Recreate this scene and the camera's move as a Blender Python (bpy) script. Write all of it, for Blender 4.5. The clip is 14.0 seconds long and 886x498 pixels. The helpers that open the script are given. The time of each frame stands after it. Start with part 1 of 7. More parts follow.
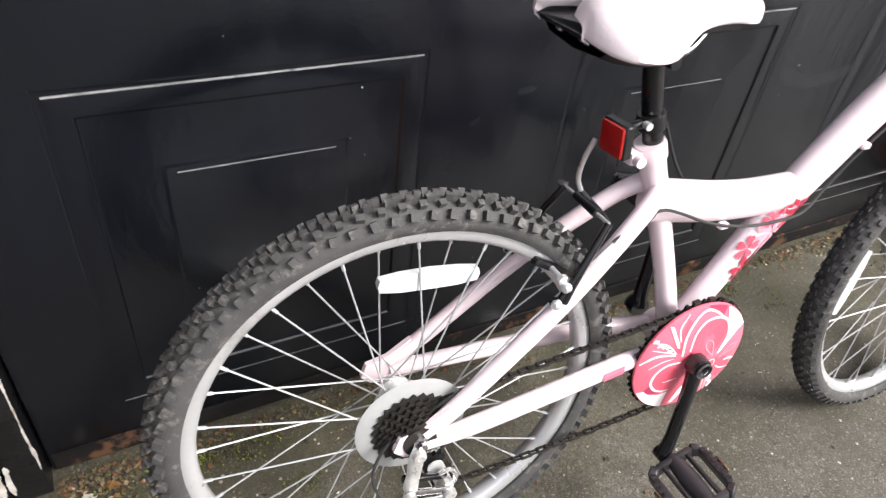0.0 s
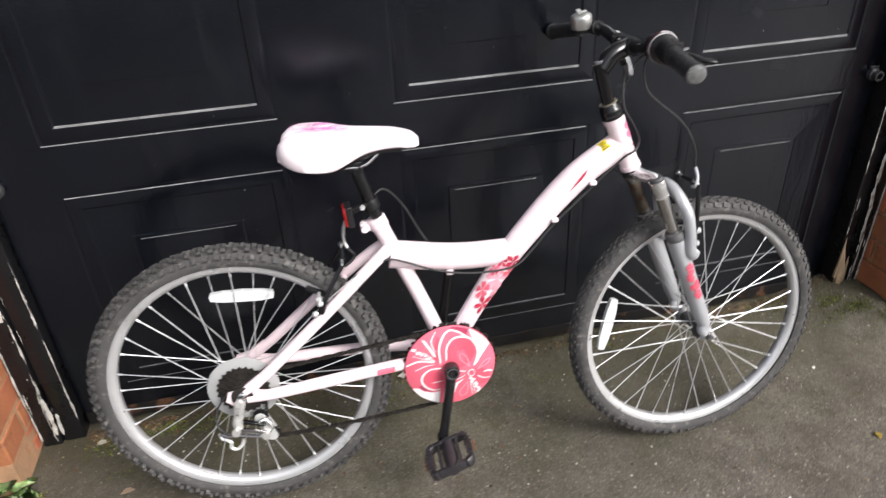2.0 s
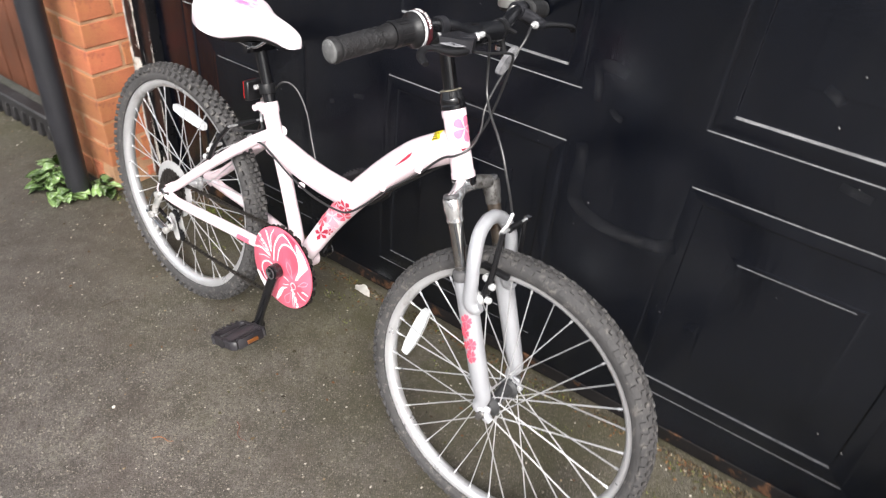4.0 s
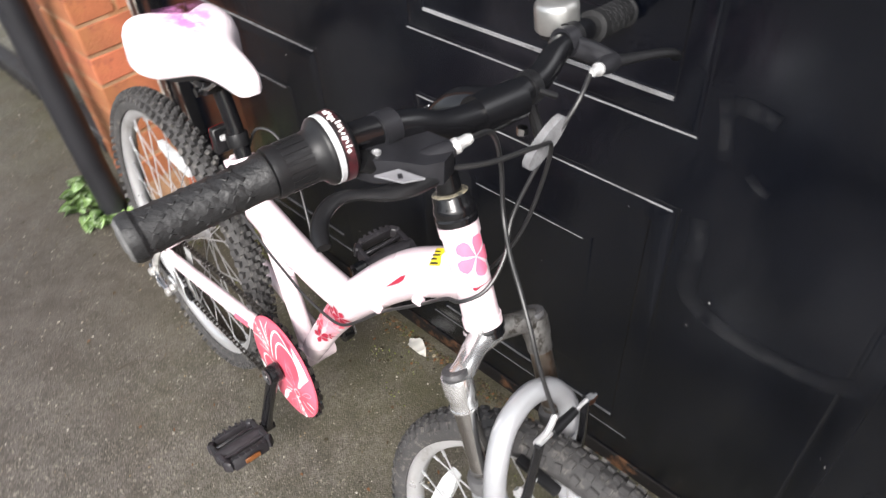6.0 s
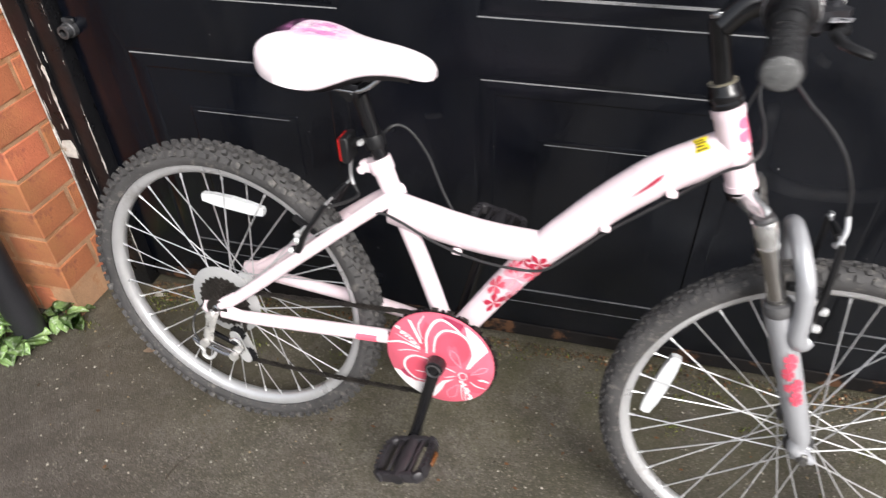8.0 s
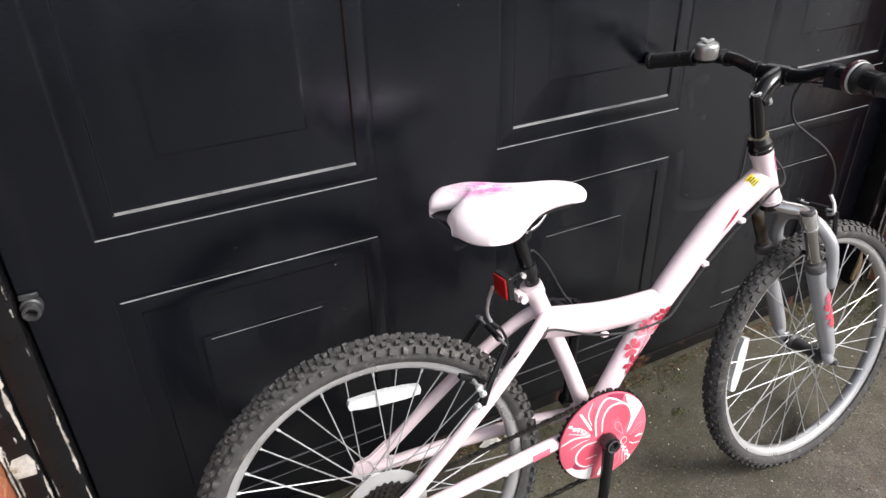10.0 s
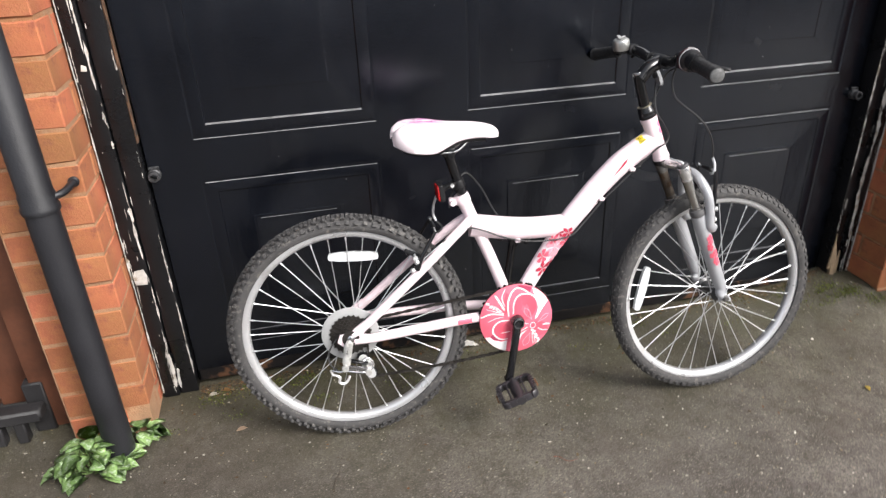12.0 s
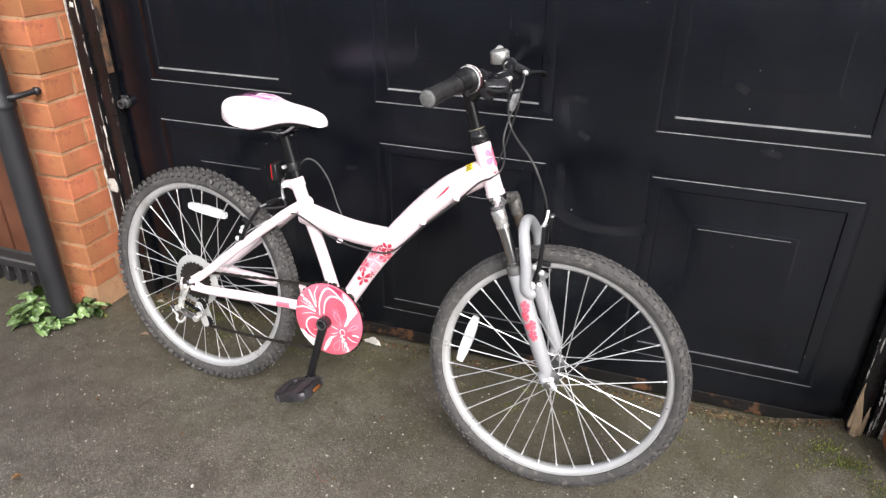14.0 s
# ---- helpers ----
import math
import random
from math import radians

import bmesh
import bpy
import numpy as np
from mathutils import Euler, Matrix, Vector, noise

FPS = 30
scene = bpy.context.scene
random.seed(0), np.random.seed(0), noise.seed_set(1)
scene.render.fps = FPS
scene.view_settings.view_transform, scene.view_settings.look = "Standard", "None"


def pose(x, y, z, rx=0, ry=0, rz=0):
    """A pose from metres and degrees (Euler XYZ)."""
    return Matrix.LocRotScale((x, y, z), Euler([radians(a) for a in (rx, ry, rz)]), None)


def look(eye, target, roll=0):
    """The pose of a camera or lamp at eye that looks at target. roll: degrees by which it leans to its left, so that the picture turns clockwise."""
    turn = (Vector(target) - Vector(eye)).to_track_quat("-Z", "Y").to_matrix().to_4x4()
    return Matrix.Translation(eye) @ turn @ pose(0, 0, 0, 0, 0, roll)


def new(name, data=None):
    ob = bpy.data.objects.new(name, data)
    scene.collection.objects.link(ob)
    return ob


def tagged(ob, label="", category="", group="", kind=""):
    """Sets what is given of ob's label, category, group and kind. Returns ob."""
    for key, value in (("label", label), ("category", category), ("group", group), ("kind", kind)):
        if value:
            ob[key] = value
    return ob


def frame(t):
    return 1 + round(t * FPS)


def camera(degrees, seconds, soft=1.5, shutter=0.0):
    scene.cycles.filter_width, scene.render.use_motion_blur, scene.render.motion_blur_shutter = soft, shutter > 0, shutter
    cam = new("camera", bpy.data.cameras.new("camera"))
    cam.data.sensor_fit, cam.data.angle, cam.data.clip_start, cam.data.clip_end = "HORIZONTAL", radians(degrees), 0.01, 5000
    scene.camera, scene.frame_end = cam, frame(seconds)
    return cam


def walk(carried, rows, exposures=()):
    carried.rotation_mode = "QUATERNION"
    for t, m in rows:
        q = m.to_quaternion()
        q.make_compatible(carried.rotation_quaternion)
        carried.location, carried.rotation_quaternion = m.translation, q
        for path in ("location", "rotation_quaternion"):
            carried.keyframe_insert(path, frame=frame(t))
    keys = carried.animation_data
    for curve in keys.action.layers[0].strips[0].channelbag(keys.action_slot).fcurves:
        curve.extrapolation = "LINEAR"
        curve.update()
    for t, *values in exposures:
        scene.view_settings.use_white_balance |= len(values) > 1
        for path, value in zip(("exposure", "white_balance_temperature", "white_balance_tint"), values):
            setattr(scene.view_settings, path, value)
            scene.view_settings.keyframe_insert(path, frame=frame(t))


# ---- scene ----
cam = camera(66.3, 14.0, soft=1.3, shutter=0.3)
PATH = [
    (0, (0.228, -0.738, 0.976), (1.036, 0.584, -0.289), 7.4),
    (0.5, (0.168, -0.916, 1.033), (1.012, 0.505, -0.093), 3.4),
    (1, (0.236, -1.211, 1.099), (0.91, 0.349, 0.044), 2.1),
    (1.5, (0.364, -1.363, 1.171), (0.838, 0.254, 0.092), -2.0),
    (2, (0.659, -1.388, 1.209), (1.02, 0.286, 0.175), -2.8),
    (2.5, (1.005, -1.465, 1.186), (1.058, 0.282, 0.214), -0.2),
    (2.7, (1.169, -1.504, 1.204), (1.09, 0.206, 0.17), 0.5),
    (4.8, (1.818, -0.791, 1.214), (0.659, 0.181, -0.095), 8.2),
    (5, (1.728, -0.722, 1.219), (0.541, 0.135, -0.143), 7.1),
    (5.5, (1.57, -0.569, 1.202), (0.415, 0.229, -0.223), 3.2),
    (6, (1.564, -0.625, 1.17), (0.511, 0.374, -0.205), -4.6),
    (6.5, (1.682, -0.923, 1.155), (0.838, 0.422, -0.061), -6.5),
    (7, (1.646, -1.092, 1.175), (0.949, 0.392, 0.03), -4.0),
    (7.5, (1.392, -1.08, 1.14), (0.852, 0.388, -0.106), -4.6),
    (8, (1.092, -1.079, 1.134), (0.685, 0.422, -0.123), -1.4),
    (8.5, (0.717, -1.114, 1.15), (0.679, 0.43, -0.121), -1.2),
    (9, (0.462, -0.961, 1.14), (0.826, 0.504, -0.171), -1.7),
    (9.2, (0.408, -0.883, 1.177), (1.088, 0.537, -0.056), -1.7),
    (11.3, (0.098, -1.533, 1.232), (0.88, 0.058, 0.307), -0.8),
    (11.5, (0.139, -1.603, 1.235), (0.805, 0.028, 0.289), -3.5),
    (12, (0.407, -1.708, 1.231), (0.79, 0.028, 0.315), -2.3),
    (12.5, (0.681, -1.696, 1.22), (0.844, 0.086, 0.327), -1.4),
    (13, (1.003, -1.621, 1.216), (1.059, 0.138, 0.266), -0.1),
    (13.5, (1.339, -1.625, 1.223), (1.026, 0.124, 0.304), 0.5),
    (14, (1.594, -1.551, 1.198), (1.008, 0.123, 0.273), 0.4),
]
EXPOSURES = [(0, 1.27), (1, 1.15), (1.5, 1.06), (2, 0.87), (2.5, 0.88), (5, 1.27), (5.5, 1.18), (6.2, 1.14), (7, 1.18), (7.5, 1.14), (8, 0.84), (8.5, 0.65), (9, 0.68), (9.3, 0.72), (11.3, 1.0), (12.5, 0.98), (14, 1.04)]
walk(cam, [(t, look(eye, target, roll)) for t, eye, target, roll in PATH], exposures=EXPOSURES)

# ---- light ----
world = bpy.data.worlds.new("overcast_sky")
scene.world = world
world.use_nodes = True
wn = world.node_tree
sky = wn.nodes.new("ShaderNodeTexSky")
sky.sky_type = "NISHITA"
sky.sun_disc = False
sky.sun_elevation, sky.sun_rotation = radians(41), radians(143)
sky.air_density, sky.dust_density = 1.0, 4.0
grey_sky = wn.nodes.new("ShaderNodeHueSaturation")
grey_sky.inputs["Saturation"].default_value = 0.35
wn.links.new(sky.outputs["Color"], grey_sky.inputs["Color"])
wn.links.new(grey_sky.outputs["Color"], wn.nodes["Background"].inputs["Color"])
wn.nodes["Background"].inputs["Strength"].default_value = 0.15
sun = new("sun", bpy.data.lights.new("sun", "SUN"))
sun.data.energy, sun.data.angle, sun.data.color = 2.0, radians(25), (1.0, 0.975, 0.95)
sun.matrix_world = look((4.4, -4.6, 5.0), (1.0, 0.0, 0.0))


# ---- materials ----
def material(name, colour, rough=0.5, metal=0.0, **more):
    """Plain principled material with two scales of tone variation and a fine relief.
    more: vary, scale, fine, bump, spec, coat, second (colour of patches), patch_scale, patch (0..1), random (per object tone)."""
    m = bpy.data.materials.new(name)
    m.use_nodes = True
    nt = m.node_tree
    b = nt.nodes["Principled BSDF"]
    b.inputs["Metallic"].default_value = metal
    b.inputs["Specular IOR Level"].default_value = more.get("spec", 0.5)
    b.inputs["Coat Weight"].default_value = more.get("coat", 0.0)
    b.inputs["Coat Roughness"].default_value = 0.08
    co = nt.nodes.new("ShaderNodeTexCoord")

    def noise_tex(scale, detail=4, rough_=0.6):
        n = nt.nodes.new("ShaderNodeTexNoise")
        n.inputs["Scale"].default_value, n.inputs["Detail"].default_value, n.inputs["Roughness"].default_value = scale, detail, rough_
        nt.links.new(co.outputs["Object"], n.inputs["Vector"])
        return n

    def mixed(kind, fac, a, c):
        x = nt.nodes.new("ShaderNodeMix")
        x.data_type, x.blend_type = "RGBA", kind
        for socket, v in ((x.inputs[0], fac), (x.inputs[6], a), (x.inputs[7], c)):
            if isinstance(v, (int, float)):
                socket.default_value = v
            elif isinstance(v, tuple):
                socket.default_value = (*v, 1.0)
            else:
                nt.links.new(v, socket)
        return x.outputs[2]

    def ramp(src, lo, hi, a=0.0, c=1.0):
        r = nt.nodes.new("ShaderNodeMapRange")
        r.inputs["From Min"].default_value, r.inputs["From Max"].default_value = lo, hi
        r.inputs["To Min"].default_value, r.inputs["To Max"].default_value = a, c
        nt.links.new(src, r.inputs["Value"])
        return r.outputs["Result"]

    v, s, f = more.get("vary", 0.25), more.get("scale", 8.0), more.get("fine", 120.0)
    big, small = noise_tex(s), noise_tex(f, 3)
    out = mixed("MIX", ramp(big.outputs["Fac"], 0.3, 0.7), tuple(c * (1 - v) for c in colour), tuple(min(1, c * (1 + v)) for c in colour))
    out = mixed("MULTIPLY", ramp(small.outputs["Fac"], 0.35, 0.65, 0.0, 0.6 * min(1, 2 * v)), out, (0.72, 0.72, 0.72))
    if "third" in more:
        pn = noise_tex(more.get("third_scale", 2.5), 7, 0.7)
        out = mixed("MIX", ramp(pn.outputs["Fac"], 0.50, 0.68, 0, more.get("third_share", 0.4)), out, more["third"])
    if "second" in more:
        pn = noise_tex(more.get("patch_scale", 6.0), 6, 0.7)
        k = more.get("patch", 0.5)
        out = mixed("MIX", ramp(pn.outputs["Fac"], k, k + 0.08, 0, 0.9), out, more["second"])
    if more.get("random"):
        oi = nt.nodes.new("ShaderNodeObjectInfo")
        hs = nt.nodes.new("ShaderNodeHueSaturation")
        nt.links.new(ramp(oi.outputs["Random"], 0, 1, 1 - more["random"], 1 + more["random"]), hs.inputs["Value"])
        nt.links.new(ramp(oi.outputs["Random"], 0, 1, 0.506, 0.494), hs.inputs["Hue"])
        nt.links.new(out, hs.inputs["Color"])
        out = hs.outputs["Color"]
    nt.links.new(out, b.inputs["Base Color"])
    nt.links.new(ramp(big.outputs["Fac"], 0.3, 0.7, max(0.02, rough * 0.85), min(1, rough * 1.2)), b.inputs["Roughness"])
    if more.get("bump"):
        bp = nt.nodes.new("ShaderNodeBump")
        bp.inputs["Strength"].default_value, bp.inputs["Distance"].default_value = 1.0, more["bump"]
        nt.links.new(small.outputs["Fac"], bp.inputs["Height"])
        nt.links.new(bp.outputs["Normal"], b.inputs["Normal"])
    return m


PINK_WHITE = material("pale_pink_paint", (0.80, 0.66, 0.70), 0.28, vary=0.03, scale=5, fine=60, coat=0.5)
PINK = material("pink_print", (0.70, 0.125, 0.185), 0.4, vary=0.10, scale=30)
ROSE = material("rose_print", (0.66, 0.090, 0.140), 0.4, vary=0.12, scale=30)
PALE_ROSE = material("pale_rose_print", (0.76, 0.33, 0.40), 0.4, vary=0.1, scale=30)
DARK_ROSE = material("dark_rose_print", (0.34, 0.035, 0.085), 0.4, vary=0.12, scale=30)
DARK_PINK = material("crimson_print", (0.42, 0.022, 0.055), 0.4, vary=0.15, scale=30)
PINK_HEAD = material("mauve_pink_print", (0.76, 0.17, 0.28), 0.4, vary=0.15, scale=60)
WHITE_PRINT = material("white_print", (0.85, 0.80, 0.80), 0.4, vary=0.04)
YELLOW = material("yellow_sticker", (0.80, 0.62, 0.02), 0.4, vary=0.1)
INK = material("black_ink", (0.01, 0.01, 0.01), 0.5, vary=0.1)
VINYL = material("white_vinyl", (0.80, 0.71, 0.75), 0.42, vary=0.03, scale=12, fine=300, bump=0.0003)
BLACK_PLASTIC = material("black_plastic", (0.010, 0.010, 0.011), 0.36, spec=0.3, vary=0.3, scale=20, fine=250, bump=0.0002)
BLACK_PAINT = material("black_gloss_metal", (0.006, 0.006, 0.007), 0.20, spec=0.4, vary=0.2, scale=12, coat=0.25)
PEDAL = material("grey_black_plastic", (0.022, 0.020, 0.023), 0.42, spec=0.5, vary=0.35, scale=30, fine=250, bump=0.0003, second=(0.05, 0.046, 0.05), patch_scale=50, patch=0.60)
RIM = material("rim_alloy", (0.60, 0.60, 0.61), 0.30, 0.6, vary=0.08, scale=12, fine=200, second=(0.42, 0.41, 0.40), patch_scale=9, patch=0.58)
RUBBER = material("tyre_rubber", (0.046, 0.044, 0.044), 0.75, vary=0.3, scale=14, fine=170, bump=0.0010, second=(0.115, 0.107, 0.098), patch_scale=70, patch=0.55)
GRIP_RUBBER = material("grip_rubber", (0.016, 0.016, 0.017), 0.5, spec=0.4, vary=0.35, scale=30, fine=160, bump=0.0012)
WORN_RUBBER = material("worn_rubber", (0.10, 0.10, 0.10), 0.7, vary=0.4, scale=90, second=(0.22, 0.22, 0.22), patch_scale=120, patch=0.55)
ALLOY = material("brushed_alloy", (0.72, 0.72, 0.72), 0.38, 0.55, vary=0.06, scale=20, fine=300, bump=0.0001)
DARK_HUB = material("dark_hub", (0.06, 0.06, 0.062), 0.4, 0.5, vary=0.2, scale=40)
BRONZE = material("rusty_chrome", (0.17, 0.14, 0.115), 0.32, 0.8, vary=0.35, scale=30, second=(0.10, 0.06, 0.035), patch_scale=40, patch=0.52)
# grime, and for the far crown half a painted-in dark reflection
GRIME_AND_SHADE_ALLOY = material("grime_and_shade_alloy", (0.16, 0.155, 0.15), 0.42, 0.6, vary=0.4, scale=60, fine=300, bump=0.0004, second=(0.04, 0.035, 0.03), patch_scale=90, patch=0.52)
WORN_SEAL = material("grey_rubber_seal", (0.085, 0.083, 0.085), 0.65, vary=0.3, scale=60, fine=250, bump=0.0003)
SILVER = material("silver_paint", (0.37, 0.375, 0.395), 0.34, 0.25, vary=0.06, scale=10, coat=0.3)
CHROME = material("worn_chrome", (0.55, 0.55, 0.56), 0.16, 1.0, vary=0.15, scale=18)
STEEL = material("spoke_steel", (0.54, 0.54, 0.55), 0.3, 0.6, vary=0.1, scale=10)
CHAIN = material("oily_chain", (0.030, 0.026, 0.023), 0.5, 0.5, vary=0.4, scale=60)
RED_GLASS = material("red_reflector", (0.36, 0.010, 0.010), 0.18, vary=0.15, scale=40, fine=350, bump=0.0008)
LEVER = material("dark_lever_plastic", (0.018, 0.018, 0.021), 0.40, spec=0.3, vary=0.25, scale=50, bump=0.0002)
CLEAR_GLASS = material("white_reflector", (0.56, 0.57, 0.58), 0.25, vary=0.06, scale=40, fine=500, bump=0.0008)
DULL_REFLECTOR = material("dull_clear_reflector", (0.22, 0.22, 0.23), 0.22, vary=0.3, scale=60, fine=500, bump=0.0012)
BELL = material("brushed_bell", (0.52, 0.52, 0.505), 0.36, 0.85, vary=0.1, scale=60, fine=300)
PAPER = material("dirty_paper", (0.80, 0.78, 0.74), 0.85, vary=0.12, scale=50)
MAROON = material("maroon_print", (0.055, 0.010, 0.014), 0.35, vary=0.3, scale=60, second=(0.012, 0.010, 0.011), patch_scale=50, patch=0.52)
ORANGE = material("orange_reflector", (0.15, 0.055, 0.015), 0.3, vary=0.15, scale=60)
CAST = material("cast_alloy", (0.80, 0.80, 0.80), 0.20, 0.85, vary=0.15, scale=25, second=(0.24, 0.21, 0.18), patch_scale=30, patch=0.63)
CAST_DULL = material("dull_cast_alloy", (0.58, 0.57, 0.55), 0.32, 0.6, vary=0.25, scale=40, fine=250, bump=0.0003, second=(0.10, 0.09, 0.08), patch_scale=60, patch=0.60)
STANCHION = material("worn_chrome_stanchion", (0.50, 0.49, 0.475), 0.10, 1.0, vary=0.2, scale=20, second=(0.20, 0.18, 0.16), patch_scale=45, patch=0.60)
GRIME = material("grimy_ring", (0.40, 0.35, 0.25), 0.8, vary=0.5, scale=80, second=(0.03, 0.03, 0.03), patch_scale=90, patch=0.5)
BOLT_STEEL = material("dull_black_steel", (0.05, 0.05, 0.053), 0.42, 0.4, vary=0.4, scale=60, fine=250, bump=0.0004, second=(0.16, 0.155, 0.15), patch_scale=70, patch=0.60)
CAP = material("worn_dark_cap", (0.055, 0.054, 0.057), 0.5, vary=0.45, scale=90, second=(0.16, 0.155, 0.15), patch_scale=140, patch=0.58)
PLATE = material("grey_plate", (0.24, 0.24, 0.255), 0.45, vary=0.15, scale=60)
CLOUDY = material("cloudy_plastic", (0.30, 0.30, 0.30), 0.4, vary=0.1, scale=20)
CABLE = material("cable_sleeve", (0.02, 0.02, 0.021), 0.4, vary=0.2)
BRICK = material("red_brick", (0.365, 0.115, 0.052), 0.85, third=(0.24, 0.135, 0.046), third_scale=3.5, third_share=0.62, vary=0.26, scale=14, fine=180, bump=0.0016, second=(0.22, 0.070, 0.042), patch_scale=8, patch=0.57, random=0.19)
MORTAR = material("lime_mortar", (0.36, 0.205, 0.115), 0.95, vary=0.3, scale=10, fine=220, bump=0.002, second=(0.30, 0.135, 0.06), patch_scale=9, patch=0.50)
BLACK_WOOD = material("black_gloss_woodwork", (0.006, 0.006, 0.007), 0.28, spec=0.4, vary=0.35, scale=9, fine=90, bump=0.0010)
DULL_BLACK = material("dull_black_paint", (0.014, 0.013, 0.014), 0.6, vary=0.35, scale=14, fine=120, bump=0.0008, second=(0.045, 0.042, 0.04), patch_scale=20, patch=0.60)
CHIPPED = material("bare_primer", (0.46, 0.44, 0.41), 0.8, vary=0.3, scale=40, second=(0.20, 0.15, 0.10), patch_scale=30, patch=0.56)
BARE_EDGE = material("bare_brown_edge", (0.11, 0.055, 0.028), 0.8, vary=0.4, scale=30, second=(0.01, 0.01, 0.01), patch_scale=14, patch=0.46)
RAW_WOOD = material("splintered_wood", (0.30, 0.215, 0.135), 0.85, vary=0.3, scale=30, fine=200, bump=0.001)
PIPE = material("black_iron_pipe", (0.013, 0.013, 0.016), 0.5, vary=0.3, scale=9, fine=140, bump=0.0006, second=(0.10, 0.10, 0.11), patch_scale=18, patch=0.70)
BROWN_WOOD = material("stained_timber", (0.095, 0.033, 0.016), 0.6, vary=0.35, scale=7, fine=60, bump=0.001)
LEAF = material("dead_nettle_leaf", (0.25, 0.39, 0.13), 0.5, vary=0.28, scale=9, second=(0.54, 0.63, 0.48), patch_scale=2.6, patch=0.51, random=0.22)
STEM = material("green_stem", (0.10, 0.16, 0.05), 0.6, vary=0.2)
DEAD_LEAF = material("dead_leaf", (0.32, 0.17, 0.06), 0.8, vary=0.4, scale=60)
PALE_LEAF = material("pale_litter", (0.70, 0.66, 0.58), 0.8, vary=0.15, scale=60)
TAN_LEAF = material("tan_leaf", (0.40, 0.29, 0.21), 0.8, vary=0.25, scale=60)
TWIG = material("red_twig", (0.16, 0.05, 0.03), 0.8, vary=0.3)
CONCRETE = material("painted_concrete", (0.62, 0.62, 0.58), 0.85, vary=0.2, scale=6, fine=90, bump=0.002, second=(0.22, 0.23, 0.13), patch_scale=5, patch=0.66)
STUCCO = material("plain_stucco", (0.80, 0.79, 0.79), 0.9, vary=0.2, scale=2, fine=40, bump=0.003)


def door_paint():
    """Black gloss paint with dust, faint drips and dull scuffs."""
    m = material("black_garage_paint", (0.0008, 0.0013, 0.0032), 0.23, spec=0.66, vary=0.25, scale=5, fine=140, bump=0.00025)
    nt = m.node_tree
    b = nt.nodes["Principled BSDF"]
    b.inputs["Specular Tint"].default_value = (0.86, 0.91, 1.0, 1.0)
    co = nt.nodes.new("ShaderNodeTexCoord")
    mp = nt.nodes.new("ShaderNodeMapping")
    mp.inputs["Scale"].default_value = (5.0, 1.0, 1.6)
    n = nt.nodes.new("ShaderNodeTexNoise")
    n.inputs["Scale"].default_value, n.inputs["Detail"].default_value, n.inputs["Roughness"].default_value = 1.6, 7, 0.66
    nt.links.new(co.outputs["Object"], mp.inputs["Vector"])
    nt.links.new(mp.outputs["Vector"], n.inputs["Vector"])
    r = nt.nodes.new("ShaderNodeMapRange")
    r.inputs["From Min"].default_value, r.inputs["From Max"].default_value = 0.52, 0.78
    r.inputs["To Max"].default_value = 0.07
    nt.links.new(n.outputs["Fac"], r.inputs["Value"])
    # the pressed sheet is not quite flat
    wave, dent = nt.nodes.new("ShaderNodeTexNoise"), nt.nodes.new("ShaderNodeBump")
    wave.inputs["Scale"].default_value, wave.inputs["Detail"].default_value = 3.5, 3.0
    dent.inputs["Strength"].default_value, dent.inputs["Distance"].default_value = 1.0, 0.0016
    fine_bump = b.inputs["Normal"].links[0].from_node
    nt.links.new(mp.outputs["Vector"], wave.inputs["Vector"])
    nt.links.new(wave.outputs["Fac"], dent.inputs["Height"])
    nt.links.new(dent.outputs["Normal"], fine_bump.inputs["Normal"])
    x = nt.nodes.new("ShaderNodeMix")
    x.data_type = "RGBA"
    nt.links.new(r.outputs["Result"], x.inputs[0])
    nt.links.new(b.inputs["Base Color"].links[0].from_socket, x.inputs[6])
    x.inputs[7].default_value = (0.06, 0.058, 0.058, 1)
    nt.links.new(x.outputs[2], b.inputs["Base Color"])
    return m


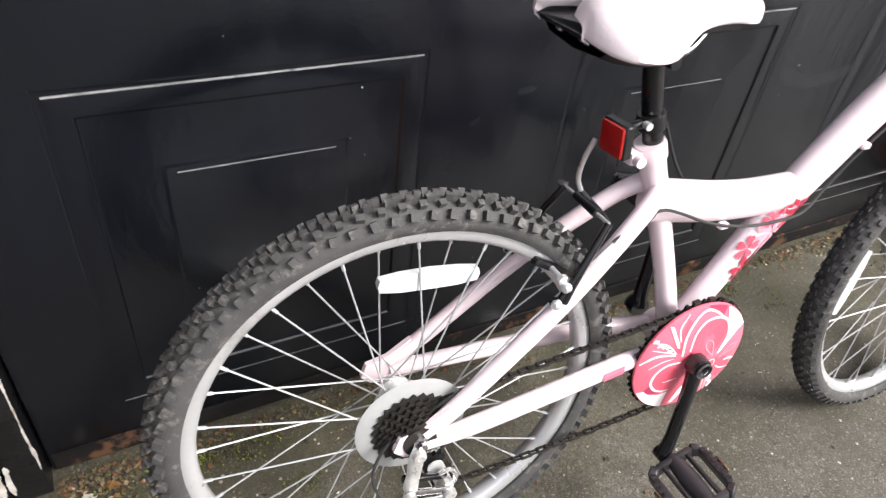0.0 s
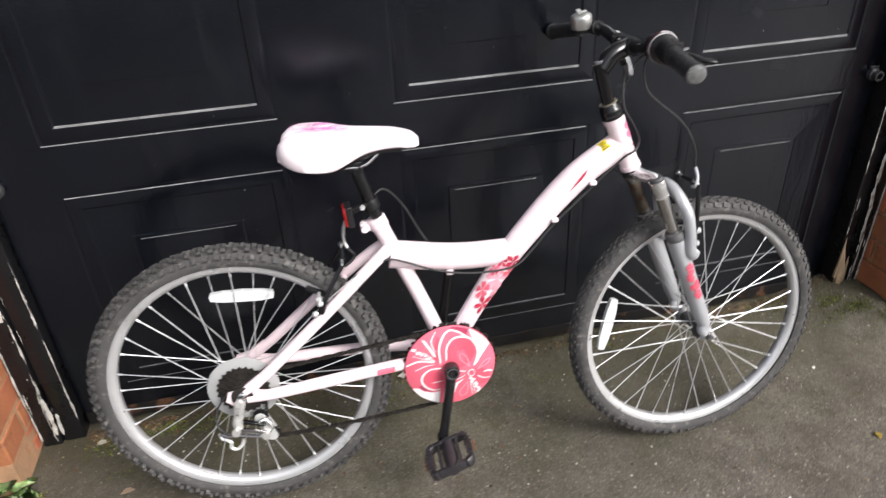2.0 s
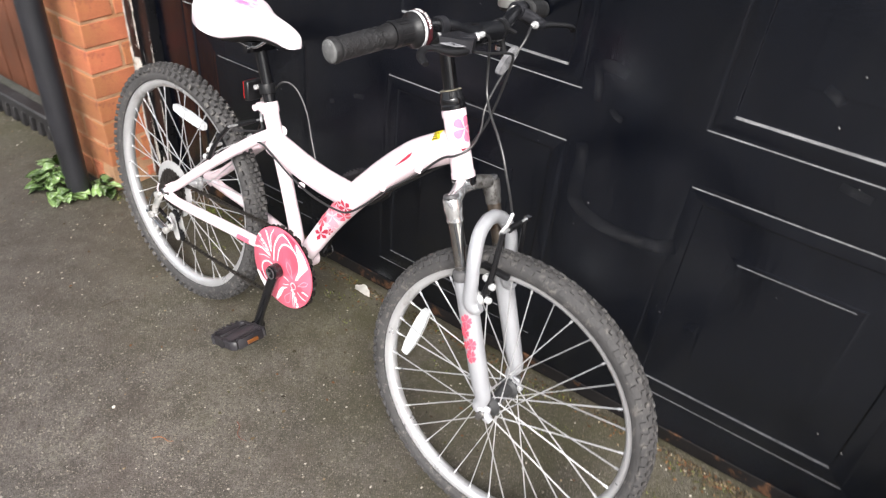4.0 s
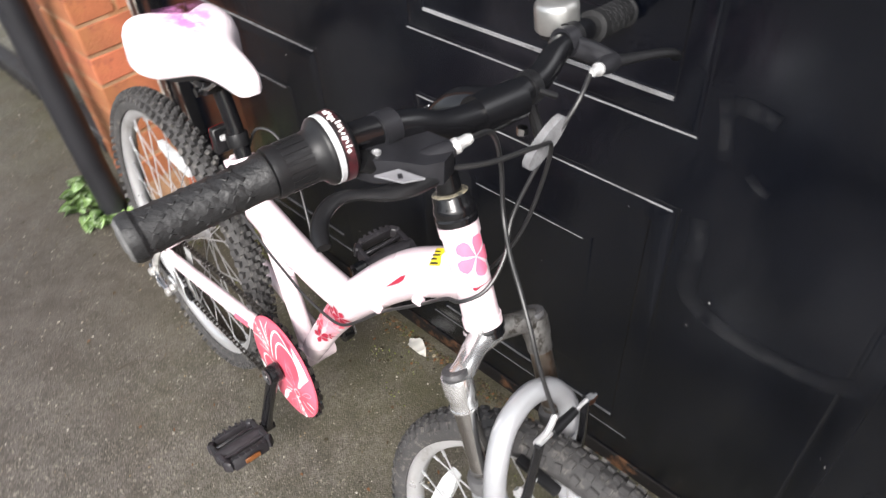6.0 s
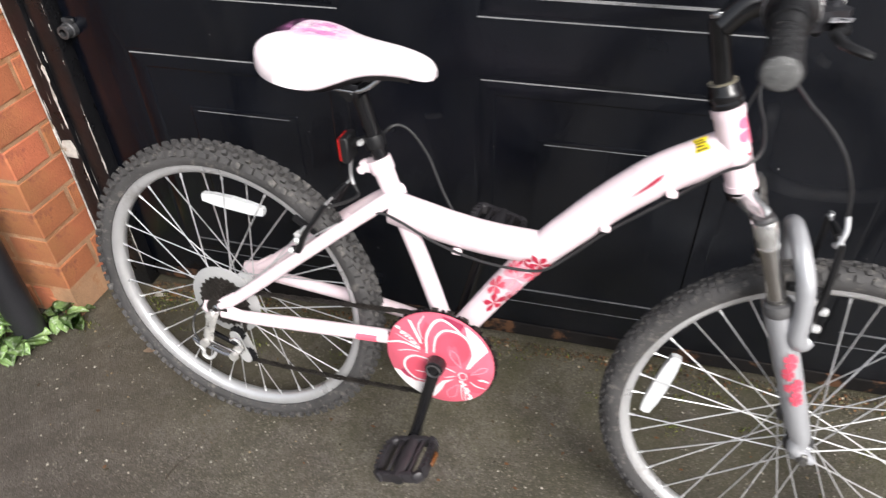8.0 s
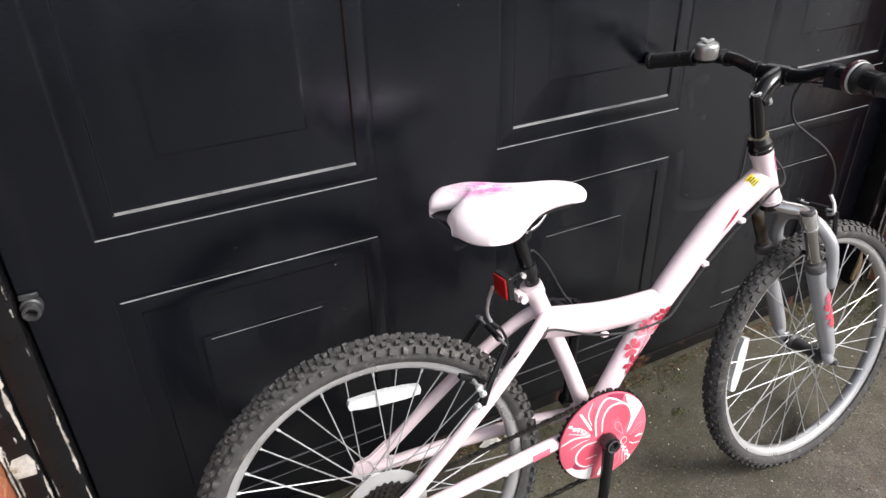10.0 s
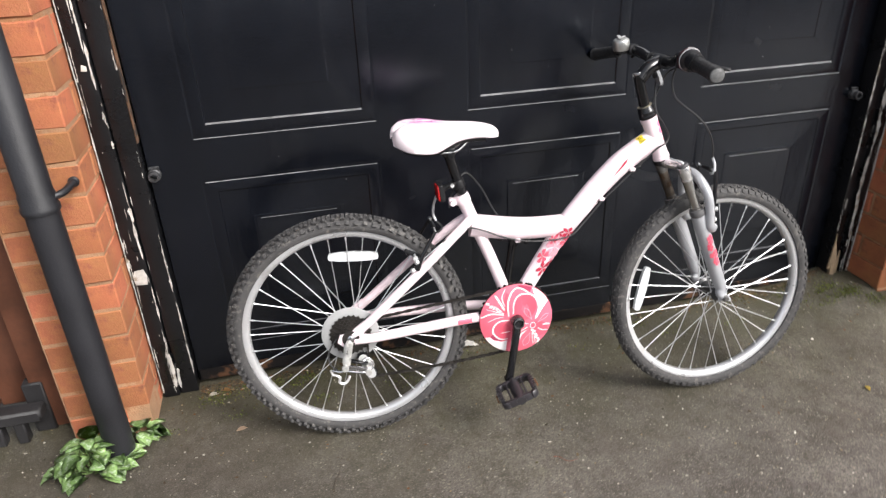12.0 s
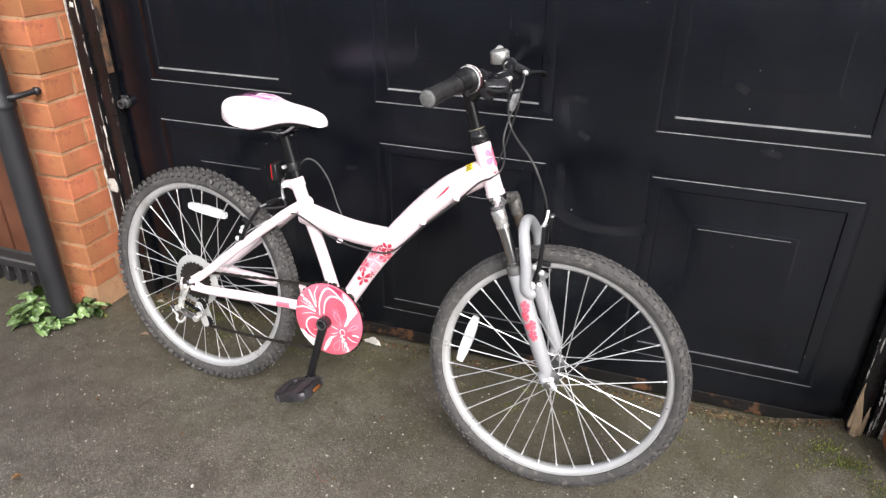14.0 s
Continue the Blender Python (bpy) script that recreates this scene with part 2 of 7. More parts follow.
def asphalt():
    m = bpy.data.materials.new("worn_asphalt")
    m.use_nodes = True
    nt = m.node_tree
    b = nt.nodes["Principled BSDF"]
    co = nt.nodes.new("ShaderNodeTexCoord")
    L = nt.links.new

    def tex(kind, scale, **inputs):
        n = nt.nodes.new(kind)
        n.inputs["Scale"].default_value = scale
        for k, v in inputs.items():
            n.inputs[k].default_value = v
        L(co.outputs["Object"], n.inputs["Vector"])
        return n

    def ramp(src, lo, hi, a=0.0, c=1.0):
        r = nt.nodes.new("ShaderNodeMapRange")
        r.inputs["From Min"].default_value, r.inputs["From Max"].default_value = lo, hi
        r.inputs["To Min"].default_value, r.inputs["To Max"].default_value = a, c
        L(src, r.inputs["Value"])
        return r.outputs["Result"]

    def mixed(fac, a, c, kind="MIX"):
        x = nt.nodes.new("ShaderNodeMix")
        x.data_type, x.blend_type = "RGBA", kind
        L(fac, x.inputs[0])
        for socket, v in ((x.inputs[6], a), (x.inputs[7], c)):
            if isinstance(v, tuple):
                socket.default_value = (*v, 1)
            else:
                L(v, socket)
        return x.outputs[2]

    big, mid = tex("ShaderNodeTexNoise", 1.6, Detail=7.0, Roughness=0.65), tex("ShaderNodeTexNoise", 11.0, Detail=7.0, Roughness=0.7)
    stones, chips_ = tex("ShaderNodeTexVoronoi", 210.0), tex("ShaderNodeTexVoronoi", 420.0)
    fine = tex("ShaderNodeTexNoise", 320.0, Detail=3.0)
    grains, small = nt.nodes.new("ShaderNodeSeparateColor"), nt.nodes.new("ShaderNodeSeparateColor")
    L(stones.outputs["Color"], grains.inputs["Color"])
    L(chips_.outputs["Color"], small.inputs["Color"])
    c = mixed(ramp(big.outputs["Fac"], 0.38, 0.62), (0.052, 0.044, 0.039), (0.172, 0.152, 0.133))
    c = mixed(ramp(mid.outputs["Fac"], 0.44, 0.62, 0, 0.72), c, (0.046, 0.036, 0.029))
    c = mixed(ramp(grains.outputs["Red"], 0.55, 1.0, 0, 0.55), c, (0.130, 0.117, 0.094))
    c = mixed(ramp(grains.outputs["Blue"], 0.70, 0.75, 0, 0.5), c, (0.045, 0.039, 0.030))
    c = mixed(ramp(small.outputs["Green"], 0.88, 0.92, 0, 0.75), c, (0.26, 0.23, 0.185))
    c = mixed(ramp(grains.outputs["Green"], 0.985, 0.99, 0, 0.7), c, (0.32, 0.29, 0.24))
    c = mixed(ramp(fine.outputs["Fac"], 0.46, 0.64, 0, 0.75), c, (0.018, 0.015, 0.012))
    earth = tex("ShaderNodeTexNoise", 4.5, Detail=9.0, Roughness=0.72)
    c = mixed(ramp(earth.outputs["Fac"], 0.52, 0.64, 0, 0.55), c, (0.056, 0.043, 0.036))
    green = tex("ShaderNodeTexNoise", 3.2, Detail=8.0, Roughness=0.75)
    c = mixed(ramp(green.outputs["Fac"], 0.58, 0.72, 0, 0.40), c, (0.070, 0.072, 0.028))
    # moss creeping out from the door's foot, the shade along it painted in too
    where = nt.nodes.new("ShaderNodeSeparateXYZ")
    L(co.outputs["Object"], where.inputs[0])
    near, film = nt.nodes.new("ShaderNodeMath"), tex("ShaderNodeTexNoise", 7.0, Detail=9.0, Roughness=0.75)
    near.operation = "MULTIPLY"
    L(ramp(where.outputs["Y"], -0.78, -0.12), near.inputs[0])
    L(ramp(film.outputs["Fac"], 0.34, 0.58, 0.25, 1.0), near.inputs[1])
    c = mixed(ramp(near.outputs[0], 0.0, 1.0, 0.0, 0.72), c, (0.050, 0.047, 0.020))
    # darker brown patch about (-0.10, -0.50), broken up by noise
    spot = nt.nodes.new("ShaderNodeVectorMath")
    spot.operation, spot.inputs[1].default_value = "DISTANCE", (-0.10, -0.50, 0)
    L(co.outputs["Object"], spot.inputs[0])
    dark_patch = nt.nodes.new("ShaderNodeMath")
    dark_patch.operation = "MULTIPLY"
    L(ramp(spot.outputs["Value"], 0.22, 0.62, 1.0, 0.0), dark_patch.inputs[0])
    L(ramp(film.outputs["Fac"], 0.36, 0.56, 0.35, 1.0), dark_patch.inputs[1])
    c = mixed(ramp(dark_patch.outputs[0], 0.0, 1.0, 0.0, 0.62), c, (0.040, 0.031, 0.026))
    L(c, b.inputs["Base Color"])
    L(ramp(mid.outputs["Fac"], 0.3, 0.7, 0.38, 0.68), b.inputs["Roughness"])
    h = nt.nodes.new("ShaderNodeMath")
    h.operation = "ADD"
    L(ramp(chips_.outputs["Distance"], 0.0, 0.6, 1.0, 0.0), h.inputs[0])
    L(fine.outputs["Fac"], h.inputs[1])
    bp = nt.nodes.new("ShaderNodeBump")
    bp.inputs["Strength"].default_value, bp.inputs["Distance"].default_value = 0.7, 0.0014
    L(h.outputs[0], bp.inputs["Height"])
    L(bp.outputs["Normal"], b.inputs["Normal"])
    return m


LOW_DUST = material("grey_dust", (0.10, 0.10, 0.105), 0.9, vary=0.4, scale=14, fine=200, second=(0.04, 0.04, 0.04), patch_scale=22, patch=0.56)
DUST = material("pale_dust", (0.20, 0.20, 0.205), 0.9, vary=0.4, scale=14, fine=200, second=(0.06, 0.06, 0.06), patch_scale=22, patch=0.56)
def film_material(name, colour, strength):
    """A thin film of dust that fades out towards the edges of its strip and breaks up."""
    m = bpy.data.materials.new(name)
    m.use_nodes = True
    nt = m.node_tree
    b = nt.nodes["Principled BSDF"]
    b.inputs["Base Color"].default_value, b.inputs["Roughness"].default_value = (*colour, 1), 0.7
    uv, xyz = nt.nodes.new("ShaderNodeTexCoord"), nt.nodes.new("ShaderNodeSeparateXYZ")
    nt.links.new(uv.outputs["UV"], xyz.inputs[0])

    def math_node(kind, a, c):
        n = nt.nodes.new("ShaderNodeMath")
        n.operation, n.use_clamp = kind, True
        for socket, v in zip(n.inputs, (a, c)):
            if isinstance(v, float):
                socket.default_value = v
            else:
                nt.links.new(v, socket)
        return n.outputs[0]

    def hump(src):
        return math_node("MULTIPLY", math_node("MULTIPLY", src, math_node("SUBTRACT", 1.0, src)), 3.99)

    n = nt.nodes.new("ShaderNodeTexNoise")
    n.inputs["Scale"].default_value, n.inputs["Detail"].default_value, n.inputs["Roughness"].default_value = 45.0, 6.0, 0.7
    nt.links.new(uv.outputs["Object"], n.inputs["Vector"])
    across = hump(xyz.outputs["Y"])
    alpha = math_node("MULTIPLY", math_node("MULTIPLY", across, across), hump(xyz.outputs["X"]))
    broken = nt.nodes.new("ShaderNodeMapRange")
    broken.inputs["From Min"].default_value, broken.inputs["From Max"].default_value = 0.36, 0.66
    nt.links.new(n.outputs["Fac"], broken.inputs["Value"])
    alpha = math_node("MULTIPLY", math_node("MULTIPLY", alpha, broken.outputs["Result"]), strength)
    nt.links.new(alpha, b.inputs["Alpha"])
    return m


SMUDGE = film_material("dull_smudge", (0.09, 0.09, 0.095), 0.20)
MAGENTA = film_material("faded_magenta_print", (0.72, 0.26, 0.58), 0.9)
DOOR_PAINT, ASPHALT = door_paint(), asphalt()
RUSTY = material("rusty_black_edge", (0.008, 0.007, 0.007), 0.8, spec=0.15, vary=0.4, scale=12, fine=120, bump=0.0006, second=(0.085, 0.042, 0.022), patch_scale=14, patch=0.54)


# ---- mesh helpers ----
def part(name, bm, mat, parent=None, label="", sharp=0.7, smooth=True):
    """Links a bmesh as one mesh object under a thing or a part."""
    bmesh.ops.recalc_face_normals(bm, faces=bm.faces)
    for f in bm.faces:
        f.smooth = smooth
    for e in bm.edges:
        if len(e.link_faces) == 2 and e.calc_face_angle(0) > sharp:
            e.smooth = False
    me = bpy.data.meshes.new(name)
    bm.to_mesh(me)
    bm.free()
    for one in mat if isinstance(mat, (list, tuple)) else [mat]:
        me.materials.append(one)
    ob = new(name, me)
    ob.parent = parent
    if label:
        tagged(ob, label)
    return ob


def thing(name, m, label, category, **more):
    ob = new(name)
    ob.empty_display_size = 0.05
    ob.matrix_basis = m
    return tagged(ob, label, category, **more)


def box(bm, centre, size, turn=None, bevel=0.0, segments=1):
    m = Matrix.Translation(Vector(centre)) @ (turn.to_4x4() if turn else Matrix()) @ Matrix.Diagonal((*size, 1))
    made = bmesh.ops.create_cube(bm, size=1, matrix=m)["verts"]
    if bevel:
        edges = list({e for v in made for e in v.link_edges})
        bmesh.ops.bevel(bm, geom=edges, offset=bevel, segments=segments, affect="EDGES", profile=0.6)
    return bm


def smooth_path(points, steps=6):
    """Catmull-Rom through the points; each point may carry further values (radii)."""
    p = [np.array(q, float) for q in points]
    p = [2 * p[0] - p[1]] + p + [2 * p[-1] - p[-2]]
    out = []
    for a, b, c, d in zip(p, p[1:], p[2:], p[3:]):
        for k in range(steps):
            t = k / steps
            out.append(0.5 * (2 * b + (c - a) * t + (2 * a - 5 * b + 4 * c - d) * t * t + (3 * b - a - 3 * c + d) * t**3))
    return out + [p[-2]]


def sweep(bm, points, n=14, side=None, squash=1.0, steps=6, cap=True, soft=True):
    """A tube through points (x, y, z, radius). side: an axis across the tube that takes radius * squash."""
    path = smooth_path(points, steps) if soft and len(points) > 2 else [np.array(q, float) for q in points]
    c = [Vector(q[:3]) for q in path]
    rings, last = [], None
    for k, q in enumerate(path):
        t = (c[min(k + 1, len(c) - 1)] - c[max(k - 1, 0)]).normalized()
        if side is not None:
            s = Vector(side)
        else:
            s = last if last is not None else (Vector((0, 0, 1)) if abs(t.z) < 0.8 else Vector((1, 0, 0)))
        s = (s - t * s.dot(t)).normalized()
        last = s
        u = t.cross(s)
        rings.append([bm.verts.new(c[k] + float(q[3]) * (math.cos(a) * u + squash * math.sin(a) * s)) for a in (2 * math.pi * j / n for j in range(n))])
    for a, b in zip(rings, rings[1:]):
        for j in range(n):
            bm.faces.new((a[j], a[(j + 1) % n], b[(j + 1) % n], b[j]))
    if cap:
        bm.faces.new(rings[0][::-1]), bm.faces.new(rings[-1])
    return bm


def rod(bm, a, b, r, r2=None, n=12):
    return sweep(bm, [(*a, r), (*b, r if r2 is None else r2)], n, soft=False)


def lathe(bm, profile, centre, axis, n=48, closed=False):
    """Turns a profile of (radius, height along axis) round the axis."""
    z = Vector(axis).normalized()
    x = z.orthogonal().normalized()
    y = z.cross(x)
    rings = []
    for k in range(n):
        a = 2 * math.pi * k / n
        d = math.cos(a) * x + math.sin(a) * y
        rings.append([bm.verts.new(Vector(centre) + r * d + h * z) for r, h in profile])
    count = len(profile)
    for k in range(n):
        a, b = rings[k], rings[(k + 1) % n]
        for j in range(count if closed else count - 1):
            i = (j + 1) % count
            bm.faces.new((a[j], b[j], b[i], a[i]))
    if not closed:
        for j in (0, count - 1):
            if profile[j][0] > 1e-6:
                bm.faces.new([r[j] for r in rings])
    bmesh.ops.remove_doubles(bm, verts=bm.verts, dist=1e-6)
    return bm


def plate(bm, outline, thickness, m):
    """A flat plate with the given 2D outline, of some thickness, at the pose m."""
    a = [bm.verts.new(m @ Vector((x, y, 0))) for x, y in outline]
    b = [bm.verts.new(m @ Vector((x, y, thickness))) for x, y in outline]
    bm.faces.new(a[::-1]), bm.faces.new(b)
    for k in range(len(a)):
        i = (k + 1) % len(a)
        bm.faces.new((a[k], a[i], b[i], b[k]))
    return bm


# ---- the ground ----
def ease(t):
    t = min(1.0, max(0.0, t))
    return t * t * (3 - 2 * t)


def ground_z(x, y):
    """The forecourt is flat but for soil and broken asphalt banked up at the foot of the right-hand wall and along the door."""
    return 0.056 * ease((x - 1.86) / 0.30) * ease((y + 0.46) / 0.34) + 0.006 * ease((y + 0.14) / 0.12) * ease((x - 0.9) / 0.8)


bm = bmesh.new()
gx = [-40, -16, -7, -3.5, -2, -1.4, *np.arange(-1.1, 3.2, 0.06), 3.6, 4.6, 7, 14, 42]
gy = [-42, -16, -7, -4, -2.8, -2.2, *np.arange(-1.8, 0.3, 0.05), 0.8, 2, 5, 14, 40]
grid = [[bm.verts.new((x, y, ground_z(x, y) + (0.0025 * noise.noise(Vector((x * 2.1, y * 2.1, 5))) - 0.0012 if -1 < x < 3 and -1.7 < y < 0.1 else 0))) for y in gy] for x in gx]
for i in range(len(gx) - 1):
    for j in range(len(gy) - 1):
        bm.faces.new((grid[i][j], grid[i + 1][j], grid[i + 1][j + 1], grid[i][j + 1]))
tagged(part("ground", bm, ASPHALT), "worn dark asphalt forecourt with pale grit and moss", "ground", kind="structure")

# ---- garage door ----
DOOR_TOP, LEFT, RIGHT = 2.02, 0.048, 2.098
COLUMNS = (0.394, 1.094, 1.784)


def panel_rings(x, z0, z1):
    """Nested rectangles (x0, x1, z0, z1, y) of one pressed panel, from its outer edge to its raised field."""
    w = 0.229
    return [(x - w + i, x + w - i, z0 + i, z1 - i, 0.22 * y) for i, y in (
        (0.0, 0.0), (0.0014, 0.0035), (0.0073, 0.0035), (0.0087, 0.0), (0.0350, 0.0), (0.0375, 0.015), (0.046, 0.015), (0.112, 0.006), (0.1150, 0.001), (0.1175, 0.0))]


door = thing("door_1", Matrix(), "black gloss-painted up-and-over garage door with pressed panels", "garage door", kind="structure")
ROWS = {COLUMNS[0]: ((0.121, 0.6215), (0.7265, 1.220), (1.329, 1.900)), COLUMNS[1]: ((0.1135, 0.630), (0.730, 1.220), (1.329, 1.900)), COLUMNS[2]: ((0.129, 0.630), (0.729, 1.220), (1.329, 1.900))}
bm = bmesh.new()
spans = [(LEFT, COLUMNS[0] - 0.229, None)]
for k, c in enumerate(COLUMNS):
    spans += [(c - 0.229, c + 0.229, c), (c + 0.229, COLUMNS[k + 1] - 0.229 if k < 2 else RIGHT, None)]
for x0, x1, c in spans:
    bands = [(0.016, DOOR_TOP)] if c is None else [(a, b) for a, b in zip([0.016, *(r[1] for r in ROWS[c])], [*(r[0] for r in ROWS[c]), DOOR_TOP])]
    for z0, z1 in bands:
        box(bm, ((x0 + x1) / 2, 0.0175, (z0 + z1) / 2), (x1 - x0, 0.035, z1 - z0))
part("door_leaf", bm, DOOR_PAINT, door, smooth=False)
for c in COLUMNS:
    for z0, z1 in ROWS[c]:
        bm = bmesh.new()
        rings = []
        for a, b, d, e, y in panel_rings(c, z0, z1):
            rings.append([bm.verts.new(p) for p in ((a, y, d), (b, y, d), (b, y, e), (a, y, e))])
        for r, s in zip(rings, rings[1:]):
            for k in range(4):
                bm.faces.new((r[k], r[(k + 1) % 4], s[(k + 1) % 4], s[k]))
        bm.faces.new(rings[-1])
        bmesh.ops.bevel(bm, geom=[e for e in bm.edges if len(e.link_faces) == 2], offset=0.0005, segments=1, affect="EDGES")
        leaf_panel = part("panel", bm, DOOR_PAINT, door, sharp=0.3)
        # dust settled on the upward ledges of the mouldings
        for i, z, y, deep, high in ((0.0012, z0 + 0.0016, 0.0018, 0.0050, 0.0019 if z0 > 0.5 else 0.0011), (0.0365, z0 + 0.0369, 0.0075, 0.0100, 0.0040 if z0 > 0.5 else 0.0013), (0.0087, z1 - 0.0082, 0.0035, 0.0066, 0.0019), (0.128, z1 - 0.1226, 0.0030, 0.0020, 0.0009)):
            bm = bmesh.new()
            y, deep = (-0.0006, 0.0012) if i > 0.12 else (0.22 * y - 0.0004, 0.32 * deep)
            box(bm, (c, y, z), (0.458 - 2 * i - 0.002, deep, high))
            bmesh.ops.subdivide_edges(bm, edges=[e for e in bm.edges if e.calc_length() > 0.1], cuts=30)
            for v in bm.verts:
                v.co.y += 0.0007 * noise.noise(v.co * 40) * (1 if v.co.y < y else 0.2)
            part("dust_line", bm, LOW_DUST if z < 0.3 else DUST, leaf_panel, "pale dust on the moulding", smooth=False)
bm = bmesh.new()
box(bm, ((LEFT + RIGHT) / 2, -0.001, 0.034), (RIGHT - LEFT - 0.006, 0.006, 0.036), bevel=0.002)
part("bottom_rail", bm, RUSTY, door, "black bottom rail with rusty edge")
for x, z in ((0.061, 0.651), (2.078, 0.661)):
    bm = bmesh.new()
    lathe(bm, [(0.0, 0.0), (0.0155, 0.0), (0.0155, 0.012), (0.0132, 0.014), (0.0128, 0.027), (0.0078, 0.0275), (0.0074, 0.010), (0.0, 0.010)], (x, 0.0, z), (0, -1, 0), 22)
    box(bm, (x, -0.004, z + 0.017), (0.026, 0.006, 0.008), bevel=0.001)
    part("bolt", bm, BOLT_STEEL, door, "small round dull metal bolt sleeve")

# dusty smudges and a curved scuff on the paint
for path, w in (([(1.350, 0.560), (1.360, 0.502), (1.413, 0.476), (1.479, 0.472), (1.538, 0.478), (1.572, 0.494)], 0.017), ([(1.342, 0.790), (1.352, 0.750), (1.356, 0.715)], 0.010), ([(1.350, 0.785), (1.375, 0.786), (1.400, 0.780)], 0.012),
                ([(1.385, 0.712), (1.400, 0.700), (1.412, 0.697)], 0.008), ([(1.345, 0.630), (1.352, 0.600), (1.350, 0.560)], 0.014), ([(1.775, 0.712), (1.800, 0.708), (1.825, 0.704)], 0.009), ([(1.700, 0.850), (1.716, 0.842), (1.730, 0.832)], 0.010),
                ([(0.694, 0.498), (0.704, 0.503), (0.712, 0.509)], 0.006), ([(0.770, 0.540), (0.788, 0.542), (0.805, 0.546)], 0.007)):
    bm = bmesh.new()
    uv = bm.loops.layers.uv.new("strip")
    line = smooth_path([(x, z, 0) for x, z in path], 8)
    count, rows = len(line) - 1, []
    for k, p in enumerate(line):
        d = line[min(k + 1, count)] - line[max(k - 1, 0)]
        d = d / np.linalg.norm(d)
        rows.append([bm.verts.new((p[0] - s * w * d[1], -0.0026, p[1] + s * w * d[0])) for s in (-1, 1)])
    for k in range(count):
        f = bm.faces.new((rows[k][0], rows[k + 1][0], rows[k + 1][1], rows[k][1]))
        for loop, q in zip(f.loops, ((k, 0), (k + 1, 0), (k + 1, 1), (k, 1))):
            loop[uv].uv = (q[0] / count, q[1])
    part("smudge", bm, SMUDGE, door, "dull dusty smudge on the paint", smooth=False)

rnd = random.Random(17)
bm = bmesh.new()
for _ in range(46):
    x, z, r = rnd.uniform(0.12, 2.08), rnd.uniform(0.20, 1.25), 0.0006 + 0.0009 * rnd.random() ** 3
    bm.faces.new([bm.verts.new((x + r * rnd.uniform(0.6, 1.3) * math.cos(a), -0.0030, z + 1.3 * r * rnd.uniform(0.6, 1.3) * math.sin(a))) for a in (0.0, 1.3, 2.5, 3.8, 5.0)])
tagged(part("paint_flecks", bm, CHIPPED, door, smooth=False), "tiny pale flecks on the paint", kind="stuff")

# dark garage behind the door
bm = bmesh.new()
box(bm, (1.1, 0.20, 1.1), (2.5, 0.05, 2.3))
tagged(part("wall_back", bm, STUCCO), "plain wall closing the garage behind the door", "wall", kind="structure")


# ---- timber frame of the door ----
def chips(bm, x0, x1, z0, z1, y, count, seed, large=1.0):
    """Ragged slivers where the black paint has come off along an edge, lying just proud of the timber."""
    rnd = random.Random(seed)
    for _ in range(count):
        z, x = rnd.uniform(z0, z1), rnd.uniform(x0, x1)
        h, w = large * (0.008 + 0.09 * rnd.random() ** 3), large * (0.0006 + 0.0034 * rnd.random() ** 3)
        n = 3 + int(h / 0.004)
        rows = []
        for k in range(n + 1):
            f = math.sin(math.pi * (k + 0.3) / (n + 0.6)) ** 0.5
            wander = 0.0016 * noise.noise(Vector((z * 31 + k * 0.45, seed, 0)))
            rows.append([bm.verts.new((x + wander + sgn * w * f * rnd.uniform(0.25, 1.1), y - 0.0008, z + h * k / n)) for sgn in (-1, 1)])
        for p, q in zip(rows, rows[1:]):
            bm.faces.new((p[0], p[1], q[1], q[0]))
    return bm


def ragged(bm, x, z0, z1, w, y, seed):
    """One long scar where the paint has peeled: a strip with torn edges and a wandering middle."""
    rnd = random.Random(seed)
    n = max(6, int((z1 - z0) / 0.004))
    rows = []
    for k in range(n + 1):
        z = z0 + (z1 - z0) * k / n
        f = min(1.0, 6 * k / n, 6 * (n - k) / n) ** 0.6
        half = w * f * (0.62 + 0.75 * noise.noise(Vector((z * 37, seed, 1))))
        mid = x + 0.5 * w * noise.noise(Vector((z * 15, seed, 7)))
        rows.append([bm.verts.new((mid + s * max(0.0003, half) * rnd.uniform(0.7, 1.15), y, z)) for s in (-1, 1)])
    for p, q in zip(rows, rows[1:]):
        bm.faces.new((p[0], p[1], q[1], q[0]))
    return bm


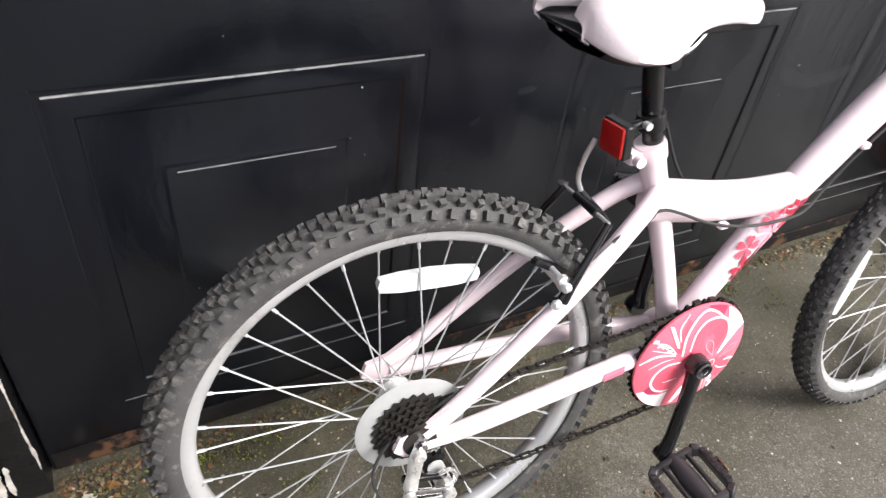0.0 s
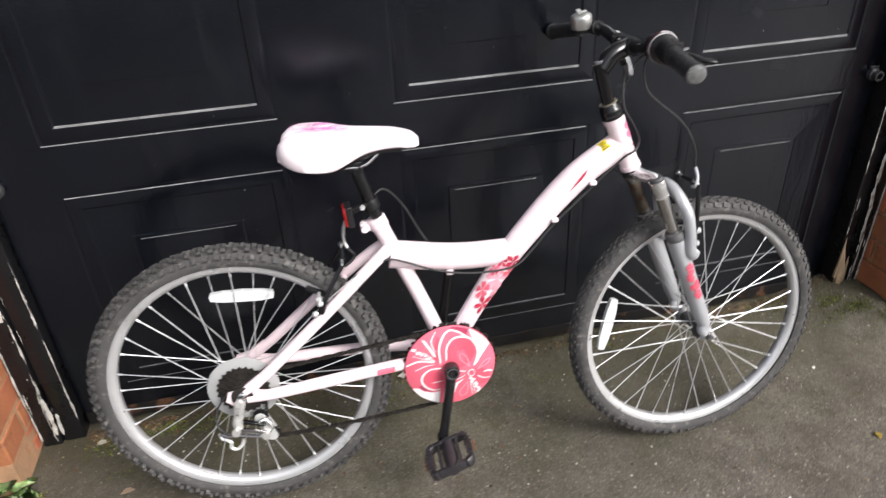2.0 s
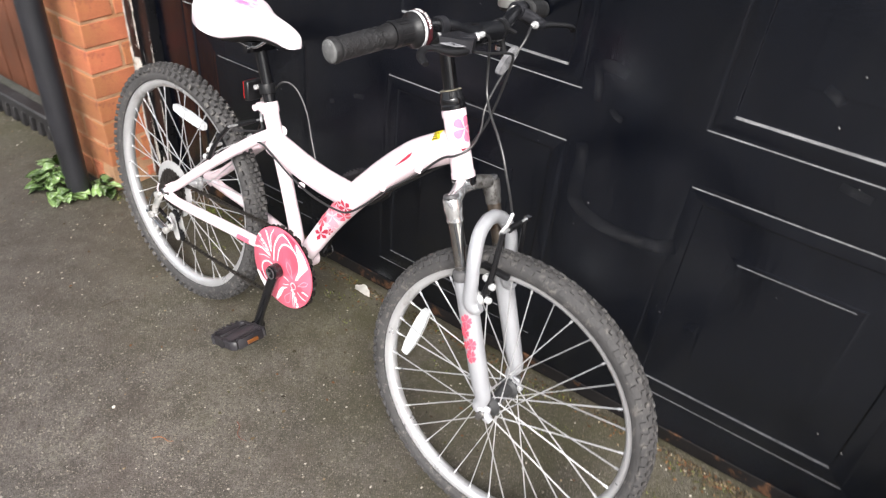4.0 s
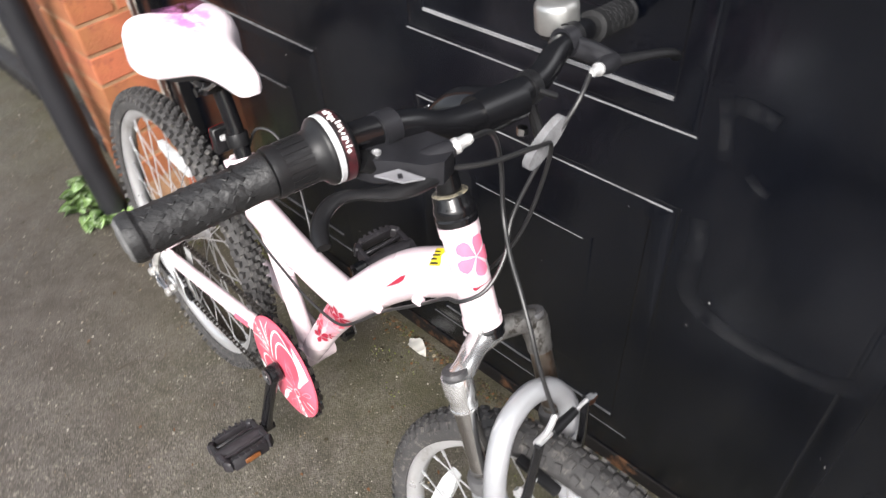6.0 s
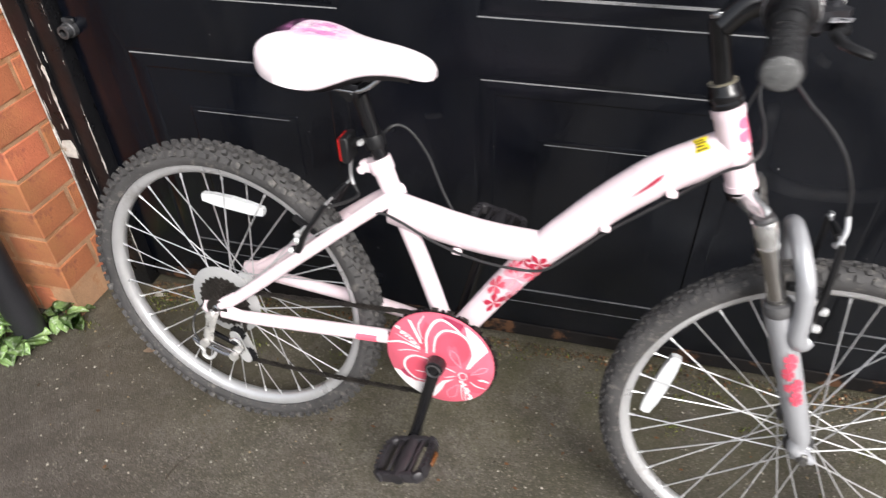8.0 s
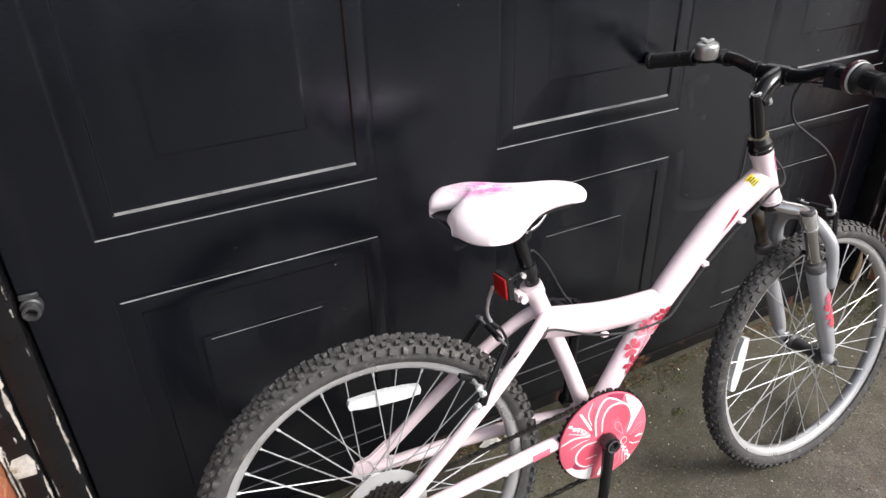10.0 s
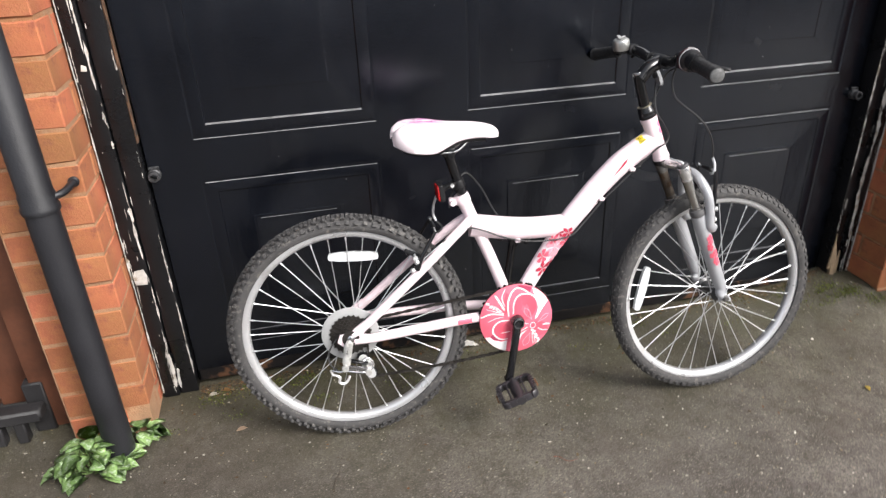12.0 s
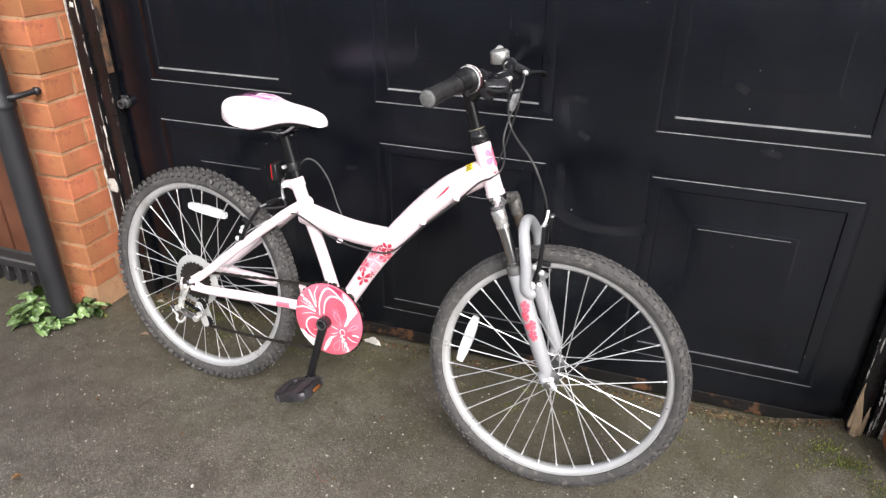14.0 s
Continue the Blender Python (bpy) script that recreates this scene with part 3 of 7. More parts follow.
def jamb(name, xs, ys, mirror, seed):
    """Two black timbers side by side, scuffed, with flaking paint and a ragged line of mastic along the brick."""
    j = thing(name, Matrix(), "black-painted timber door jamb with flaking white chips", "door jamb", kind="structure")
    rnd = random.Random(seed)
    for k in range(2):
        a, b = xs[k], xs[k + 1]
        lo, hi = min(a, b), max(a, b)
        bm = bmesh.new()
        box(bm, ((lo + hi) / 2, ys[k] + 0.05, 1.06), (hi - lo - 0.002, 0.1, 2.12), bevel=0.004, segments=2)
        bmesh.ops.subdivide_edges(bm, edges=[e for e in bm.edges if e.calc_length() > 1], cuts=40)
        for v in bm.verts:
            v.co.x += 0.0012 * noise.noise(v.co * 14)
            v.co.y += 0.0012 * noise.noise(v.co * 11 + Vector((3, 1, 7)))
        part("timber", bm, BLACK_WOOD, j)
    edge = lambda k, off: (xs[k] + mirror * off - 0.002, xs[k] + mirror * off + 0.002)  # noqa: E731
    bm = bmesh.new()
    chips(bm, *edge(1, -0.003), 0.04, 1.9, ys[0] - 0.0005, 32, seed, large=1.0)
    chips(bm, *edge(1, 0.004), 0.04, 1.9, ys[1] - 0.0005, 16, seed + 1, large=0.6)
    chips(bm, *edge(2, -0.004), 0.10, 1.9, ys[1] - 0.0005, 34, seed + 2, large=0.8)
    chips(bm, min(xs[0], xs[1]) + 0.006, max(xs[0], xs[1]) - 0.006, 0.05, 1.2, ys[0] - 0.0005, 9, seed + 3, large=0.7)
    chips(bm, xs[0] + mirror * 0.006 - 0.003, xs[0] + mirror * 0.006 + 0.003, 0.03, 1.9, ys[0] - 0.0005, 30, seed + 4, large=1.0)
    chips(bm, *edge(1, -0.010), 0.01, 0.14, ys[0] - 0.0005, 22, seed + 5, large=1.0)
    part("flaked_paint", bm, CHIPPED, j, "white flakes of old paint", smooth=False)
    bm = bmesh.new()
    rows = []
    for k in range(420):
        z = 0.02 + 0.005 * k
        w = max(0.0003, 0.0011 + 0.0026 * noise.noise(Vector((z * 22, seed, 0))) + rnd.uniform(-0.0006, 0.0006))
        x = xs[0] + mirror * (0.0012 + 0.0012 * noise.noise(Vector((z * 9, 3, seed))))
        rows.append([bm.verts.new((x - w, ys[0] + 0.003, z)), bm.verts.new((x - 0.6 * w, ys[0] - 0.0022, z)), bm.verts.new((x + 0.6 * w, ys[0] - 0.0022, z)), bm.verts.new((x + w, ys[0] + 0.003, z))])
    for p, q in zip(rows, rows[1:]):
        for k in range(3):
            bm.faces.new((p[k], p[k + 1], q[k + 1], q[k]))
    part("mastic", bm, CHIPPED, j, "ragged white mastic line against the brick")
    return j


left_jamb = jamb("trim_left", (-0.050, -0.006, 0.044), (-0.036, -0.028), 1, 5)
bm = bmesh.new()
plate(bm, [(-0.016, -0.02), (0.012, -0.022), (0.016, 0.004), (0.010, 0.023), (-0.012, 0.020), (-0.019, 0.004)], 0.0015, pose(-0.026, -0.0365, 0.390, 90))
part("paint_patch", bm, CHIPPED, left_jamb, "square patch of bare white primer", smooth=False)
bm = bmesh.new()
plate(bm, [(-0.007, -0.006), (0.006, -0.007), (0.007, 0.004), (-0.003, 0.008)], 0.0012, pose(-0.026, -0.0365, 0.925, 90))
part("paint_patch", bm, CHIPPED, left_jamb, "small square of bare white primer", smooth=False)
for x, z0, z1, w, y in ((-0.012, 0.875, 0.985, 0.0036, -0.0365), (-0.016, 0.955, 1.075, 0.0034, -0.0365), (-0.022, 1.02, 1.20, 0.0026, -0.0365), (-0.010, 0.44, 0.55, 0.0040, -0.0365), (-0.010, 0.545, 0.585, 0.0080, -0.0365),
                        (-0.008, 0.25, 0.36, 0.0030, -0.0365), (-0.010, 0.03, 0.15, 0.0070, -0.0365), (0.0395, 0.06, 0.17, 0.0050, -0.0285), (0.041, 0.16, 0.30, 0.0024, -0.0285), (0.040, 0.33, 0.47, 0.0026, -0.0285), (0.0, 0.02, 0.09, 0.0080, -0.0285)):
    part("paint_scar", ragged(bmesh.new(), x, z0, z1, w, y, z0 * 40), CHIPPED, left_jamb, "ragged white scar in the black paint", smooth=False)
bm = bmesh.new()
box(bm, (0.0448, -0.018, 1.37), (0.0026, 0.024, 1.26), bevel=0.0008)
for v in bm.verts:
    v.co.x += 0.0015 * noise.noise(v.co * 9)
part("bare_edge", bm, BARE_EDGE, left_jamb, "bare brown wood along the timber's edge")
right_jamb = jamb("trim_right", (2.173, 2.141, 2.100), (-0.056, -0.046), -1, 11)
for x, z0, z1, w, y in ((2.146, 0.462, 1.30, 0.0085, -0.0565), (2.139, 0.30, 0.475, 0.0080, -0.0570), (2.145, 0.205, 0.33, 0.0075, -0.0565), (2.152, 0.16, 0.215, 0.0060, -0.0565), (2.137, 0.60, 0.98, 0.0022, -0.0575),
                        (2.105, 0.40, 0.56, 0.0030, -0.0467), (2.104, 0.54, 0.80, 0.0036, -0.0467), (2.107, 0.78, 1.25, 0.0046, -0.0467), (2.112, 0.29, 0.33, 0.0032, -0.0467), (2.168, 0.05, 0.13, 0.0030, -0.0565)):
    part("paint_scar", ragged(bmesh.new(), x, z0, z1, w, y, z0 * 40), CHIPPED, right_jamb, "long white scar in the black paint", smooth=False)
for dx, z0, h, w, lean in ((0.004, 0.035, 0.150, 0.012, -0.010), (-0.010, 0.075, 0.130, 0.006, 0.004), (0.014, 0.03, 0.110, 0.007, 0.006)):
    bm = bmesh.new()
    sweep(bm, [(2.114 + dx, -0.047, z0, w), (2.113 + dx + 0.3 * lean, -0.051, z0 + h * 0.45, w * 0.85), (2.112 + dx + lean, -0.049, z0 + h, 0.0012)], 6, steps=2)
    part("splinter", bm, RAW_WOOD, right_jamb, "split bare wood at the foot")
bm = bmesh.new()
box(bm, (1.073, 0.02, 2.07), (2.05, 0.1, 0.09), bevel=0.004)
tagged(part("trim_head", bm, BLACK_WOOD), "black-painted timber door head", "door head", kind="structure")

# ---- brickwork ----
COURSE, JOINT = 0.0745, 0.0078


def brick_mesh(size, seed):
    bm = bmesh.new()
    box(bm, (0, 0, 0), size, bevel=0.003)
    for v in bm.verts:
        v.co += Vector((noise.noise(v.co * 31 + Vector((seed, 0, 0))), noise.noise(v.co * 29 + Vector((0, seed, 0))), noise.noise(v.co * 33 + Vector((0, 0, seed))))) * 0.0022
    me = bpy.data.meshes.new("brick")
    bm.to_mesh(me)
    bm.free()
    me.materials.append(BRICK)
    return me


MESHES = {}
BRICKS = []


def lay(parent, x0, x1, y0, y1, z, rnd):
    """Notes one brick to be laid, filling the box, with a little play."""
    BRICKS.append((parent, x0, x1, y0, y1, z, rnd.randint(0, 3), rnd.uniform(-1, 1), rnd.uniform(-1, 1)))


def core(name, boxes, label):
    bm = bmesh.new()
    for c, s in boxes:
        box(bm, c, s)
    return tagged(part(name, bm, MORTAR, smooth=False), label, "brick wall", kind="structure")


TALL = 34
H = COURSE * TALL
pier = core("wall_left", [((-0.1541, 0.0505, H / 2), (0.1948, 0.436, H))], "orange-red brick pier with weathered pale mortar")
rnd = random.Random(3)
for k in range(TALL):
    z = 0.012 + COURSE * (k + 0.5) - JOINT / 2
    if k % 2:
        lay(pier, -0.250, -0.055, -0.170, -0.070, z, rnd)
        lay(pier, -0.250, -0.055, -0.060, 0.040, z, rnd)
    else:
        lay(pier, -0.157, -0.055, -0.170, 0.040, z, rnd)
        lay(pier, -0.250, -0.167, -0.170, 0.040, z, rnd)
wall_r = core("wall_right", [((3.226, 0.038, H / 2), (2.088, 0.440, H))], "orange-red brick wall in stretcher bond")
for k in range(TALL):
    z = -0.0165 + COURSE * (k + 0.5) - JOINT / 2
    x = 2.175
    first = True
    while x < 4.2:
        w = (0.102 if k % 2 else 0.214) if first else 0.214
        lay(wall_r, x, min(x + w, 4.26), -0.185, (0.027 if k % 2 else -0.084) if first else -0.084, z, rnd)
        if first and not k % 2:
            lay(wall_r, x, x + w, -0.074, 0.027, z, rnd)
        x += w + JOINT
        first = False
over = core("wall_over", [((1.062, 0.06, 2.33), (2.232, 0.34, 0.42))], "brick wall over the garage door")
for k in range(5):
    x = -0.05 - (0.112 if k % 2 else 0)
    while x < 2.17:
        a, b = max(x, -0.05), min(x + 0.214, 2.170)
        if b - a > 0.04:
            lay(over, a, b, -0.120, -0.019, 2.135 + COURSE * (k + 0.5), rnd)
        x += 0.224

# added unseen wall; it keeps low sky out of the door's reflections
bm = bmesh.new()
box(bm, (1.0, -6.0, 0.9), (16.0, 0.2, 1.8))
tagged(part("wall_front", bm, STUCCO), "unseen plain wall added behind the viewer to shape the door's reflections", "wall", kind="structure")


# ---- downpipe, side gate, planter ----
pipe = thing("downpipe", pose(-0.124, -0.252, 0), "black cast-iron downpipe standing before the brick pier", "downpipe")
bm = bmesh.new()
lathe(bm, [(0.026, 0.004), (0.034, 0.004), (0.0345, 0.30), (0.034, 0.684), (0.026, 0.684)], (0, 0, 0), (0, 0, 1), 32)
part("lower_length", bm, PIPE, pipe)
bm = bmesh.new()
lathe(bm, [(0.030, 0.684), (0.0375, 0.684), (0.0385, 0.688), (0.0385, 0.696), (0.0362, 0.700), (0.0362, 0.722), (0.034, 0.726), (0.034, 2.5), (0.026, 2.5)], (0, 0, 0), (0, 0, 1), 32)
part("upper_length", bm, PIPE, pipe, "upper pipe length with a collar")
bm = bmesh.new()
sweep(bm, [(0.030, 0.0, 0.712, 0.008), (0.048, 0.02, 0.714, 0.008), (0.055, 0.082, 0.716, 0.008)], 10)
lathe(bm, [(0.0, 0.0), (0.011, 0.0), (0.012, 0.006), (0.009, 0.010), (0.0, 0.010)], (0.055, 0.074, 0.716), (0, -1, 0), 14)
part("bracket", bm, PIPE, pipe, "black bracket lug fixed to the brick")

gate = thing("side_gate", pose(-0.262, -0.10, 0), "red-brown stained timber gate with black slatted foot", "gate")
bm = bmesh.new()
box(bm, (-0.045, 0.06, 1.0), (0.085, 0.09, 1.99), bevel=0.006, segments=2)
part("post", bm, BROWN_WOOD, gate, "red-brown stained gate post")
for k in range(9):
    bm = bmesh.new()
    box(bm, (-0.145 - 0.115 * k, 0.095, 1.02), (0.110, 0.022, 1.94), bevel=0.004)
    part("board", bm, BROWN_WOOD, gate)
bm = bmesh.new()
box(bm, (-0.575, -0.02, 0.088), (1.03, 0.05, 0.036), bevel=0.006)
part("rail", bm, DULL_BLACK, gate, "black-painted bottom rail")
for k in range(18):
    bm = bmesh.new()
    box(bm, (-0.125 - 0.055 * k, -0.018, 0.037), (0.026, 0.03, 0.070), bevel=0.003)
    part("slat", bm, DULL_BLACK, gate)
bm = bmesh.new()
box(bm, (-0.080, 0.026, 0.078), (0.050, 0.036, 0.156), bevel=0.004)
part("foot_post", bm, DULL_BLACK, gate, "short black foot post")

bm = bmesh.new()
lathe(bm, [(0.0, 0.0), (0.118, 0.0), (0.126, 0.02), (0.165, 0.30), (0.180, 0.40), (0.182, 0.44), (0.165, 0.455), (0.150, 0.44), (0.140, 0.36), (0.0, 0.36)], (0, 0, 0), (0, 0, 1), 40)
for v in bm.verts:
    v.co *= 1 + 0.02 * noise.noise(v.co * 7)
    v.co.z = max(v.co.z, 0)
pot = part("concrete_planter", bm, CONCRETE)
pot.matrix_basis = pose(2.525, -0.392, ground_z(2.525, -0.392))
tagged(pot, "white-painted concrete planter with mossy foot by the brick wall", "planter")


# ---- plant at the foot of the pipe ----
def leaf_mesh(seed):
    """A heart-shaped toothed leaf about 1 m long, folded along the midrib, to be scaled."""
    rnd = random.Random(seed)
    bm = bmesh.new()
    rows = []
    for i in range(8):
        t = i / 7
        half = 0.43 * math.sin(math.pi * min(1, 0.14 + 0.86 * t) ** 0.8) ** 0.8 * (1 + 0.07 * (i % 2)) + 0.01
        rows.append([bm.verts.new((s * half, t, 0.22 * abs(s) * half + 0.16 * t - 0.42 * t * t + 0.03 * rnd.uniform(-1, 1))) for s in (-1, -0.5, 0, 0.5, 1)])
    for a, b in zip(rows, rows[1:]):
        for k in range(4):
            bm.faces.new((a[k], a[k + 1], b[k + 1], b[k]))
    bmesh.ops.solidify(bm, geom=list(bm.faces), thickness=0.012)
    for f in bm.faces:
        f.smooth = True
    me = bpy.data.meshes.new("leaf")
    bm.to_mesh(me)
    bm.free()
    me.materials.append(LEAF)
    return me


LEAVES = [leaf_mesh(s) for s in range(4)]


def nettle(x, y, label, count, spread, seed, lift=0.11, size=(0.045, 0.075)):
    plant = thing("dead_nettle", pose(x, y, 0), label, "plant", group="weeds at the pipe")
    rnd = random.Random(seed)
    for k in range(count):
        stalked = k % 2
        a, r = rnd.uniform(0, 2 * math.pi), spread * rnd.random() ** 0.7
        px, py = r * math.cos(a), 0.6 * r * math.sin(a)
        z = max(0.018, lift * (1 - (r / spread) ** 1.5) * rnd.uniform(0.6, 1.2))
        ob = new("leaf", LEAVES[rnd.randint(0, 3)])
        ob.parent = plant
        s = rnd.uniform(*size)
        out = math.degrees(math.atan2(py, px)) - 90 + rnd.uniform(-50, 50)
        ob.matrix_basis = pose(px, py, z, rnd.uniform(-12, 18), rnd.uniform(-15, 15), out) @ Matrix.Diagonal((s, s, s, 1))
        if not stalked:
            continue
        bm = bmesh.new()
        sweep(bm, [(0.25 * px, 0.25 * py, 0, 0.0018), (0.6 * px, 0.6 * py, z * 0.5, 0.0015), (px, py, z, 0.001)], 5, steps=2)
        part("stalk", bm, STEM, plant)
    return plant


nettle(-0.186, -0.280, "variegated dead-nettle with silvery green leaves round the pipe foot", 58, 0.076, 4, 0.085, (0.036, 0.056))
nettle(-0.085, -0.195, "small variegated dead-nettle tuft against the brick corner", 13, 0.040, 9, 0.040, (0.036, 0.052))
nettle(-0.138, -0.318, "low variegated dead-nettle before the black pipe", 4, 0.024, 14, 0.025, (0.034, 0.045))


# ---- the bicycle ----
bike = thing("bicycle", pose(0.461, -0.3026, 0.0, -6.2, 0, -4.41), "pale pink girl's mountain bike leaning against the black garage door", "bicycle")
HUB_R, HUB_F = Vector((0.016, 0, 0.2955)), Vector((0.970, 0, 0.2860))
BB = Vector((0.427, 0, 0.290))
HEAD_T, HEAD_B = Vector((0.767, -0.008, 0.757)), Vector((0.808, -0.006, 0.654))
AXIS = (HEAD_T - HEAD_B).normalized()
STEER = Matrix.Translation(HEAD_B) @ Matrix.Rotation(radians(3.8), 4, AXIS) @ Matrix.Translation(-HEAD_B)
SIDE = (0, 1, 0)

DOWN = [(0.427, 0, 0.290, 0.0205), (0.460, -0.001, 0.342, 0.0205), (0.503, -0.002, 0.412, 0.0215), (0.549, -0.003, 0.480, 0.0240), (0.583, -0.004, 0.525, 0.0262),
        (0.611, -0.004, 0.557, 0.0272), (0.641, -0.004, 0.591, 0.0274), (0.678, -0.004, 0.628, 0.0280), (0.716, -0.004, 0.660, 0.0282), (0.785, -0.003, 0.704, 0.0275)]
bm = bmesh.new()
sweep(bm, DOWN, 24, SIDE, 0.80)
frame_ob = part("frame", bm, PINK_WHITE, bike, "pale pink painted frame, curved down tube")


def frame_tube(name, points, n=18, squash=1.0, mat=PINK_WHITE, parent=None):
    bm = bmesh.new()
    sweep(bm, points, n, SIDE, squash)
    return part(name, bm, mat, parent or frame_ob)


frame_tube("top_tube", [(0.330, 0, 0.530, 0.0285), (0.38, -0.001, 0.521, 0.0285), (0.43, -0.002, 0.513, 0.028), (0.49, -0.003, 0.508, 0.0275), (0.575, -0.003, 0.508, 0.027)], 22, 0.78)
frame_tube("seat_tube", [(0.3105, 0, 0.606, 0.0165), (0.345, 0, 0.522, 0.0150), (0.385, 0, 0.420, 0.0145), (0.427, 0, 0.300, 0.0155)])
bm = bmesh.new()
rod(bm, HEAD_T + 0.002 * AXIS, HEAD_B, 0.0185, 0.0185, 24)
for p, s in ((HEAD_T, -1), (HEAD_B, 1)):
    rod(bm, p, p + s * 0.010 * AXIS, 0.0200, 0.0200, 24)
part("head_tube", bm, PINK_WHITE, frame_ob)
bm = bmesh.new()
rod(bm, BB + Vector((0, -0.036, 0)), BB + Vector((0, 0.036, 0)), 0.0225, n=24)
part("bottom_bracket", bm, PINK_WHITE, frame_ob)
for s in (-1, 1):
    frame_tube("seat_stay", [(0.022, s * 0.064, 0.304, 0.0085), (0.060, s * 0.062, 0.330, 0.0105), (0.190, s * 0.052, 0.440, 0.0110), (0.290, s * 0.030, 0.522, 0.0115), (0.338, s * 0.010, 0.556, 0.0120)], 14)
    frame_tube("chain_stay", [(0.024, s * 0.064, 0.288, 0.0095), (0.090, s * 0.061, 0.290, 0.0115), (0.240, s * 0.047, 0.297, 0.0125), (0.330, s * 0.036, 0.298, 0.0125), (0.420, s * 0.026, 0.293, 0.0125)], 14)
    bm = bmesh.new()
    plate(bm, [(-0.020, -0.006), (-0.010, -0.016), (0.006, -0.020), (0.014, -0.012), (0.045, -0.012), (0.050, 0.002), (0.030, 0.006), (0.046, 0.022), (0.036, 0.034), (0.010, 0.016), (-0.014, 0.010)],
          0.006, Matrix.Translation((0.008, s * 0.064 + 0.003, 0.297)) @ pose(0, 0, 0, 90) @ Matrix.Diagonal((1.2, 1.2, 1.2, 1)))
    part("dropout", bm, PINK_WHITE, frame_ob)
bm = bmesh.new()
rod(bm, (0.235, -0.044, 0.476), (0.235, 0.044, 0.476), 0.007)
part("brake_bridge", bm, PINK_WHITE, frame_ob)
bm = bmesh.new()
lathe(bm, [(0.0145, 0.0), (0.0185, 0.0), (0.0190, 0.003), (0.0190, 0.018), (0.0180, 0.021), (0.0145, 0.021)], (0.3165, 0, 0.5905), (-0.38, 0, 0.925), 24)
box(bm, (0.291, 0.0, 0.594), (0.022, 0.020, 0.016), bevel=0.004, segments=2)
rod(bm, (0.288, -0.019, 0.594), (0.288, 0.019, 0.594), 0.0065, n=14)
part("seat_clamp", bm, PINK_WHITE, frame_ob, "pale pink seat clamp with a bolt")
for x, z in ((0.442, 0.486), (0.652, 0.571), (0.727, 0.638)):
    bm = bmesh.new()
    box(bm, (x, -0.022, z), (0.014, 0.010, 0.009), bevel=0.002)
    part("cable_guide", bm, PINK_WHITE, frame_ob)


# printed flowers and badges, laid on the tubes
def on_tube(points, squash, s_frac, angle, lift=0.0009):
    """The place on a swept tube's skin at a share of its length and an angle round it (0: towards the camera side, up positive)."""
    path = smooth_path(points, 6)
    k = max(0, min(len(path) - 2, int(s_frac * (len(path) - 1))))
    f = s_frac * (len(path) - 1) - k
    q = path[k] * (1 - f) + path[k + 1] * f
    t = Vector(path[k + 1][:3] - path[k][:3]).normalized()
    side = Vector((0, -1, 0))
    up = side.cross(t).normalized()
    if up.z < 0:
        up = -up
    r = float(q[3]) + lift
    return Vector(q[:3]) + (r * squash + lift) * math.cos(angle) * side + r * math.sin(angle) * up


def length_of(points):
    path = smooth_path(points, 6)
    return sum(np.linalg.norm(b[:3] - a[:3]) for a, b in zip(path, path[1:]))


def printed(name, points, squash, polygons, s0, a0, mat, parent, label=""):
    """Flat outlines (along, around; in metres) laid on a tube about s0, a0."""
    long_, bm = length_of(points), bmesh.new()
    for outline in polygons:
        cx, cy = (sum(p[k] for p in outline) / len(outline) for k in (0, 1))
        place = lambda x, y: bm.verts.new(on_tube(points, squash, s0 + x / long_, a0 + y / 0.025))  # noqa: E731
        middle = place(cx, cy)
        inner = [place((x + cx) / 2, (y + cy) / 2) for x, y in outline]
        ring = [place(x, y) for x, y in outline]
        n = len(ring)
        for k in range(n):
            i = (k + 1) % n
            bm.faces.new((middle, inner[k], inner[i]))
            bm.faces.new((inner[k], ring[k], ring[i], inner[i]))
    return part(name, bm, mat, parent, label)


def flower(cx, cy, r, petals=5, turn=0.3, notch=0.82, slim=1.0):
    """Petal outlines of one flower; slim below 1 leaves gaps between the petals."""
    out = []
    for k in range(petals):
        a = turn + 2 * math.pi * k / petals
        w = slim * math.pi / petals
        pts = [(0.03, 0), (0.35, -0.86), (0.68, -0.90), (0.92, -0.68), (1.0, -0.32), (notch + 0.06, 0), (1.0, 0.32), (0.92, 0.68), (0.68, 0.90), (0.35, 0.86)]
        out.append([(cx + r * q * math.cos(a + w * b), cy + r * q * math.sin(a + w * b)) for q, b in pts])
    return out


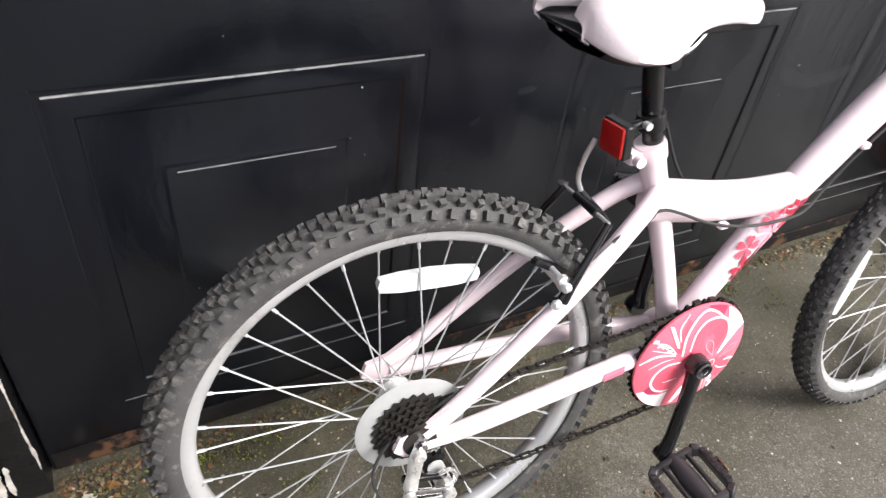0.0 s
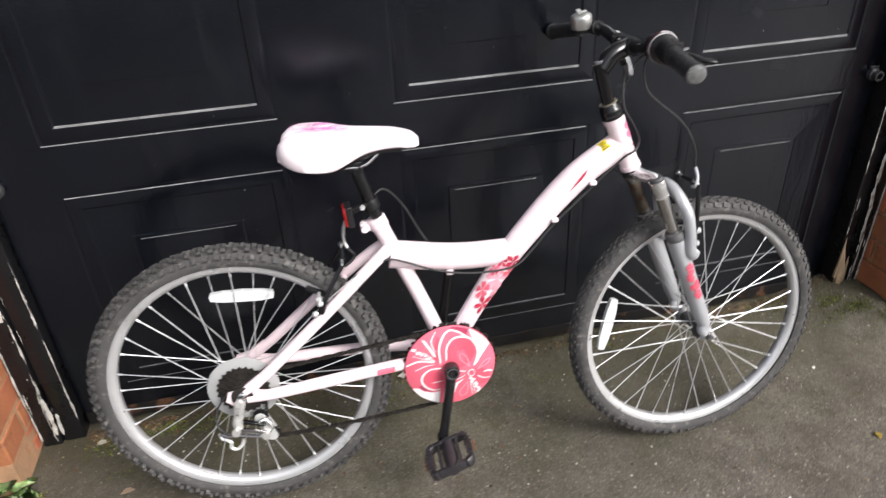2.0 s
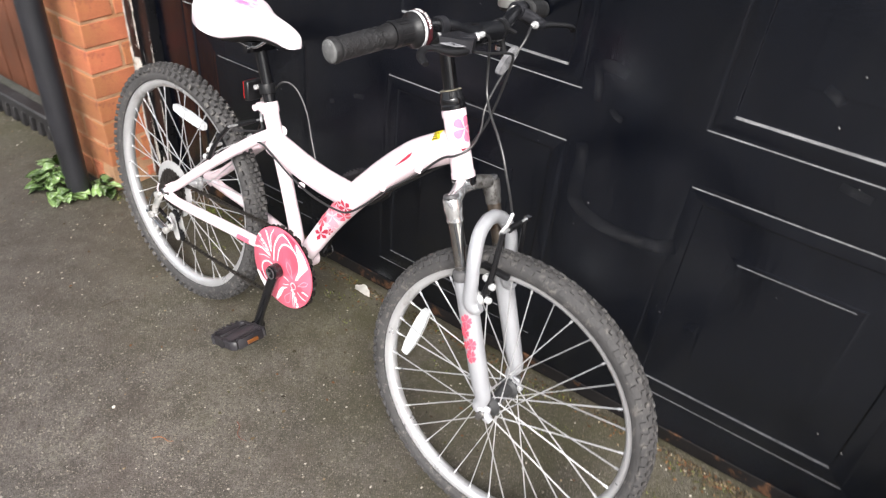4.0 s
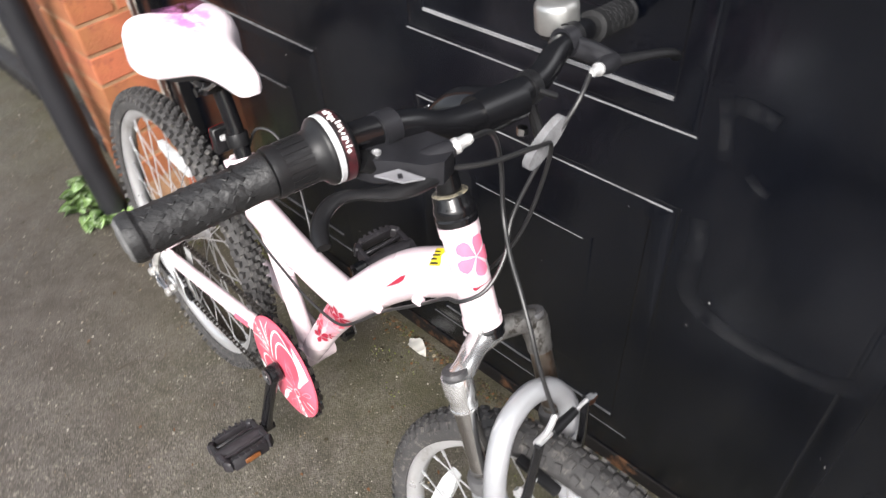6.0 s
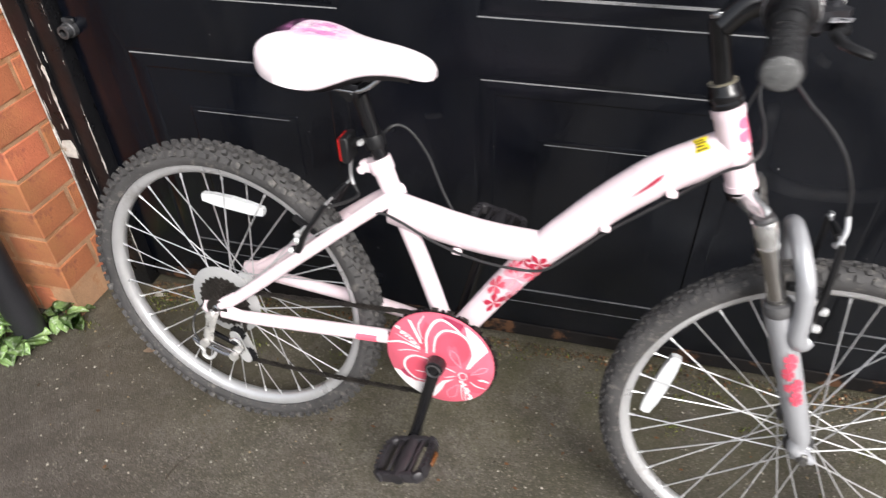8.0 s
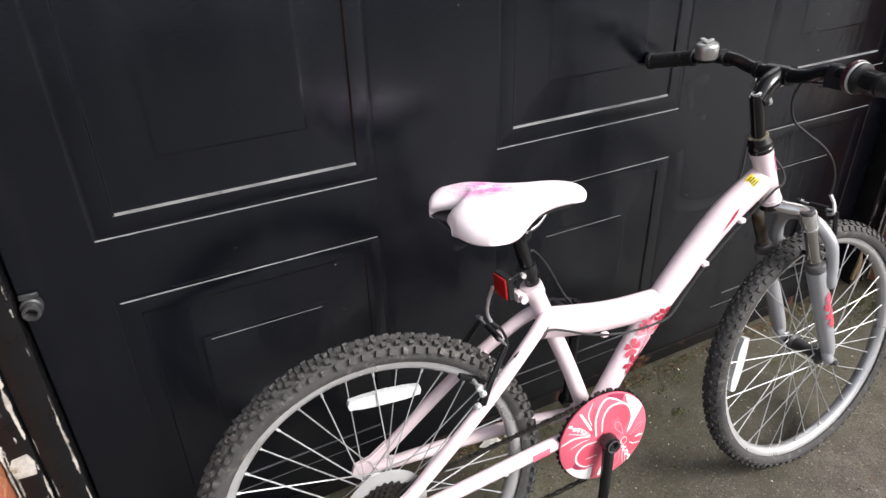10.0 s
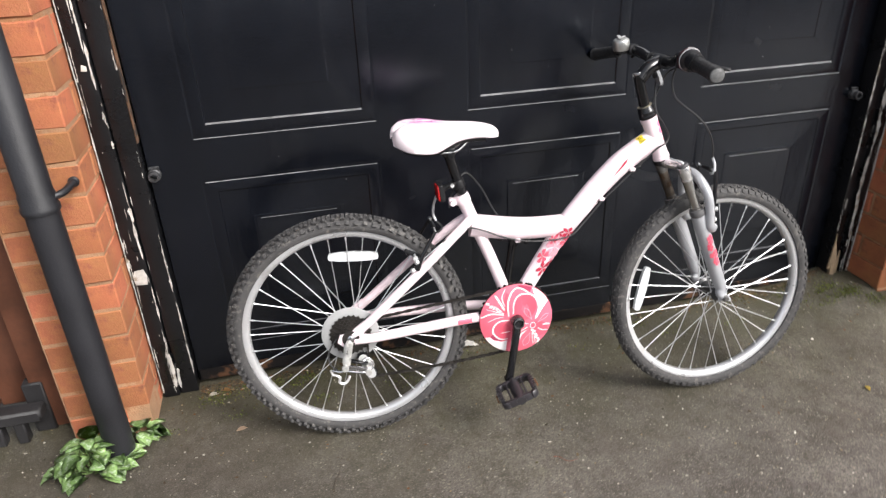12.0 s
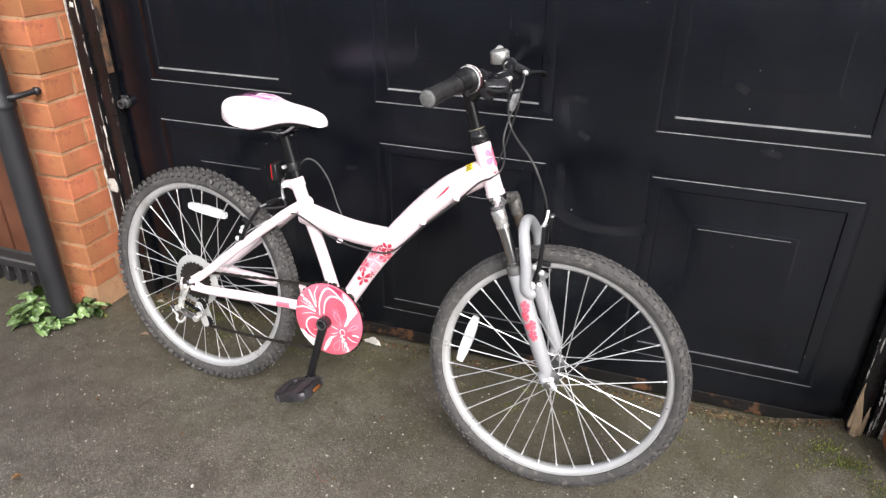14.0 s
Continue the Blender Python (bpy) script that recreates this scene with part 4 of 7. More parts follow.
for x, y, r, turn, notch, slim, mat, words in (
        (0.004, 0.002, 0.024, 0.3, 0.82, 0.86, PALE_ROSE, "pale pink flower print"), (0.024, -0.016, 0.016, 1.0, 0.82, 0.80, ROSE, "pink flower print"), (-0.022, 0.016, 0.015, 0.5, 0.82, 0.80, ROSE, "pink flower print"),
        (0.014, 0.018, 0.011, 0.9, 0.82, 0.80, PINK, "pink flower print"), (-0.012, -0.014, 0.013, 0.2, 0.82, 0.85, PALE_ROSE, "pale pink flower print"),
        (0.046, -0.006, 0.016, 0.1, 1.15, 0.72, DARK_PINK, "crimson flower print"), (-0.042, -0.004, 0.015, 0.8, 1.15, 0.72, DARK_PINK, "crimson flower print"), (0.034, 0.014, 0.010, 0.5, 1.15, 0.70, DARK_PINK, "crimson leaf print"),
        (-0.028, -0.016, 0.008, 0.2, 1.15, 0.70, DARK_PINK, "crimson leaf print")):
    printed("flower_print", DOWN, 0.84 if mat is DARK_PINK else (0.82 if mat is PALE_ROSE else 0.83), flower(x, y, r, turn=turn, notch=notch, slim=slim), 0.290, -0.1, mat, frame_ob, words)
printed("swoosh_print", DOWN, 0.80, [[(-0.036, -0.0015), (-0.020, 0.0000), (0.000, 0.0020), (0.018, 0.0050), (0.030, 0.0065), (0.022, 0.0015), (0.008, -0.0010), (-0.014, -0.0018)]], 0.838, 0.02, DARK_PINK, frame_ob, "thin crimson swoosh print")
printed("sticker", DOWN, 0.80, [[(-0.0065, -0.010), (0.0065, -0.010), (0.0065, 0.010), (-0.0065, 0.010)]], 0.962, 1.02, YELLOW, frame_ob, "small yellow sticker")
printed("sticker_bars", DOWN, 0.815, [[(-0.0045, -0.0085 + 0.0042 * k), (0.0045 - 0.002 * (k % 2), -0.0085 + 0.0042 * k), (0.0045 - 0.002 * (k % 2), -0.0065 + 0.0042 * k), (-0.0045, -0.0065 + 0.0042 * k)] for k in range(4)], 0.962, 1.02, INK, frame_ob)


def on_head(name, polygons, mat, label=""):
    bm = bmesh.new()
    u = Vector((0, -1, 0))
    fwd = AXIS.cross(u).normalized()
    fwd = fwd if fwd.x > 0 else -fwd
    for outline in polygons:
        ring = []
        cx, cy = (sum(p[k] for p in outline) / len(outline) for k in (0, 1))
        place = lambda x, y: bm.verts.new(HEAD_B.lerp(HEAD_T, 0.73) + y * AXIS + 0.0195 * (math.cos(x / 0.0195) * fwd + math.sin(x / 0.0195) * u))  # noqa: E731
        middle, ring = place(cx, cy), [place(x, y) for x, y in outline]
        inner = [place((x + cx) / 2, (y + cy) / 2) for x, y in outline]
        for k in range(len(ring)):
            i = (k + 1) % len(ring)
            bm.faces.new((middle, inner[k], inner[i]))
            bm.faces.new((inner[k], ring[k], ring[i], inner[i]))
    part(name, bm, mat, frame_ob, label)


on_head("flower_print", flower(0.003, 0.0, 0.021, turn=0.75, notch=0.98, slim=0.90), PINK_HEAD, "pink flower print on the head tube")
on_head("swoosh_print", [[(-0.012, -0.030), (0.012, -0.034), (0.030, -0.026), (0.010, -0.031)]], DARK_PINK)
STAY = [(0.024, -0.064, 0.288, 0.0095), (0.090, -0.061, 0.290, 0.0115), (0.240, -0.047, 0.297, 0.0125), (0.330, -0.036, 0.298, 0.0125), (0.420, -0.026, 0.293, 0.0125)]
printed("band_print", STAY, 1.0, [[(-0.022, -0.012), (0.0, -0.012), (0.022, -0.012), (0.020, 0.0), (0.022, 0.012), (0.0, 0.012), (-0.022, 0.012), (-0.024, 0.0)]], 0.655, 0.1, PINK, frame_ob, "pink printed band")


# wheels
def wheel(name, hub, m, tyre_r, knob, spin, label, k=1.0, hub_mat=ALLOY):
    """Hub with tyre, rim, 36 crossed spokes and a clip-on reflector."""
    hub_bm = bmesh.new()
    lathe(hub_bm, [(0.0, -0.052), (0.008, -0.052), (0.008, -0.040), (0.013, -0.037), (0.021, -0.034), (0.021, -0.030), (0.014, -0.026), (0.012, 0.0),
                   (0.014, 0.026), (0.021, 0.030), (0.021, 0.034), (0.013, 0.037), (0.008, 0.040), (0.008, 0.052), (0.0, 0.052)], hub, SIDE, 28)
    w = part(name, hub_bm, hub_mat, bike, label)
    w.matrix_basis = m
    bm = bmesh.new()
    lathe(bm, [(r * k, v) for r, v in ((0.2605, -0.0125), (0.2605, 0.0125), (0.2590, 0.0135), (0.2462, 0.0125), (0.2408, 0.0075), (0.2398, 0.0), (0.2408, -0.0075), (0.2462, -0.0125), (0.2590, -0.0135))], hub, SIDE, 96, True)
    part("rim", bm, RIM, w, "silver alloy rim")
    bm = bmesh.new()
    base, half = tyre_r - 0.0064 * knob, 0.0215
    section = []
    for i in range(15):
        a = math.radians(-125 + 250 * i / 14)
        section.append((base - 0.0195 + 0.0195 * math.cos(a) * (1.0 if math.cos(a) > 0 else 0.95), half * math.sin(a)))
    lathe(bm, section, hub, SIDE, 96, True)
    count, knobs = 84, random.Random(8)
    for i in range(count):
        for row, (v, along, across, high, shift) in enumerate(((-0.0200, 0.0095, 0.0095, 0.0075, 0), (0.0200, 0.0095, 0.0095, 0.0075, 0.5), (-0.0125, 0.0080, 0.0070, 0.0080, 0.5), (0.0125, 0.0080, 0.0070, 0.0080, 0), (-0.0042, 0.0090, 0.0062, 0.0072, 0), (0.0042, 0.0090, 0.0062, 0.0072, 0.5))):
            a = 2 * math.pi * (i + shift) / count
            tilt = math.asin(max(-1, min(1, v / half))) * 0.9
            r = base - 0.0195 + (0.0195 + high * knob * 0.40) * math.cos(tilt)
            vv = (half + high * knob * 0.25) * math.sin(tilt)
            turn = Matrix.Rotation(a, 3, "Y") @ Matrix.Rotation(-tilt, 3, "X") @ Matrix.Rotation(knobs.uniform(-0.25, 0.25), 3, "Z")
            box(bm, hub + Vector((r * math.sin(a), vv, r * math.cos(a))), (along * knobs.uniform(0.8, 1.1), across * knobs.uniform(0.85, 1.1), high * knob * knobs.uniform(0.9, 1.15)), turn)
    part("tyre", bm, RUBBER, w, "dusty black knobbly tyre", sharp=0.5)
    for i in range(36):
        side = 1 if i % 2 else -1
        cross = (1 if (i // 2) % 2 else -1) * math.radians(66)
        b = 2 * math.pi * i / 36 + spin
        p = hub + Vector((0.0190 * math.sin(b - cross), side * 0.0325, 0.0190 * math.cos(b - cross)))
        q = hub + Vector((0.2412 * k * math.sin(b), side * 0.003, 0.2412 * k * math.cos(b)))
        bm = bmesh.new()
        sweep(bm, [(*p, 0.0011), (*(p.lerp(q, 0.5)), 0.0011), (*(p.lerp(q, 0.955)), 0.0011), (*(p.lerp(q, 0.957)), 0.0021), (*q, 0.0021)], 6, soft=False)
        part("spoke", bm, STEEL, w)
    return w


def wheel_reflector(w, place, angle, size):
    """A rounded white bar reflector clipped between spokes."""
    bm = bmesh.new()
    l, h = size
    outline = [(-l, -0.7 * h), (-0.6 * l, -h), (0, -1.05 * h), (0.6 * l, -h), (l, -0.7 * h), (1.03 * l, 0), (l, 0.7 * h), (0.6 * l, 1.0 * h), (0, 1.15 * h), (-0.6 * l, 1.0 * h), (-l, 0.7 * h), (-1.03 * l, 0)]
    plate(bm, outline, 0.010, Matrix.Translation(place) @ Matrix.Rotation(angle, 4, "Y") @ pose(0, 0.005, 0, 90))
    bmesh.ops.bevel(bm, geom=[e for e in bm.edges if e.calc_face_angle(0) > 1], offset=0.0025, segments=2, affect="EDGES")
    part("wheel_reflector", bm, CLEAR_GLASS, w, "white bar reflector clipped to the spokes")




def leaned(hub, shift):
    """A little more lean about a wheel's own hub, and a shift across."""
    return Matrix.Translation((0, shift, 0)) @ Matrix.Translation(hub) @ Matrix.Rotation(radians(-1.4), 4, "X") @ Matrix.Translation(-hub)


rear = wheel("rear_wheel", HUB_R, leaned(HUB_R, -0.010), 0.2950, 1.15, 0.05, "silver rear wheel with a knobbly tyre")
wheel_reflector(rear, (0.042, -0.002, 0.484), radians(4), (0.058, 0.0105))
front = wheel("front_wheel", HUB_F, leaned(HUB_F, -0.010) @ STEER, 0.2842, 0.40, 0.02, "silver front wheel with a worn knobbly tyre", 0.985, DARK_HUB)
wheel_reflector(front, STEER.inverted() @ Vector((0.772, -0.006, 0.314)), radians(104), (0.058, 0.0105))

# suspension fork
LEG = (HEAD_B - HEAD_T).normalized()


def leg_at(w, v, forward=0.0):
    """A place on the fork leg's line at height w."""
    top = Vector((0.834, v, 0.634))
    return top + LEG * ((w - top.z) / LEG.z) + Vector((forward, 0, 0))


bm = bmesh.new()
sweep(bm, [(*leg_at(0.640, -0.058), 0.0128), (0.829, -0.044, 0.645, 0.0118), (0.819, -0.020, 0.646, 0.0125), (0.815, 0, 0.647, 0.0155), (0.817, 0.012, 0.647, 0.0140)], 16, steps=5)
lathe(bm, [(0.0, 0.0), (0.0145, 0.0), (0.0152, 0.003), (0.0148, 0.020), (0.0130, 0.026), (0.0130, 0.034), (0.0138, 0.0345), (0.0138, 0.037), (0.0122, 0.0375)], leg_at(0.645, -0.058), LEG, 24)
rod(bm, HEAD_B + 0.004 * AXIS, Vector((0.815, 0, 0.645)), 0.0150, n=18)
fork = part("front_fork", bm, CAST, bike, "silver suspension fork with a worn cast crown")
fork.matrix_basis = Matrix.Translation((0, -0.010, 0)) @ STEER
for s in (-1, 1):
    bm = bmesh.new()
    lathe(bm, [(0.0, 0.0022), (0.0118, 0.0020), (0.0128, 0.0005), (0.0130, -0.003)], leg_at(0.649, s * 0.058), -LEG, 20)
    part("cap", bm, CAP, fork, "worn dark top cap")
    if s > 0:
        bm = bmesh.new()
        lathe(bm, [(0.0, 0.0), (0.0145, 0.0), (0.0152, 0.003), (0.0148, 0.022), (0.0135, 0.028), (0.0135, 0.040), (0.0122, 0.041)], leg_at(0.645, 0.058), LEG, 24)
        sweep(bm, [(0.815, 0.004, 0.647, 0.0142), (0.819, 0.020, 0.646, 0.0126), (0.829, 0.044, 0.645, 0.0118), (*leg_at(0.640, 0.058), 0.0128)], 16, steps=5)
        # far half in darker alloy: its dark reflections are put into the colour
        part("crown_sleeve", bm, GRIME_AND_SHADE_ALLOY, fork, "grimy crown arm and sleeve, darkened for its dark reflections")
    bm = bmesh.new()
    rod(bm, leg_at(0.625, s * 0.058), leg_at(0.510, s * 0.058), 0.0118, n=24)
    part("stanchion", bm, STANCHION if s < 0 else BRONZE, fork, "dull chrome stanchion" if s < 0 else "rusty dark stanchion")
    bm = bmesh.new()
    lathe(bm, [(0.0110, 0.0), (0.0124, 0.001), (0.0124, 0.005), (0.0110, 0.006)], leg_at(0.537, s * 0.058), -LEG, 18)
    part("grease_ring", bm, GRIME_AND_SHADE_ALLOY, fork, "grimy ring on the stanchion")
    bm = bmesh.new()
    lathe(bm, [(0.0, 0.0), (0.0105, 0.0), (0.0110, 0.006), (0.0085, 0.010), (0.0085, 0.016), (0.0045, 0.018), (0.0, 0.018)], (0.904, s * 0.052, 0.494), (1, 0, 0.25), 16)
    part("brake_boss", bm, ALLOY, fork, "bright silver brake boss")
    bm = bmesh.new()
    lathe(bm, [(0.011, 0.0), (0.0165, 0.001), (0.0180, 0.004), (0.0180, 0.014), (0.0168, 0.018), (0.011, 0.020)], leg_at(0.517, s * 0.058), -LEG, 20)
    part("seal", bm, WORN_SEAL, fork, "dull grey rubber wiper seal")
    bm = bmesh.new()
    a, b, c, d, e = (leg_at(w, s * 0.058) for w in (0.518, 0.470, 0.400, 0.345, 0.312))
    sweep(bm, [(*a, 0.0175), (*b, 0.0172), (*c, 0.0165), (*d, 0.0158), (*e, 0.0135), (*(HUB_F + Vector((-0.012, s * 0.056, 0.010))), 0.0098), (*(HUB_F + Vector((0.008, s * 0.055, -0.004))), 0.0088), (*(HUB_F + Vector((0.018, s * 0.054, -0.010))), 0.0060)], 16, steps=4)
    box(bm, HUB_F + Vector((0.0, s * 0.052, 0.0)), (0.024, 0.006, 0.028), bevel=0.002)
    leg = part("lower_leg", bm, SILVER, fork, "silver-painted lower leg")
    LEGP = [(*leg_at(w, s * 0.058), 0.0168) for w in (0.50, 0.45, 0.40, 0.35)]
    if s < 0:
        for x, y, r, turn in ((0.0, 0.003, 0.014, 0.4), (0.064, 0.001, 0.013, 0.9), (0.020, -0.006, 0.012, 0.1), (0.042, 0.007, 0.012, 0.6), (0.044, -0.010, 0.008, 0.2)):
            printed("flower_print", LEGP, 1.0, flower(x, y, r, turn=turn), 0.30, 0.1, ROSE, leg, "pink flower print on the fork leg")
    bm = bmesh.new()
    lathe(bm, [(0.0, 0.0), (0.009, 0.0), (0.009, 0.004), (0.0065, 0.006), (0.0065, 0.012), (0.0, 0.013)], HUB_F + Vector((0, s * 0.060, 0)), (0, s, 0), 6)
    part("axle_nut", bm, GRIME_AND_SHADE_ALLOY, fork)
bm = bmesh.new()
arch = [(0.922, 0.052, 0.490, 0.0095), (0.914, 0.055, 0.484, 0.0120), (0.905, 0.059, 0.496, 0.0122), (0.902, 0.061, 0.530, 0.0112), (0.895, 0.057, 0.572, 0.0114), (0.885, 0.038, 0.602, 0.0116), (0.881, 0.016, 0.614, 0.0116)]
sweep(bm, [(x, -y - 0.010, z, r) for x, y, z, r in arch] + [(0.880, -0.010, 0.616, 0.0116)] + [(x, y - 0.010, z, r) for x, y, z, r in arch[::-1]], 16, steps=4)
part("brake_arch", bm, SILVER, fork, "thick silver brake arch over the tyre")


def v_brake(parent, pivot, top, forward, rim_at, aside=0.0):
    """Two arms with pads, the cable noodle and its rubber boot."""
    for s in (-1, 1):
        bm = bmesh.new()
        p, q = Vector(pivot), Vector(top)
        p.y, q.y = s * p.y + 0.5 * aside, s * q.y + aside
        sweep(bm, [(*p, 0.0075), (*(p.lerp(q, 0.4) + Vector((forward * 0.004, s * 0.004, 0))), 0.0050), (*q, 0.0045)], 10, steps=4)
        lathe(bm, [(0.0, 0.0), (0.006, 0.0), (0.006, 0.006), (0.003, 0.007), (0.003, 0.010), (0.0, 0.010)], p + Vector((forward * 0.006, 0, 0)), (forward, 0, 0.2), 12)
        arm = part("brake_arm", bm, BLACK_PAINT, parent, "black brake arm")
        bm = bmesh.new()
        r = Vector(rim_at)
        r.y = s * r.y
        d = (Vector(top) - Vector(pivot)).normalized()
        along = Vector((d.z, 0, -d.x))
        box(bm, r, (0.052, 0.011, 0.010), Matrix((along, Vector((0, 1, 0)), along.cross(Vector((0, 1, 0))))).transposed(), bevel=0.003, segments=2)
        part("brake_pad", bm, BLACK_PLASTIC, parent, "black rubber brake pad")
        bm = bmesh.new()
        rod(bm, r, r + Vector((0, s * 0.030, 0)), 0.0035, n=10)
        lathe(bm, [(0.0, 0.0), (0.0065, 0.0), (0.0065, 0.006), (0.0, 0.007)], r + Vector((0, s * 0.026, 0)), (0, s, 0), 6)
        part("pad_bolt", bm, ALLOY, parent, "bright pad bolt")
        for share in (0.0, 0.22):
            c = p.lerp(q, share) + Vector((forward * 0.008, s * 0.003, 0))
            bm = bmesh.new()
            lathe(bm, [(0.0, 0.0), (0.0062, 0.0), (0.0058, 0.006), (0.0035, 0.008), (0.0, 0.008)], c, (forward, s * 0.5, 0.2), 10)
            part("arm_bolt", bm, ALLOY, parent, "small bright bolt")
    bm = bmesh.new()
    a, b = Vector(top), Vector(top)
    a.y, b.y = aside - a.y, aside + b.y
    rod(bm, a, b, 0.0022, n=8)
    part("brake_cable", bm, STEEL, parent)
    bm = bmesh.new()
    rod(bm, a.lerp(b, 0.25), a.lerp(b, 0.75), 0.0060, 0.0045, 10)
    part("cable_boot", bm, BLACK_PLASTIC, parent)
    bm = bmesh.new()
    lathe(bm, [(0.0, 0.0), (0.006, 0.0), (0.006, 0.007), (0.003, 0.008), (0.003, 0.012), (0.0, 0.012)], b, (0.3 * forward, 1, 0.1), 6)
    part("anchor_bolt", bm, CHROME, parent)


v_brake(fork, (0.918, 0.042, 0.500), (0.924, 0.036, 0.622), 1, (0.915, 0.021, 0.537), -0.012)
v_brake(frame_ob, (0.188, 0.056, 0.452), (0.238, 0.046, 0.540), -1, (0.187, 0.021, 0.478))

# drivetrain
bm = bmesh.new()
teeth = 42
ring = []
for k in range(teeth * 4):
    a = 2 * math.pi * k / (teeth * 4)
    r = (0.0905, 0.0958, 0.0958, 0.0905)[k % 4]
    ring.append((r * math.cos(a), r * math.sin(a)))
plate(bm, ring, 0.004, Matrix.Translation((0.427, -0.042, 0.290)) @ pose(0, 0, 0, 90))
crankset = part("chainring", bm, BLACK_PAINT, bike, "black toothed chainring", smooth=False)
DISC = Vector((0.427, -0.050, 0.290))
bm = bmesh.new()
lathe(bm, [(0.012, 0.004), (0.088, 0.004), (0.0925, 0.0015), (0.0925, -0.0015), (0.091, -0.0025), (0.030, -0.0060), (0.012, -0.0065)], DISC, SIDE, 72)
guard = part("chain_guard", bm, PINK, crankset, "round pink chain guard with a white flower pattern")


def on_disc(name, outlines, mat, label="", lift=0.0008):
    """Outlines in the guard's plane (forward, up), laid just over its dished face."""
    bm = bmesh.new()
    for o in outlines:
        vs = []
        for x, y in o:
            r = min(0.0915, math.hypot(x, y))
            depth = 0.0025 + 0.0035 * max(0.0, (0.091 - r) / 0.061)
            f = r / max(1e-6, math.hypot(x, y))
            vs.append(bm.verts.new(DISC + Vector((x * f, -depth - lift, y * f))))
        bm.faces.new(vs)
    bmesh.ops.triangulate(bm, faces=bm.faces)
    return part(name, bm, mat, guard, label, smooth=False)


def stroke(points, width):
    """An outline round a curved stroke that tapers at its far end."""
    path = smooth_path([(x, y, 0) for x, y in points], 8)
    left, right = [], []
    n = len(path)
    for k, p in enumerate(path):
        t = path[min(k + 1, n - 1)] - path[max(k - 1, 0)]
        t = t / (np.linalg.norm(t) + 1e-9)
        w = width * (0.35 + 0.65 * math.sin(math.pi * min(0.95, 0.15 + 0.8 * k / n)))
        left.append((p[0] - t[1] * w, p[1] + t[0] * w)), right.append((p[0] + t[1] * w, p[1] - t[0] * w))
    return left + right[::-1]


def ribbons(name, strokes, mat, label):
    for s, w in strokes:
        o = stroke(s, w)
        n = len(o) // 2
        quads = [[o[k], o[k + 1], o[-2 - k], o[-1 - k]] for k in range(n - 1)]
        on_disc(name, quads, mat, label)


def polar(*pairs):
    return [(r * math.cos(radians(a)), r * math.sin(radians(a))) for r, a in pairs]


# petals, white petal outlines, stamens and pale segments of the rim
def guard_at(*points):
    """Points in shares of the guard's radius."""
    return [(0.0915 * x, 0.0915 * y) for x, y in points]


def petal(cx, cy, rx, ry, turn):
    c, s = math.cos(radians(turn)), math.sin(radians(turn))
    return guard_at(*[(cx + rx * math.cos(a) * c - ry * math.sin(a) * s, cy + rx * math.cos(a) * s + ry * math.sin(a) * c) for a in (2 * math.pi * k / 18 for k in range(18))])


def rim_piece(a0, a1, *inner):
    """An outline that follows the guard's rim from one angle to another and comes back through the given points."""
    return polar(*[(0.0913, a0 + (a1 - a0) * k / 10) for k in range(11)]) + guard_at(*inner)


def leaf_line(a, b, wide):
    """A narrow leaf outline from a to b, as two bowed strokes."""
    (x0, y0), (x1, y1) = a, b
    mx, my, dx, dy = (x0 + 2 * x1) / 3, (y0 + 2 * y1) / 3, (y0 - y1) * wide, (x1 - x0) * wide
    return [(guard_at(a, (mx + dx, my + dy), b), 0.0009), (guard_at(a, (mx - dx, my - dy), b), 0.0009)]


# petals in two pinks, crimson corners, white fields at the rim
for shape in (petal(0.24, 0.32, 0.38, 0.32, 70), petal(-0.42, -0.30, 0.25, 0.24, 10), petal(0.62, -0.36, 0.28, 0.22, -30)):
    on_disc("petal", [shape], ROSE, "deeper pink petal", lift=0.0004)
on_disc("petal", [guard_at((-0.36, 0.20), (-0.36, 0.50), (-0.27, 0.82), (-0.16, 0.72), (-0.20, 0.44), (-0.22, 0.18))], ROSE, "deeper pink petal", lift=0.0004)
on_disc("petal", [rim_piece(88, 64, (0.38, 0.72), (0.24, 0.83), (0.10, 0.90))], DARK_ROSE, "dark rose petal corner", lift=0.0005)
on_disc("petal", [guard_at((-0.74, -0.46), (-0.66, -0.40), (-0.58, -0.47), (-0.42, -0.57), (-0.42, -0.61), (-0.64, -0.58))], DARK_ROSE, "dark rose petal corner", lift=0.0005)
on_disc("pale_segment", [rim_piece(63, 27, (0.77, 0.28), (0.66, 0.12), (0.58, -0.02), (0.51, -0.06), (0.57, 0.10), (0.64, 0.28), (0.61, 0.50), (0.50, 0.70))], WHITE_PRINT, "white rim field")
on_disc("pale_segment", [rim_piece(-152, -108, (-0.27, -0.62), (-0.45, -0.64), (-0.64, -0.58), (-0.75, -0.48))], WHITE_PRINT, "white rim field")
on_disc("pale_segment", [guard_at((0.29, -0.36), (0.14, -0.50), (0.06, -0.70), (-0.08, -0.93), (-0.15, -0.92), (-0.05, -0.66), (0.08, -0.46))], WHITE_PRINT, "white wedge")
on_disc("pale_segment", [guard_at((-0.60, 0.77), (-0.53, 0.75), (-0.34, 0.40), (-0.31, 0.30), (-0.36, 0.32), (-0.50, 0.58))], WHITE_PRINT, "white wedge")
